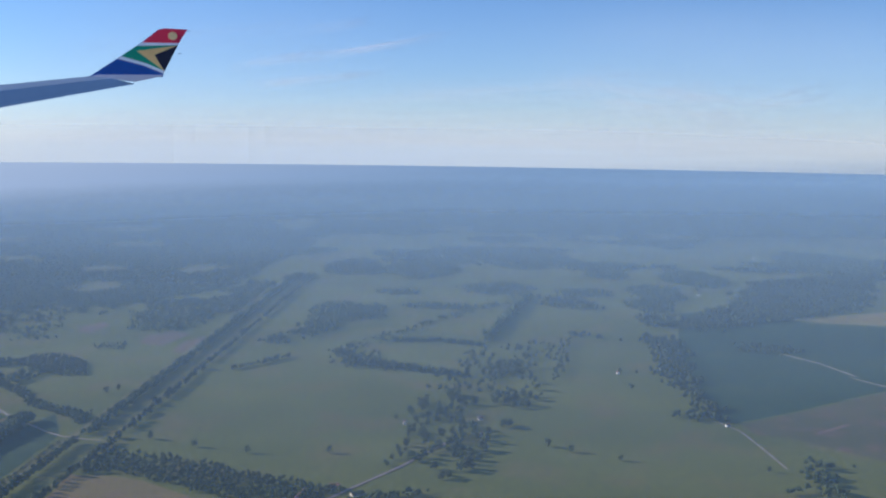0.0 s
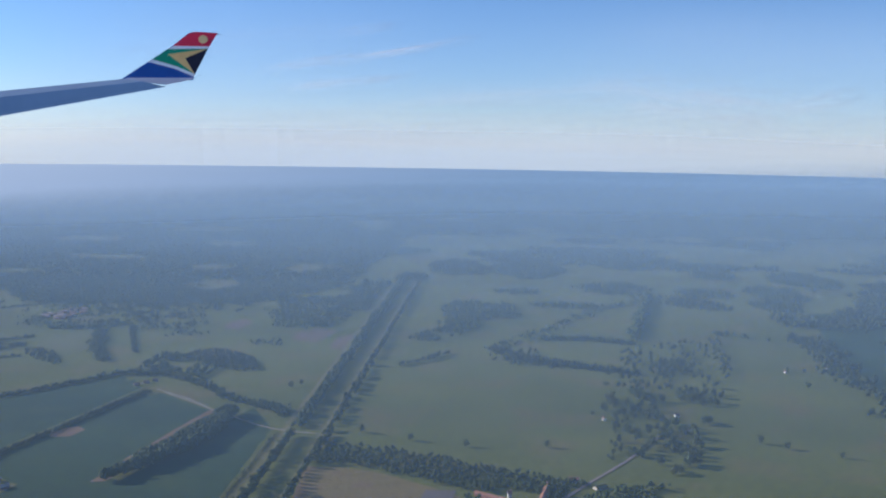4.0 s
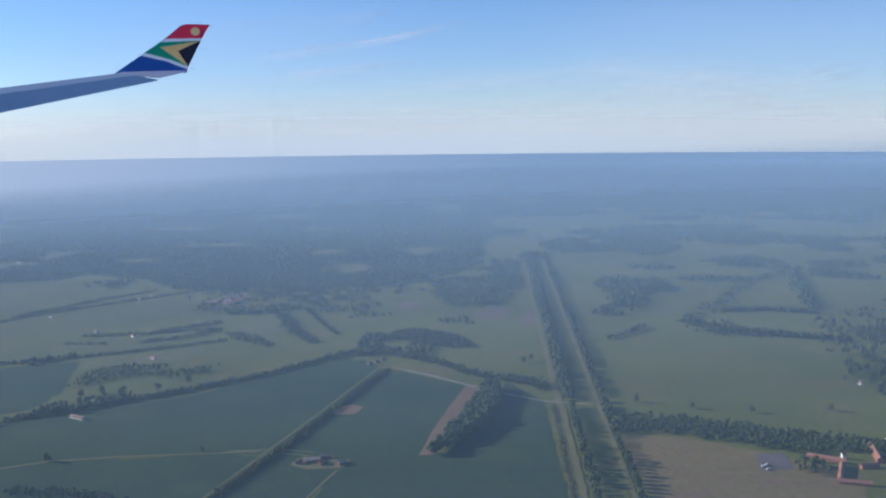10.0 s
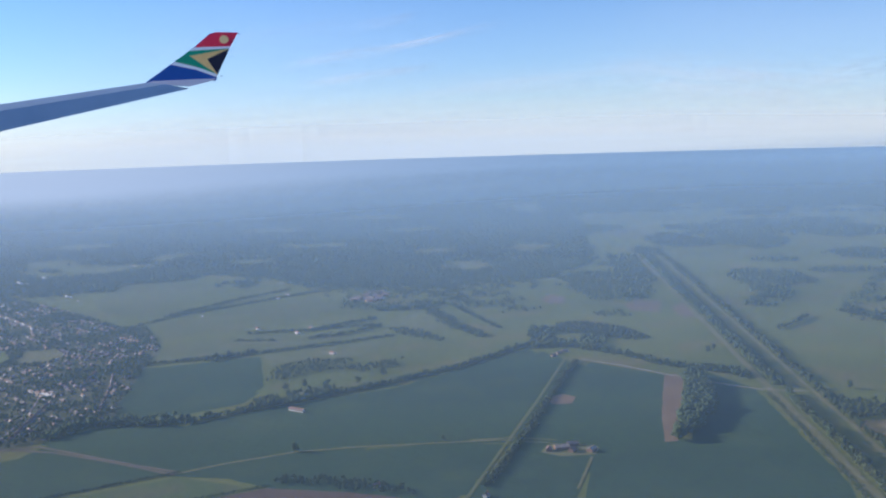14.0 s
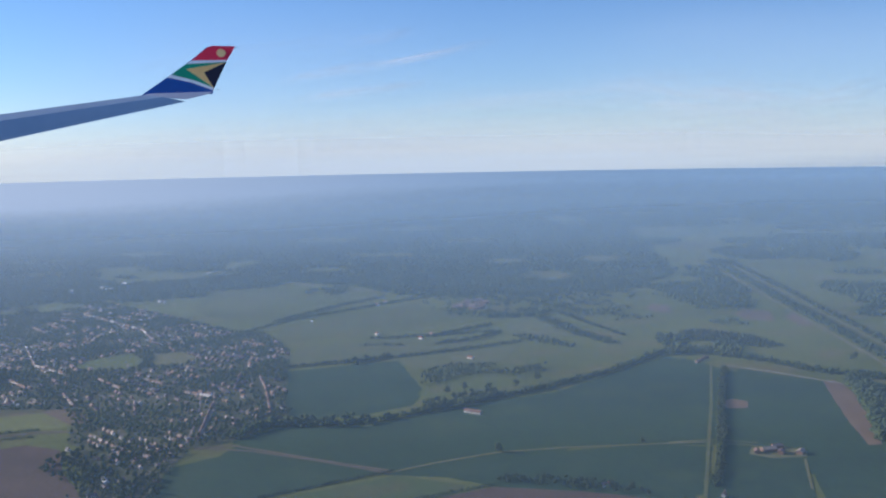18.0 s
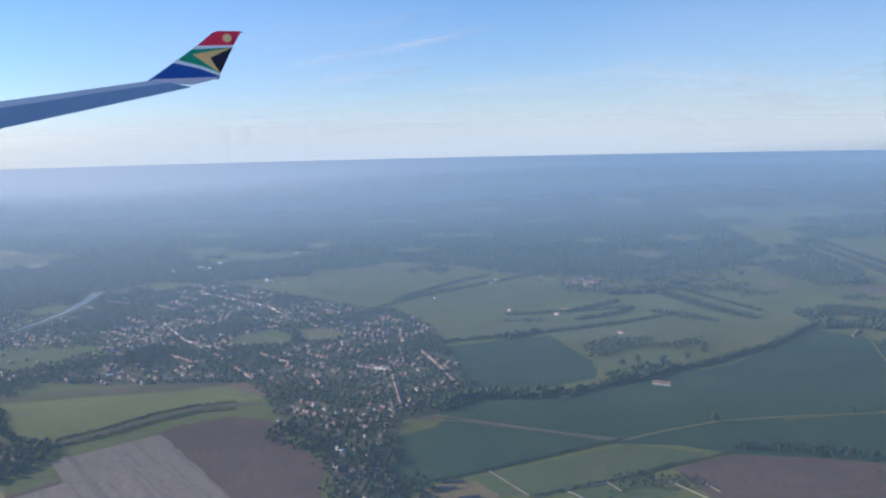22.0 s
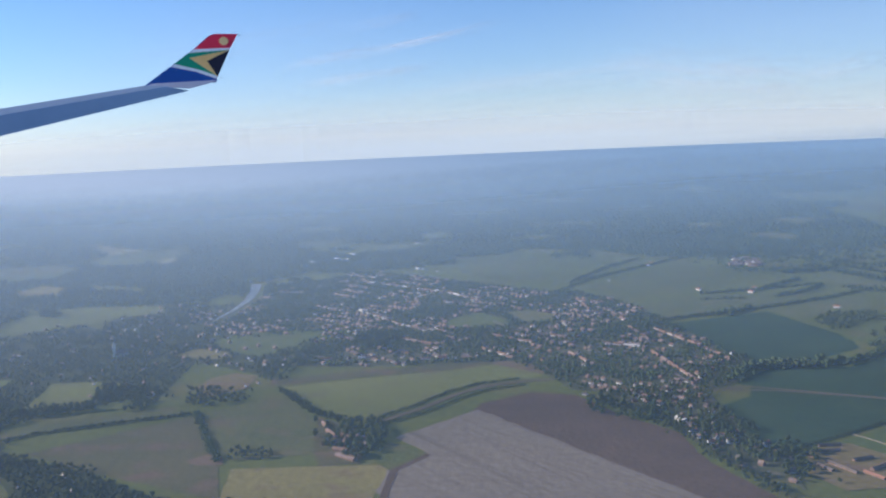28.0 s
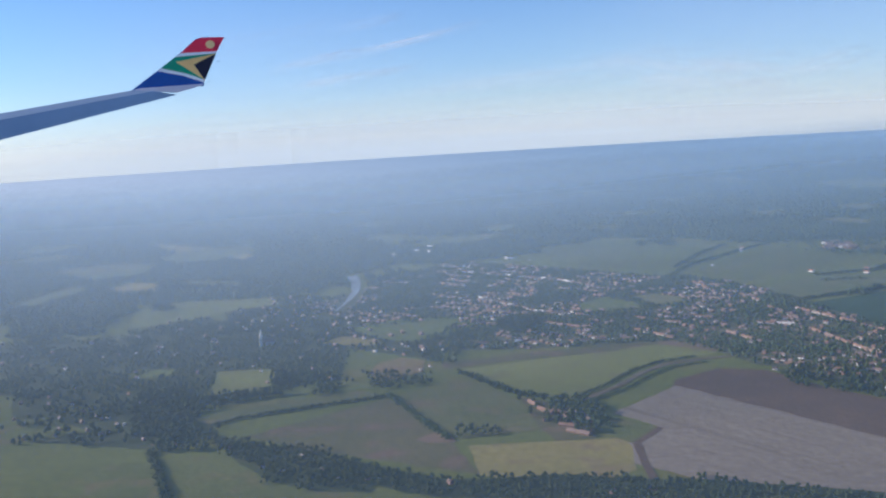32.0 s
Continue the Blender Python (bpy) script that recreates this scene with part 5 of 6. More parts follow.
def settle(kind, x, y, turn, size=1.0, label=""):
    m = pose(x, y, float(ground_z(x, y)), 0, 0, math.degrees(turn)) @ Matrix.Scale(size, 4)
    if kind not in USED:
        USED.add(kind)
        t = KIT[kind]
        t.matrix_basis = m
    else:
        t = copy_thing(KIT[kind], m)
        t.scale = (size, size, size)
    return tagged(t, label)


TOWN = [(-138.2, 105.1), (-122, 137.5), (-106.4, 122.6), (-95.1, 110.8), (-89.1, 95.2), (-85.2, 74.6), (-89, 67.8), (-91.8, 62.1), (-95.2, 65.4), (-98.6, 67.5), (-100.3, 73), (-102.9, 77.3), (-114.7, 77), (-122.1, 78.2), (-121.5, 92.5), (-129.1, 91.1)]
def special(x, y, turn, w, d, h, rise, walls, roofs, label, category="house", panes=3, stack=False):
    t = build_house(w, d, h, rise, walls, roofs, label, category, "", panes, stack)
    t.matrix_basis = pose(x, y, float(ground_z(x, y)), 0, 0, turn)
    t.name = category.replace(" ", "_")
    return t


def between(a, b, d, h, rise, walls, roofs, label, category, panes, stack=False):
    """A range of building whose ridge runs from a to b."""
    w, turn = math.dist(a, b) / 2, math.degrees(math.atan2(b[1] - a[1], b[0] - a[0]))
    return special((a[0] + b[0]) / 2, (a[1] + b[1]) / 2, turn, w, d, h, rise, walls, roofs, label, category, panes, stack)

TERRACES = ([(-120.7, 126.6), (-112.0, 117.6), (-108.4, 113.8), (-105.5, 108.0)], [(-118.5, 104.5), (-113.0, 94.4), (-108.5, 90.7)], [(-117.6, 92.3), (-115.4, 93.5)], [(-119.3, 80.1), (-117.9, 80.0)], [(-115.9, 80.3), (-114.2, 80.2)], [(-110.4, 79.1), (-107.3, 78.7)], [(-106.8, 79.3), (-104.9, 78.5)], [(-94.3, 82.8), (-90.8, 80.5)], [(-90.6, 78.4), (-89.0, 68.2)],
            [(-104.0, 88.0), (-100.5, 84.2)], [(-99.5, 87.8), (-97.5, 86.1)], [(-94.5, 105.8), (-91.6, 103.6)], [(-88.7, 88.3), (-87.1, 83.3), (-85.0, 75.2)], [(-105.0, 82.3), (-102.4, 78.2)], [(-90.9, 89.6), (-89.9, 82.6)], [(-94.1, 106.8), (-93.5, 99.8)], [(-97.6, 79.4), (-95.9, 74.6)], [(-112.6, 88.0), (-109.4, 84.6)])


def terrace_rows():
    """Rows of joined white and pale houses, broken by gaps, along the village streets."""
    k = 0
    for line in TERRACES:
        for a, b in zip(line, line[1:]):
            a, b = Vector(a), Vector(b)
            run, d = 0.0, (b - a).normalized()
            while run < (b - a).length - 0.4:
                long = min(random.uniform(0.5, 1.6), (b - a).length - run)
                p, q = a + d * run, a + d * (run + long)
                for f in np.arange(0, long + 0.01, 0.3):
                    HOMES.append(tuple(p + d * float(f)))
                t = between(p, q, 0.085, random.uniform(0.12, 0.17), random.uniform(0.06, 0.09), (WHITE, STONE, WHITE, WALLS)[k % 4] if line in TERRACES[:8] else (WALLS, OLD_BRICK, STONE, WALLS, OLD_BRICK)[k % 5], (ROOFS, OLD_TILE, PALE_ROOF, ROOFS)[k % 4] if line in TERRACES[:8] else (ROOFS, OLD_TILE)[k % 2], "row of joined pale houses along a village street", "terrace", 3 + int(long * 1.6), True)
                if long > 1.2:
                    part("chimney", box(bmesh.new(), -long * 0.3, -long * 0.3 + 0.06, -0.03, 0.03, 0.12, 0.3), BRICK, t)
                run, k = run + long + random.choice((0.08, 0.3, 0.7)), k + 1


terrace_rows()
ROWED = np.array(HOMES)


def free(x, y, r=0.42):
    """True where no terrace stands."""
    return float(np.min(np.hypot(ROWED[:, 0] - x, ROWED[:, 1] - y))) > r


STREETS = ([(-121.3, 128.1), (-115.5, 121), (-105.9, 111.6)], [(-116.5, 103), (-112.1, 96.2), (-107.2, 89.4)], [(-122.4, 82.2), (-116.4, 81.3), (-108, 80.3)], [(-92.7, 77.7), (-90.4, 73.7), (-89.4, 67.4)], [(-105.7, 85.3), (-101.2, 82.1), (-97.7, 76.8)], [(-117, 91.4), (-112.9, 87.3)], [(-90.2, 79), (-89.4, 73.2), (-88.9, 68.9)], [(-94.6, 82.7), (-91.1, 81.2)], [(-120.2, 128.1), (-115.8, 122.5), (-110.4, 116.9)], [(-103.6, 95.1), (-100, 87.8), (-96.6, 82.6)], [(-95.1, 86.3), (-91.9, 80), (-90.9, 76.1)])
for way in STREETS:
    strip([(x - 0.16, y - 0.22) for x, y in way], 0.2, STREET, "pale village street between houses", "street", "street")


EAST_SIDE = [(-96.6, 113.4), (-93.3, 111.7), (-88.2, 100.9), (-86.7, 91.2), (-84.9, 81), (-83.7, 74), (-84.9, 72.2), (-85.3, 74.9), (-88.9, 94.3)]


def built_up(x, y):
    """Above zero where houses stand close, below where trees and gardens take over."""
    return noise.noise(Vector((x * 0.13, y * 0.13, 1.0))) + 0.55 * noise.noise(Vector((x * 0.5, y * 0.5, 3.0)))


def lattice():
    """House plots in pairs of rows along bending streets, broken up by groups of trees."""
    out = []
    for i in range(-62, 62):
        for j in range(-34, 34):
            u = i * 0.74 + random.gauss(0, 0.06)
            v = (j // 2) * 2.3 + (j % 2) * 0.78 + random.gauss(0, 0.05)
            bend = 2.6 * noise.noise(Vector((u * 0.06, v * 0.06, 2.0)))
            turn = -0.80 + 0.35 * noise.noise(Vector((u * 0.04, v * 0.04, 6.0)))
            x = -106 + u * math.cos(-0.80) - (v + bend) * math.sin(-0.80)
            y = 95 + u * math.sin(-0.80) + (v + bend) * math.cos(-0.80)
            at = (np.array(x), np.array(y))
            if not (inside(*at, TOWN) or inside(*at, EAST_SIDE)) or any(inside(*at, p) for p in (*GREENS, BANKS)):
                continue
            if built_up(x, y) > 0.0 and random.random() < 0.6:
                out.append((x, y, turn))
    return out


def town():
    spots = []
    for x, y, turn in (spot for spot in lattice() if free(*spot[:2])):
        spots.append((x, y, turn + random.choice((0.0, 0.0, 0.0, 1.57)) + random.gauss(0, 0.1)))
    for x, y in np.concatenate([scatter([(-98, 65.8), (-93.7, 66.8), (-89.3, 66.2), (-89.4, 56.6), (-87.9, 50), (-88.5, 45.6), (-90.1, 50.2), (-92.6, 58.2)], 1.6, 0.5), scatter([(-95, 66.2), (-90.2, 70), (-88.8, 64.6), (-89, 59.7), (-88.6, 53.1), (-87.3, 51.9), (-88.6, 46.4), (-90.6, 48.4), (-92, 52.9), (-93.3, 58.2)], 1.5, 0.5), scatter([(-157.1, 72.8), (-151.8, 69.9), (-146.3, 65.6), (-137.9, 56), (-138.7, 53.9), (-144.8, 56.1), (-150.5, 58.2)], 1.9, 0.7), scatter([(-146.8, 109.2), (-138.2, 114.5), (-133.5, 98), (-122.4, 83.4), (-122.3, 74.4), (-129.4, 80.5), (-137.6, 87.5), (-144.6, 89.4)], 2.2, 0.6), scatter([(-167.3, 92.7), (-155.6, 92.3), (-151.2, 103.4), (-139.8, 93.7), (-130.6, 83.1), (-129.9, 68.7), (-134.7, 66.4), (-140.1, 64.4), (-139, 55.1), (-146.3, 65.6), (-157.2, 71)], 3.6, 0.6), scatter([(-137.2, 57.7), (-134.3, 54.9), (-129.3, 52.4), (-125, 48.8), (-121.6, 46.5), (-119.3, 46), (-115.1, 46.2), (-111.4, 44.9), (-108, 44.3), (-100.1, 41.3), (-101.2, 38.8), (-115.5, 42.5), (-121.6, 43.6), (-127.4, 47.2), (-131.2, 51.1), (-136, 54.6)], 2.6, 0.5)]):
        spots.append((x, y, random.choice((-0.95, -0.95, 0.5)) + random.gauss(0, 0.2)))
    HOMES.extend((x, y) for x, y, _ in spots)
    spots = sorted(spots, key=lambda s: s[1])
    for x, y, turn in spots[:210]:
        settle(random.choice((0, 0, 1, 2)), x, y, turn, random.uniform(0.42, 0.56) if x < -124 else random.uniform(0.45, 0.66))
    joined_houses("village_houses", [(x, y, turn, random.uniform(0.14, 0.27), random.uniform(0.12, 0.16), random.uniform(0.15, 0.22), random.uniform(0.08, 0.13))
                                     for x, y, turn in spots[210:]], "brown and brick village houses among trees", WALLS_DIM, ROOFS_DIM)


town()
GARDEN = np.concatenate([scatter(TOWN, 0.46, 1.0), scatter(EAST_SIDE, 0.46, 1.0)])
GARDEN = GARDEN[[random.random() < (0.36 if built_up(x, y) > -0.05 else 0.9) for x, y in GARDEN]]
for green in (*GREENS, BANKS):
    GARDEN = GARDEN[~inside(GARDEN[:, 0], GARDEN[:, 1], green)]
GARDEN = GARDEN[[min((hx - x) ** 2 + (hy - y) ** 2 for hx, hy in HOMES) > 0.12 for x, y in GARDEN]]
tagged(new("garden_trees", wood_mesh("garden_trees", GARDEN, 0.30, LEAF_DARK, 4, 0.5, 1.25)), "dark garden trees between the village houses", "trees", kind="stuff")
tagged(new("garden_trees", wood_mesh("garden_trees", scatter([(-98, 65.8), (-93.7, 66.8), (-89.3, 66.2), (-89.4, 56.6), (-87.9, 50), (-88.5, 45.6), (-90.1, 50.2), (-92.6, 58.2)], 0.8, 0.6), 0.5, LEAF, 3, 0.3)), "garden trees at the village edge", "trees", kind="stuff")


for i, (x, y) in enumerate([(3.5, 85.7), (3.4, 80.9), (-3.1, 84), (26.3, 119.4), (23.8, 105.9), (18.8, 104), (25, 84.5), (41.6, 159.9), (67.3, 214.2), (80.6, 215.9), (25.4, 206.8), (21.1, 206.3)]):
    special(x, y, 20 + 40 * (i % 3), 0.19 + 0.1 * (y > 150), 0.13, 0.16, 0.09, WHITE, ROOFS, "small white house among park trees", "house", 3, True)
fr = [(-14.4, 64.7), (-12.3, 63.3), (-12.7, 62.9), (-14, 59.8), (-14.2, 59.6), (-12.3, 59), (-9.3, 66.7), (-10, 63.3), (-11.7, 62.3), (-10.5, 62.5), (-12.1, 64.3), (-7.4, 67.8), (-5.7, 66.5)]


between(fr[0], fr[1], 0.17, 0.2, 0.13, BRICK, TILE_RED, "long red-roofed farm range", "farm building", 9)
between(fr[2], fr[3], 0.16, 0.2, 0.13, BRICK, TILE_RED, "red-roofed farm range round a yard", "farm building", 8)
between(fr[4], fr[5], 0.17, 0.2, 0.13, BRICK, TILE_RED, "red-roofed farm range round a yard", "farm building", 7)
between(fr[6], fr[7], 0.2, 0.26, 0.16, BRICK, TILE_RED, "tall red-roofed farmhouse beside trees", "farm building", 8, True)
between(fr[8], fr[9], 0.16, 0.2, 0.13, BRICK, TILE_RED, "red-roofed brick farm cottage", "farm building", 4, True)
special(*fr[10], 10, 0.12, 0.12, 0.34, 0.12, WHITE, TILE_RED, "white gabled cottage at the end of a range", "cottage", 2, True)
special(*fr[11], -10, 0.34, 0.18, 0.22, 0.14, WHITE, TILE_RED, "white house at the end of a tree belt", "house", 3, True)
special(*fr[12], 30, 0.46, 0.26, 0.14, 0.14, STONE, STUBBLE, "low thatched barn beside a park road", "barn", 2)
for (x, y), turn in zip([(-46.3, 93.7), (-46.9, 92.7), (-45.7, 94.6)], (30, 40, 20)):
    special(x, y, turn, 0.26, 0.15, 0.17, 0.1, BARN, OLD_TILE, "weathered farm barn at the end of a lane", "barn", 3)
for x, y, turn, w, d, top in ((-48.3, 64.3, 15, 0.5, 0.28, WORN_ROOF), (-47.6, 63.7, 60, 0.3, 0.18, OLD_TILE), (-47.5, 65.0, 10, 0.36, 0.18, BARN), (-46.3, 63.7, 55, 0.34, 0.22, WORN_ROOF), (-49.2, 63.9, 80, 0.26, 0.16, OLD_TILE)):
    special(x, y, turn, w, d, 0.2, 0.12, OLD_BRICK, top, "farm building with a weathered roof in a worn yard", "farm building", 4)
plant([(-49.6, 64.9), (-47.6, 65.7), (-46.7, 65.3), (-45.6, 64.5)], 0.42, "tree beside farm buildings in a crop field", "farm trees")
between((-69.3, 75.3), (-68.0, 74.5), 0.16, 0.2, 0.12, STONE, OLD_TILE, "long pale house with a brown roof below a hedge", "house", 5, True)
for (x, y), turn in zip([(-60.3, 57.3), (-55.3, 54.2), (-53.5, 55.4), (-58.9, 52.4), (-57.8, 53.1)], (10, 30, 60, 20, 35)):
    special(x, y, turn, 0.2, 0.12, 0.16, 0.12, STONE, OLD_TILE, "pale cottage with a brown roof beside a lane", "cottage", 3, True)
for a, b, d in (((-115.4, 56.0), (-114.0, 56.4), 0.2), ((-114.0, 56.9), (-113.9, 55.3), 0.18), ((-115.5, 58.9), (-114.7, 57.4), 0.17), ((-114.1, 53.7), (-112.9, 52.6), 0.24), ((-113.5, 57.8), (-112.7, 56.7), 0.2), ((-114.6, 58.0), (-113.8, 57.0), 0.18), ((-116.0, 60.6), (-115.6, 59.6), 0.15), ((-112.6, 56.4), (-112.5, 55.2), 0.2), ((-114.5, 54.9), (-113.6, 54.4), 0.16)):
    between(a, b, 0.7 * d, 0.15, 0.1, OLD_BRICK, (OLD_TILE, ROOFS)[d > 0.19], "old brick farm building with a weathered red roof", "farm building", 4, d < 0.17)
for (x, y), turn in zip([(-130.8, 147.2), (-127.2, 150.6), (-125.3, 149.0), (-125.7, 156.0), (-113.8, 136.9)], (-55, -45, -60, -50, -52)):
    special(x, y, turn, 0.3 if y < 140 else 0.75, 0.2, 0.2 if y < 140 else 0.36, 0.12, WHITE, PALE_ROOF, "large white hall beyond the village", "hall", 5)
for (x, y), turn in zip([(-74.6, 106.7), (-79.8, 109.6), (-82, 131.3), (-81, 133.5), (-115.9, 170.8), (-73.5, 109.2), (-69, 95.8)], (-50, -60, -45, -55, -50, -60, -40)):
    special(x, y, turn, 0.32, 0.15, 0.18, 0.1, WHITE, TILE_RED, "white farmhouse among far meadows", "farmhouse", 4)
joined_houses("hamlet_houses", [(x, y, random.uniform(-0.4, 0.4), 0.45, 0.25, 0.3, 0.18) for x, y in scatter([(-72.2, 128.1), (-69.4, 134.9), (-65.9, 132.2), (-68.1, 125.6)], 1.4, 0.9)],
              "far hamlet of red-roofed houses")


for i, (x, y) in enumerate([(-150.4, 68), (-148, 64.4), (-146.6, 63), (-145.5, 62.3), (-144.3, 60.7), (-143.7, 60.4), (-150.8, 83.8), (-150.6, 84.2), (-148.9, 86.5), (-153.1, 82.9), (-160, 99.3), (-141.5, 97.4), (-143, 94.7), (-125.9, 81.7), (-125.4, 80.9), (-123.8, 71.5), (-126.4, 79.5), (-128.1, 79.3), (-132.1, 49.8), (-130.8, 49.1), (-127.4, 47.3), (-125.2, 46.9), (-123.1, 72.7), (-122.1, 78.6), (-121.6, 81.9)] + [(-130, 169), (-130.8, 168.3), (-115.3, 146.2), (-110.9, 133.8), (-115.4, 149.5), (-94.1, 105.6), (-93.1, 103.8), (-94.5, 106.7), (-88.9, 118.8), (-92.2, 81.9), (-91.4, 81.8), (-90.7, 81.3), (-96.4, 75.1), (-92.9, 65.1), (-91.7, 64.3), (-119.1, 96.7), (-116.5, 93.6), (-109, 82), (-109, 79.8)]):
    if not free(x, y):
        continue
    special(x, y, -55 + 12 * (i % 5 - 2), (0.11 + 0.035 * (i % 3)) * (0.75 if y < 62 else 1.0), 0.075, 0.1, 0.055, WHITE, (ROOFS, PALE_ROOF)[i % 2], "small bright white house among trees", "house", 2)


SHEDS = (((-86.7, 51.4), (-86.4, 50.4), 0.16, TILE_RED), ((-86.6, 49.4), (-86.2, 48.3), 0.2, SHED_TOP), ((-86.0, 49.9), (-85.3, 48.4), 0.16, SHED_TOP), ((-85.7, 51.6), (-84.6, 51.7), 0.18, SHED_TOP), ((-84.5, 49.9), (-83.3, 50.3), 0.22, SHED_TOP), ((-84.6, 48.0), (-84.0, 46.8), 0.17, TILE_RED), ((-84.1, 48.3), (-82.8, 49.2), 0.26, OLD_TILE), ((-85.5, 52.6), (-84.2, 52.7), 0.14, SHED_TOP), ((-85.4, 48.5), (-85.1, 47.8), 0.1, SHED_TOP))
for a, b, d, top in SHEDS:
    between(a, b, 0.5 * d, 0.12, 0.06, OLD_BRICK, top, "long low farm shed in a worn yard", "shed", 5)
for (x, y), turn, w in zip([(-92.3, 58.6), (-92.1, 55.8), (-91.5, 53.7), (-91.0, 54.7), (-90.2, 53.8), (-89.7, 55.3), (-88.4, 53.0), (-91.2, 63.5), (-93.0, 62.6)], (-62, 30, 10, -60, 8, 5, 20, -60, -50), (0.45, 0.3, 0.22, 0.16, 0.34, 0.3, 0.2, 0.24, 0.2)):
    special(x, y, turn, w, 0.15, 0.2, 0.1, WHITE, PALE_ROOF if w > 0.4 else ROOFS, "white house among trees at the village edge", "house", 3, True)


for i, (x, y) in enumerate([(-130.2, 147.7), (-127.2, 150.5), (-113.2, 136.8), (-108.6, 113.9), (-107.2, 112.9), (-116.6, 122.9), (-111.4, 117), (-101.2, 105.6), (-96.8, 74.8), (-91.8, 81.9), (-91.2, 81.4), (-103.8, 81.8), (-102.8, 79.8), (-98.3, 88.4), (-109.2, 83.1), (-115, 80.7), (-115.4, 80.5), (-108.2, 79.6), (-107.1, 79.5), (-106.5, 79.9), (-105.5, 79.6), (-117.4, 91.2), (-117.2, 94.8), (-116.4, 95), (-117.8, 104.5), (-113.6, 92), (-111.3, 95.1), (-109.4, 92.5), (-102.7, 89.5), (-89.3, 69.6), (-89.5, 71.7), (-89.8, 73.8), (-90, 76), (-91.9, 66.5), (-91.3, 63.9), (-93.9, 64), (-86.9, 83.3), (-86.1, 81.2), (-85.5, 76.9)]):
    if not free(x, y):
        continue
    special(x, y, -55 + 9 * (i % 5 - 2), 0.2 + 0.06 * (i % 4), 0.11, 0.17, 0.08, (WHITE, STONE, WHITE)[i % 3], ROOFS, "pale sunlit village house in a row", "house", 3)


def church():
    (x, y), = [(-138.4, 84.7)]
    t = special(x, y, 15, 0.55, 0.25, 0.4, 0.3, STONE, ROOFS, "stone church with a pale spire among trees", "church", 4)
    part("tower", box(bmesh.new(), -0.78, -0.5, -0.14, 0.14, 0, 0.95), WHITE, t)
    bm = bmesh.new()
    bmesh.ops.create_cone(bm, cap_ends=True, segments=8, radius1=0.17, radius2=0.01, depth=0.6, matrix=Matrix.Translation((-0.64, 0, 1.25)))
    part("spire", bm, WHITE, t, "pale slender spire")


church()


def vehicle(x, y, turn, paint, label):
    t = new("van")
    part("body", bmesh_bevel(box(bmesh.new(), -0.14, 0.14, -0.055, 0.055, 0.03, 0.15), 0.02), paint, t)
    for sx in (-0.085, 0.085):
        for sy in (-0.05, 0.05):
            bm = bmesh.new()
            bmesh.ops.create_cone(bm, cap_ends=True, segments=10, radius1=0.025, radius2=0.025, depth=0.02,
                                  matrix=Matrix.Translation((sx, sy, 0.025)) @ Matrix.Rotation(radians(90), 4, 'X'))
            part("wheel", bm, GLASS, t)
    part("windscreen", box(bmesh.new(), 0.139, 0.143, -0.045, 0.045, 0.09, 0.135), GLASS, t)
    t.matrix_basis = pose(x, y, 0.03, 0, 0, turn)
    tagged(t, label, "van", "parked vans")


def bmesh_bevel(bm, w):
    bmesh.ops.bevel(bm, geom=bm.edges[:], offset=w, segments=2, affect='EDGES')
    return bm


for i, (a, b) in enumerate(((0.2, 0.1), (0.1, 0.5), (0.3, 0.7))):
    vehicle(-18.2 + a * 1.6, 61.9 + b * 1.5, 20 + 15 * i, WHITE, "white van parked on a grey yard")


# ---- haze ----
def haze_sheet(alpha, tint, lit=True):
    """A see-through tinted sheet that imitates haze. Returns its material with the nodes, the links and the socket that
    takes how dense it is.
    """
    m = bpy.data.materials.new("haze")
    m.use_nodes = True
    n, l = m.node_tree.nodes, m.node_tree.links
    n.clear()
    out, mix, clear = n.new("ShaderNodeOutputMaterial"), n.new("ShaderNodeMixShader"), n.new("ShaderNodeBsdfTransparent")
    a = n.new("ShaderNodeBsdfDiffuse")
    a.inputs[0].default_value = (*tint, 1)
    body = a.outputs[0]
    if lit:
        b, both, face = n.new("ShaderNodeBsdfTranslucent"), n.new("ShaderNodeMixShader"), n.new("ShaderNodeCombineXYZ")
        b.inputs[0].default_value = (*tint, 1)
        # Fixed shading normal makes the sheet catch full sun whichever way it faces.
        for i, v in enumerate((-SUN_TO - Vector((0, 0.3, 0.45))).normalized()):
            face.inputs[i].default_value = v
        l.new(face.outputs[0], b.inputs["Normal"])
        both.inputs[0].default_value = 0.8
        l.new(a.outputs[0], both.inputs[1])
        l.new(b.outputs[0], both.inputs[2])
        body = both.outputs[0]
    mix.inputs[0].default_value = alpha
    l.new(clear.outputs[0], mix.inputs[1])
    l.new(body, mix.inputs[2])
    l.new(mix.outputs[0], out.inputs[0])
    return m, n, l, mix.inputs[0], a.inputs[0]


def maths(n, l, kind, a, b):
    k = n.new("ShaderNodeMath")
    k.operation = kind
    for i, v in enumerate((a, b)):
        if isinstance(v, (int, float)):
            k.inputs[i].default_value = v
        else:
            l.new(v, k.inputs[i])
    return k.outputs[0]


def ramp(n, l, value, a, b, low, high, smooth=True):
    r = n.new("ShaderNodeMapRange")
    r.interpolation_type = 'SMOOTHSTEP' if smooth else 'LINEAR'
    for i, v in enumerate((a, b, low, high)):
        r.inputs[i + 1].default_value = v
    l.new(value, r.inputs[0])
    return r.outputs[0]


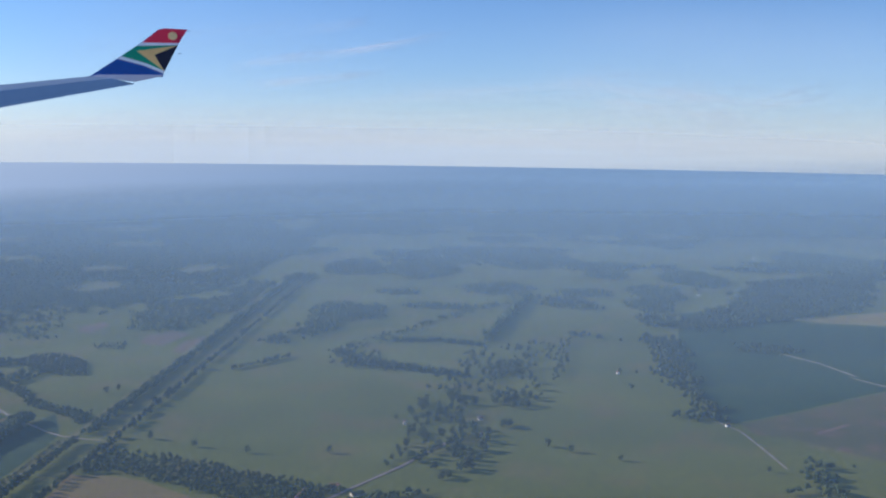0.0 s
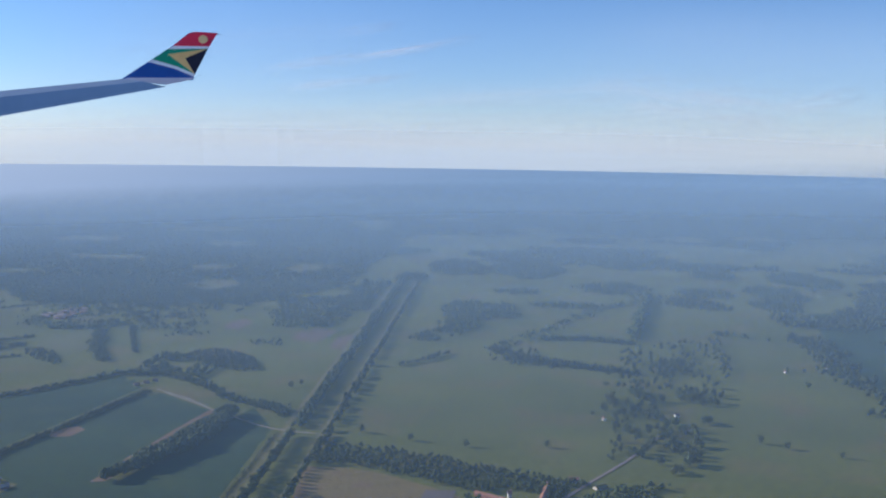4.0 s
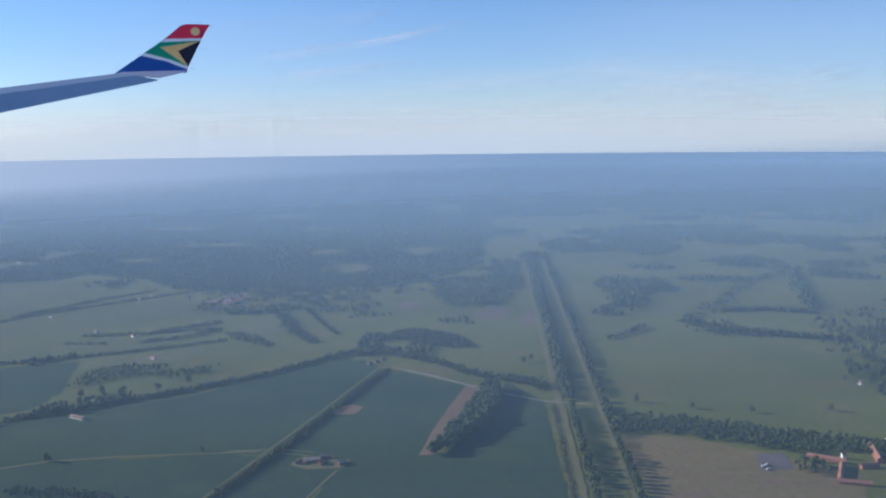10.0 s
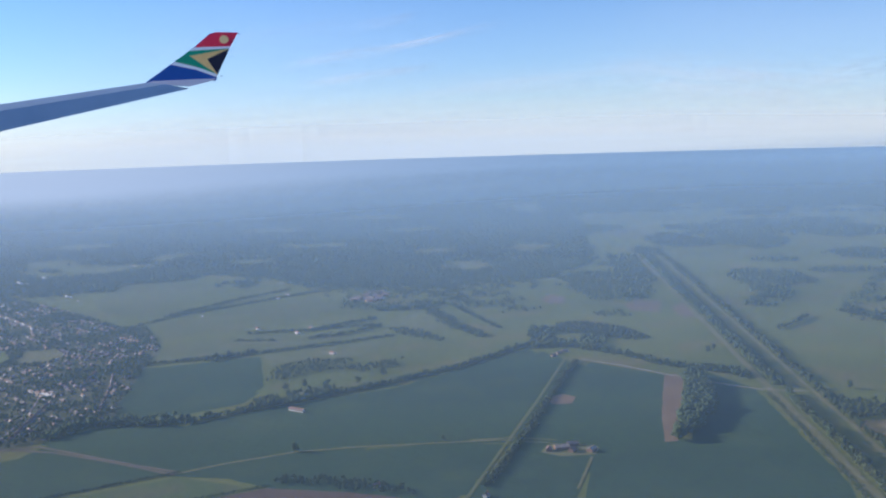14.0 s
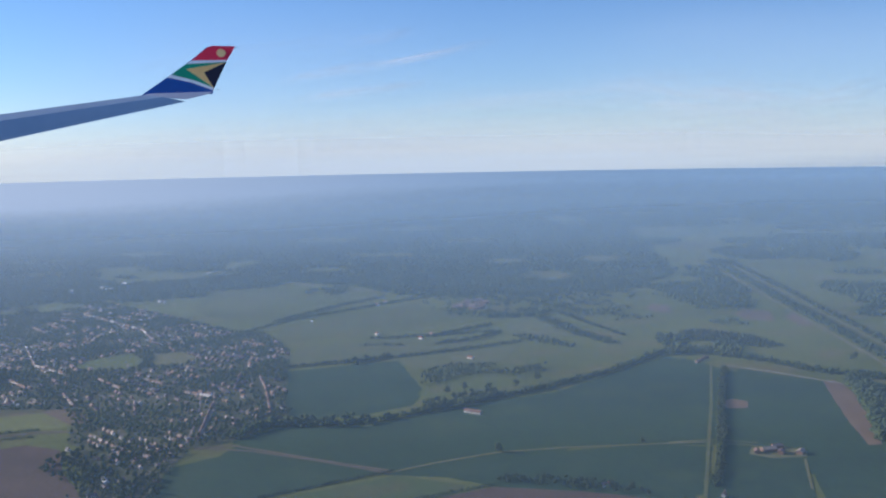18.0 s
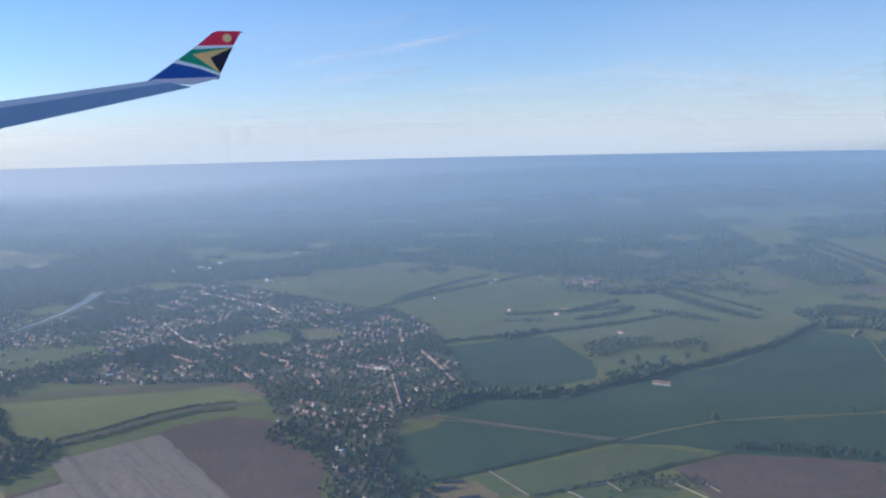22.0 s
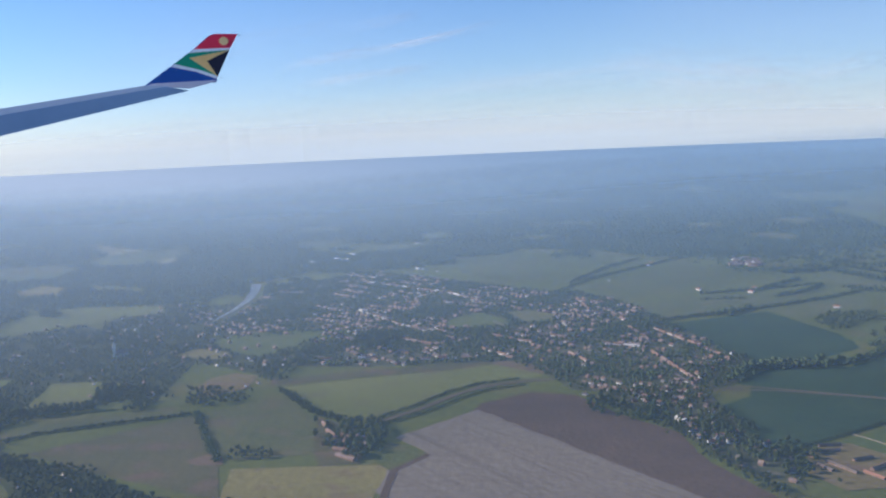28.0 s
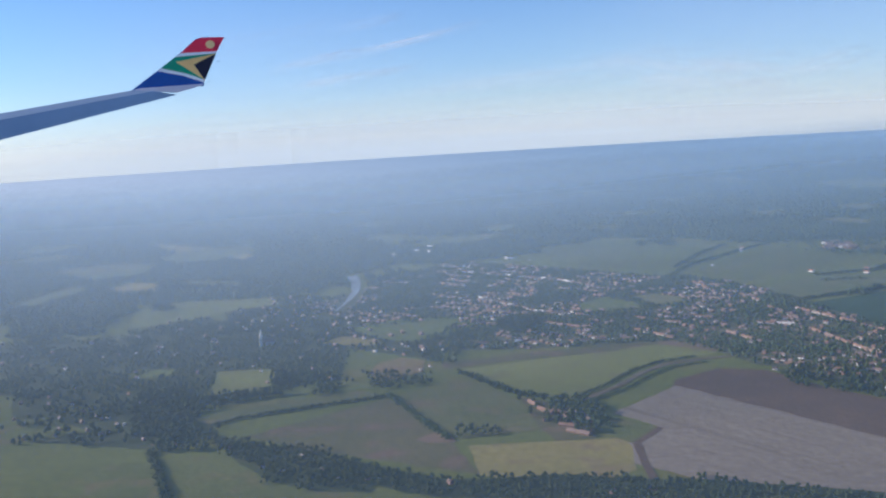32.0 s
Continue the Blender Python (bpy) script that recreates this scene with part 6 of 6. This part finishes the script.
def grid_mesh(rows):
    bm = bmesh.new()
    vs = [[bm.verts.new(p) for p in row] for row in rows]
    for p, q in zip(vs, vs[1:]):
        for i in range(len(p) - 1):
            bm.faces.new((p[i], p[i + 1], q[i + 1], q[i]))
    return bm


def place_of(n, l):
    sep = n.new("ShaderNodeSeparateXYZ")
    l.new(n.new("ShaderNodeNewGeometry").outputs["Position"], sep.inputs[0])
    return sep.outputs


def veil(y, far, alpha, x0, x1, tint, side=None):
    """A tinted sheet standing in for haze at y: none at its foot, full where the land behind it ends, and gone below
    the camera's skyline, which sinks westwards along its path.
    """
    m, n, l, dense, _ = haze_sheet(alpha, tint)
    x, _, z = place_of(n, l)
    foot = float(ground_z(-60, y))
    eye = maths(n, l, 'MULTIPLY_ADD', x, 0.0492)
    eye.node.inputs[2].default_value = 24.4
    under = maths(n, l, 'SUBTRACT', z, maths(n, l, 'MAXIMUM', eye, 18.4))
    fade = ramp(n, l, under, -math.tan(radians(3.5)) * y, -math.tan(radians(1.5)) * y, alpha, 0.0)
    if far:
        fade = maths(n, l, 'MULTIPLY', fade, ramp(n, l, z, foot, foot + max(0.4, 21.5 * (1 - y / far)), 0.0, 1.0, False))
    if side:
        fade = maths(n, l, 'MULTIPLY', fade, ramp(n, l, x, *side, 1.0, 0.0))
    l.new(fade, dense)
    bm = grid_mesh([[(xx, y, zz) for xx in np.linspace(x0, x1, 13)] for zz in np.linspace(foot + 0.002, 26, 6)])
    tagged(part("haze", bm, m, None), "tinted sheet imitating thin morning haze over the land", "haze", "haze", "stuff")


def far_haze():
    """Stand-in for the haze over the distant land: a tinted sheet just above the ground, denser with the distance, with
    glare painted in as a paler tint towards the sun.
    """
    m, n, l, dense, _ = haze_sheet(0.5, LAYER_TINT, False)
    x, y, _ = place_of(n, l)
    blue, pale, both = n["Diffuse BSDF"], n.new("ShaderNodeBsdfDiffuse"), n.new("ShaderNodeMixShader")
    # The paler tint paints sun glare into the western part of the sheet.
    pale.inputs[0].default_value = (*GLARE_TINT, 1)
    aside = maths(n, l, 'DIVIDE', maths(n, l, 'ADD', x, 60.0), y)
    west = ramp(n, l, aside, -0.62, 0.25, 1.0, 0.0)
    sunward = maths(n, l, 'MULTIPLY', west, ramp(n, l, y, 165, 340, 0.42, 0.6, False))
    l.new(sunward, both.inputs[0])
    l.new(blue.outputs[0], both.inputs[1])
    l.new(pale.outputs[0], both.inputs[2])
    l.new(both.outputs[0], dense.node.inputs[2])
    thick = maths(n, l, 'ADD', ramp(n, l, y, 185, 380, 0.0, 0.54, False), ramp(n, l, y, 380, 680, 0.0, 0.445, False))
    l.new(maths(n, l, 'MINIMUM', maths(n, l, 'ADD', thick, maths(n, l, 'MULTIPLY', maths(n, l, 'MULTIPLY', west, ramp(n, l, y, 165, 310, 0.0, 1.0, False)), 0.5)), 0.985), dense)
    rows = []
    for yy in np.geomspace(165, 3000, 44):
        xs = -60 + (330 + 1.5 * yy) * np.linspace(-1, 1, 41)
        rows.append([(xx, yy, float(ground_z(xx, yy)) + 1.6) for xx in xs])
    tagged(part("haze", grid_mesh(rows), m, None), "bluish sheet imitating haze over the distant land, sun glare painted in", "haze", "haze", "stuff")


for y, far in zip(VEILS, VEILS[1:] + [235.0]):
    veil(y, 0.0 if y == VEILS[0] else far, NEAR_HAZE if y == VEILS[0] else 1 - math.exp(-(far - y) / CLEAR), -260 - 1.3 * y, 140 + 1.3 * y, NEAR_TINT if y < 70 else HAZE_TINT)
# Extra western sheets imitate the sun-side glare with a paler tint.
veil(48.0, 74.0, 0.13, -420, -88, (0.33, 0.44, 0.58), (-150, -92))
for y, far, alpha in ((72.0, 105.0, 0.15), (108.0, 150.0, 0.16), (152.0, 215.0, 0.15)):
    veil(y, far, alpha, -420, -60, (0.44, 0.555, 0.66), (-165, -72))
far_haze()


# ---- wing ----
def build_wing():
    """The wing with its painted winglet, oversized and far off to fit the camera's view. Units run across, into and up
    that view from the tip.
    """
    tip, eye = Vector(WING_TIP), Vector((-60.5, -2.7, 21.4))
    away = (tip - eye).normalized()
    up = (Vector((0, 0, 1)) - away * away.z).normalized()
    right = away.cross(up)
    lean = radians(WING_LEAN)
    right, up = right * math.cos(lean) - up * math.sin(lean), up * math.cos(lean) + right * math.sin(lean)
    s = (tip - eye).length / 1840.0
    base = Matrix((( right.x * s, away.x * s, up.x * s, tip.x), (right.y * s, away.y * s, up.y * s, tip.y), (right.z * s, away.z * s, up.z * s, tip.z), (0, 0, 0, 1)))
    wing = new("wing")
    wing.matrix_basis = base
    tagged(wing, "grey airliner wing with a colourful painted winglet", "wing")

    def at(u, v):
        return ((u - 1088) / 2.648, (95 - v) / 2.648)

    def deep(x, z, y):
        """A point of the wing at the depth y, scaled so that it keeps its bearing from the eye."""
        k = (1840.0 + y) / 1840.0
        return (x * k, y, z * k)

    def cant(x, z, y):
        """The winglet leans outwards and is toed in, which turns its face to the sun."""
        return deep(x, z, y + 0.6 * (z + 84) - 0.42 * (x + 80))

    def slab(pts, y0, y1, soft=0.0, flat=False):
        bm = bmesh.new()
        a = [bm.verts.new(cant(*(p if flat else at(*p)), y0)) for p in pts]
        b = [bm.verts.new(cant(*(p if flat else at(*p)), y1)) for p in pts]
        bm.faces.new(a)
        bm.faces.new(b[::-1])
        for i in range(len(a)):
            j = (i + 1) % len(a)
            bm.faces.new((a[j], a[i], b[i], b[j]))
        bmesh.ops.recalc_face_normals(bm, faces=bm.faces[:])
        if soft:
            bmesh.ops.bevel(bm, geom=bm.edges[:], offset=soft, segments=2, affect='EDGES')
        return bm

    def beam(root, end, mat, name, label=""):
        bm = bmesh.new()
        ra, rb = ([bm.verts.new(deep(*p)) for p in q] for q in (root, end))
        bm.faces.new(ra)
        bm.faces.new(rb[::-1])
        for i in range(len(ra)):
            j = (i + 1) % len(ra)
            bm.faces.new((ra[j], ra[i], rb[i], rb[j]))
        bmesh.ops.recalc_face_normals(bm, faces=bm.faces[:])
        return part(name, bm, mat, wing, label)

    beam([(-720, -172, 116.52), (-720, -187.5, 96), (-720, -205, 160)], [(-161, -88, 22), (-128, -90.3, 8), (-120, -93, 40)], METAL_LIGHT, "upper_skin", "paler upper skin of the wing")
    beam([(-720, -187.5, 96), (-720, -243, 94.78), (-720, -206, 162)], [(-128, -90.3, 8), (-87.6, -98, 2), (-118, -93.4, 42)], METAL, "wing_panel", "blue-grey metal wing surface")
    part("winglet_root", slab([(-163, -89), (-150, -85), (-41, -80), (-42.7, -82.5), (-62, -88), (-88, -94.5), (-108, -93.2), (-128, -91)], -4.5, 4, 0.4, True), METAL_LILAC, wing, "pale lilac fairing below the winglet")
    winglet = part("winglet", slab([(652, 331), (775, 243), (885, 163), (955, 103), (985, 94), (1088, 94), (1050, 160), (985, 294), (980, 318), (820, 322)], -3, 6, 0.8), BLUE, wing, "royal blue winglet with painted bands")
    part("red_panel", slab([(886, 164), (957, 104), (985, 95), (1087, 95), (1051, 158)], -3.6, -2.6), RED, winglet, "red top of the winglet")
    part("white_band", slab([(862, 181), (886, 164), (1051, 158), (1046, 168)], -3.7, -2.6), PAINT_WHITE, winglet, "white band")
    part("green_panel", slab([(794, 231), (862, 181), (1046, 168), (986, 290), (900, 262)], -3.5, -2.6), GREEN, winglet, "green panel")
    part("white_band", slab([(774, 244), (794, 231), (905, 258), (986, 288), (983, 302), (890, 268)], -3.7, -2.6), PAINT_WHITE, winglet, "white band")
    part("gold_chevron", slab([(862, 204), (1044, 169), (942, 218), (987, 290)], -4.0, -2.6), GOLD, winglet, "gold chevron")
    part("navy_panel", slab([(1046, 169), (987, 291), (942, 218)], -3.9, -2.6), NAVY, winglet, "dark navy triangle")
    ring = [(1022 + 21 * math.cos(a * math.pi / 12), 127 + 19 * math.sin(a * math.pi / 12)) for a in range(24)]
    part("gold_disc", slab(ring, -4.2, -2.6), GOLD_PALE, winglet, "pale gold disc")
    for u, v in ((1090, 100), (1050, 205), (1003, 296)):
        part("static_wick", slab([(u - 4, v - 1), (u + 18, v), (u - 4, v + 1.5)], -0.6, 0.6), NAVY, winglet)


METAL = plain("wing_metal", (0.37, 0.52, 0.74), (0.41, 0.56, 0.78), 0.02, 0.5, 0.0, 0.4)
METAL_LIGHT = plain("wing_upper_skin", (0.42, 0.53, 0.66), (0.38, 0.49, 0.62), 0.02, 0.45, 0.0, 0.4)
METAL_LILAC = plain("fairing_skin", (0.66, 0.64, 0.72), (0.60, 0.58, 0.67), 0.05, 0.5)
BLUE, RED, GREEN = plain("blue_paint", (0.02, 0.105, 0.40), (0.018, 0.09, 0.36), 0.05, 0.35), plain("red_paint", (0.94, 0.04, 0.09), (0.90, 0.036, 0.08), 0.05, 0.35), plain("green_paint", (0.02, 0.36, 0.20), (0.018, 0.33, 0.18), 0.05, 0.35)
GOLD, NAVY, PAINT_WHITE = plain("gold_paint", (0.95, 0.62, 0.24), (0.88, 0.56, 0.20), 0.05, 0.4), plain("navy_paint", (0.010, 0.014, 0.035), (0.014, 0.018, 0.04), 0.05, 0.4), plain("white_paint", (0.95, 0.95, 0.95), (0.88, 0.88, 0.9), 0.05, 0.4)
GOLD_PALE = plain("pale_gold_paint", (0.97, 0.66, 0.30), (0.92, 0.60, 0.27), 0.05, 0.4)
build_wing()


# ---- thin clouds and added sky veils ----
def cirrus(u, v, length, height, tilt, alpha, seed, tint=(0.75, 0.76, 0.80), torn=True):
    """A wisp of high cloud, or with torn off a veil added to tint the sky: a thin curved sheet far off, at u to the
    side and v up, torn by noise.
    """
    m = bpy.data.materials.new("cirrus")
    m.use_nodes = True
    n, l = m.node_tree.nodes, m.node_tree.links
    n.clear()
    out, mix, clear, body = n.new("ShaderNodeOutputMaterial"), n.new("ShaderNodeMixShader"), n.new("ShaderNodeBsdfTransparent"), n.new("ShaderNodeBsdfTranslucent")
    body.inputs[0].default_value = (*tint, 1)
    white = n.new("ShaderNodeBsdfDiffuse")
    white.inputs[0].default_value = (*tint, 1)
    both = n.new("ShaderNodeMixShader")
    both.inputs[0].default_value = 0.25
    l.new(body.outputs[0], both.inputs[1])
    l.new(white.outputs[0], both.inputs[2])
    # Shading normal fixed against the sun keeps the sheet brightly lit.
    face = n.new("ShaderNodeCombineXYZ")
    for i, c in enumerate((-SUN_TO - Vector((0, 0.3, 0.2))).normalized()):
        face.inputs[i].default_value = c
    l.new(face.outputs[0], body.inputs["Normal"])
    tc = n.new("ShaderNodeTexCoord")
    mp = n.new("ShaderNodeMapping")
    mp.inputs["Scale"].default_value = (1.2, 1.0, 2.6)
    mp.inputs["Location"].default_value = (seed, 0, seed * 1.7)
    l.new(tc.outputs["Generated"], mp.inputs[0])
    nz = noise_at(n, l, 2.0, 4, mp.outputs[0], *((0.32, 0.75) if torn else (-0.6, 0.6)))
    sep = n.new("ShaderNodeSeparateXYZ")
    l.new(tc.outputs["Generated"], sep.inputs[0])
    fac = nz
    for axis in (0, 2):
        w = n.new("ShaderNodeMath")
        w.operation = 'PINGPONG'
        w.inputs[1].default_value = 0.5
        l.new(sep.outputs[axis], w.inputs[0])
        r = n.new("ShaderNodeMapRange")
        r.interpolation_type = 'SMOOTHSTEP'
        r.inputs[2].default_value = 0.45
        l.new(w.outputs[0], r.inputs[0])
        k = n.new("ShaderNodeMath")
        k.operation = 'MULTIPLY'
        l.new(fac, k.inputs[0])
        l.new(r.outputs[0], k.inputs[1])
        fac = k.outputs[0]
    k = n.new("ShaderNodeMath")
    k.operation = 'MULTIPLY'
    k.inputs[1].default_value = alpha * (0.72 if torn else 1.0)
    l.new(fac, k.inputs[0])
    l.new(k.outputs[0], mix.inputs[0])
    l.new(clear.outputs[0], mix.inputs[1])
    l.new(both.outputs[0], mix.inputs[2])
    l.new(mix.outputs[0], out.inputs[0])
    bm = bmesh.new()
    rows = [[bm.verts.new((length * (i / 8 - 0.5), 30 * math.sin(i * 0.4), height * (j / 2 - 0.5))) for i in range(9)] for j in range(3)]
    for p, q in zip(rows, rows[1:]):
        for i in range(8):
            bm.faces.new((p[i], p[i + 1], q[i + 1], q[i]))
    ob = part("cloud", bm, m, None)
    ob.matrix_basis = pose(-60 + u, 4350, 21 + v, 0, -tilt, 0)
    tagged(ob, "thin high sheet: white cloud wisp, the broad ones added to tint the sky", "cloud", "clouds", "stuff")


cirrus(-637, 350, 561, 64, 10.8, 0.62, 0.3)
cirrus(-270, 400, 872, 64, 9.8, 0.62, 1.3)
cirrus(-490, 264, 712, 56, 5.8, 0.69, 2.1)
cirrus(-391, 495, 397, 64, 10.1, 0.31, 3.3)
cirrus(1042, 196, 1237, 280, -4.2, 0.62, 4.2)
cirrus(1568, 214, 462, 104, 10.7, 0.62, 5.2)
cirrus(-995, 425, 1393, 200, 6.5, 0.15, 6.1)
cirrus(350, 193, 2139, 240, 2.8, 0.31, 7.3)
cirrus(1257, 83, 2688, 280, 1.9, 0.38, 8.3)
cirrus(-820, 55, 3179, 240, 1.3, 0.31, 9.1)
# Broad untorn veils, added only to tint the sky and even its brightness.
cirrus(-900, 300, 3000, 1100, 0.0, 0.22, 12.1, (0.47, 0.60, 0.82), False)
cirrus(1450, 330, 3600, 900, 0.0, 0.24, 11.3, (0.62, 0.76, 0.92), False)
cirrus(-300, -95, 11000, 560, 0.0, 0.6, 2.7, (0.58, 0.76, 0.95), False)
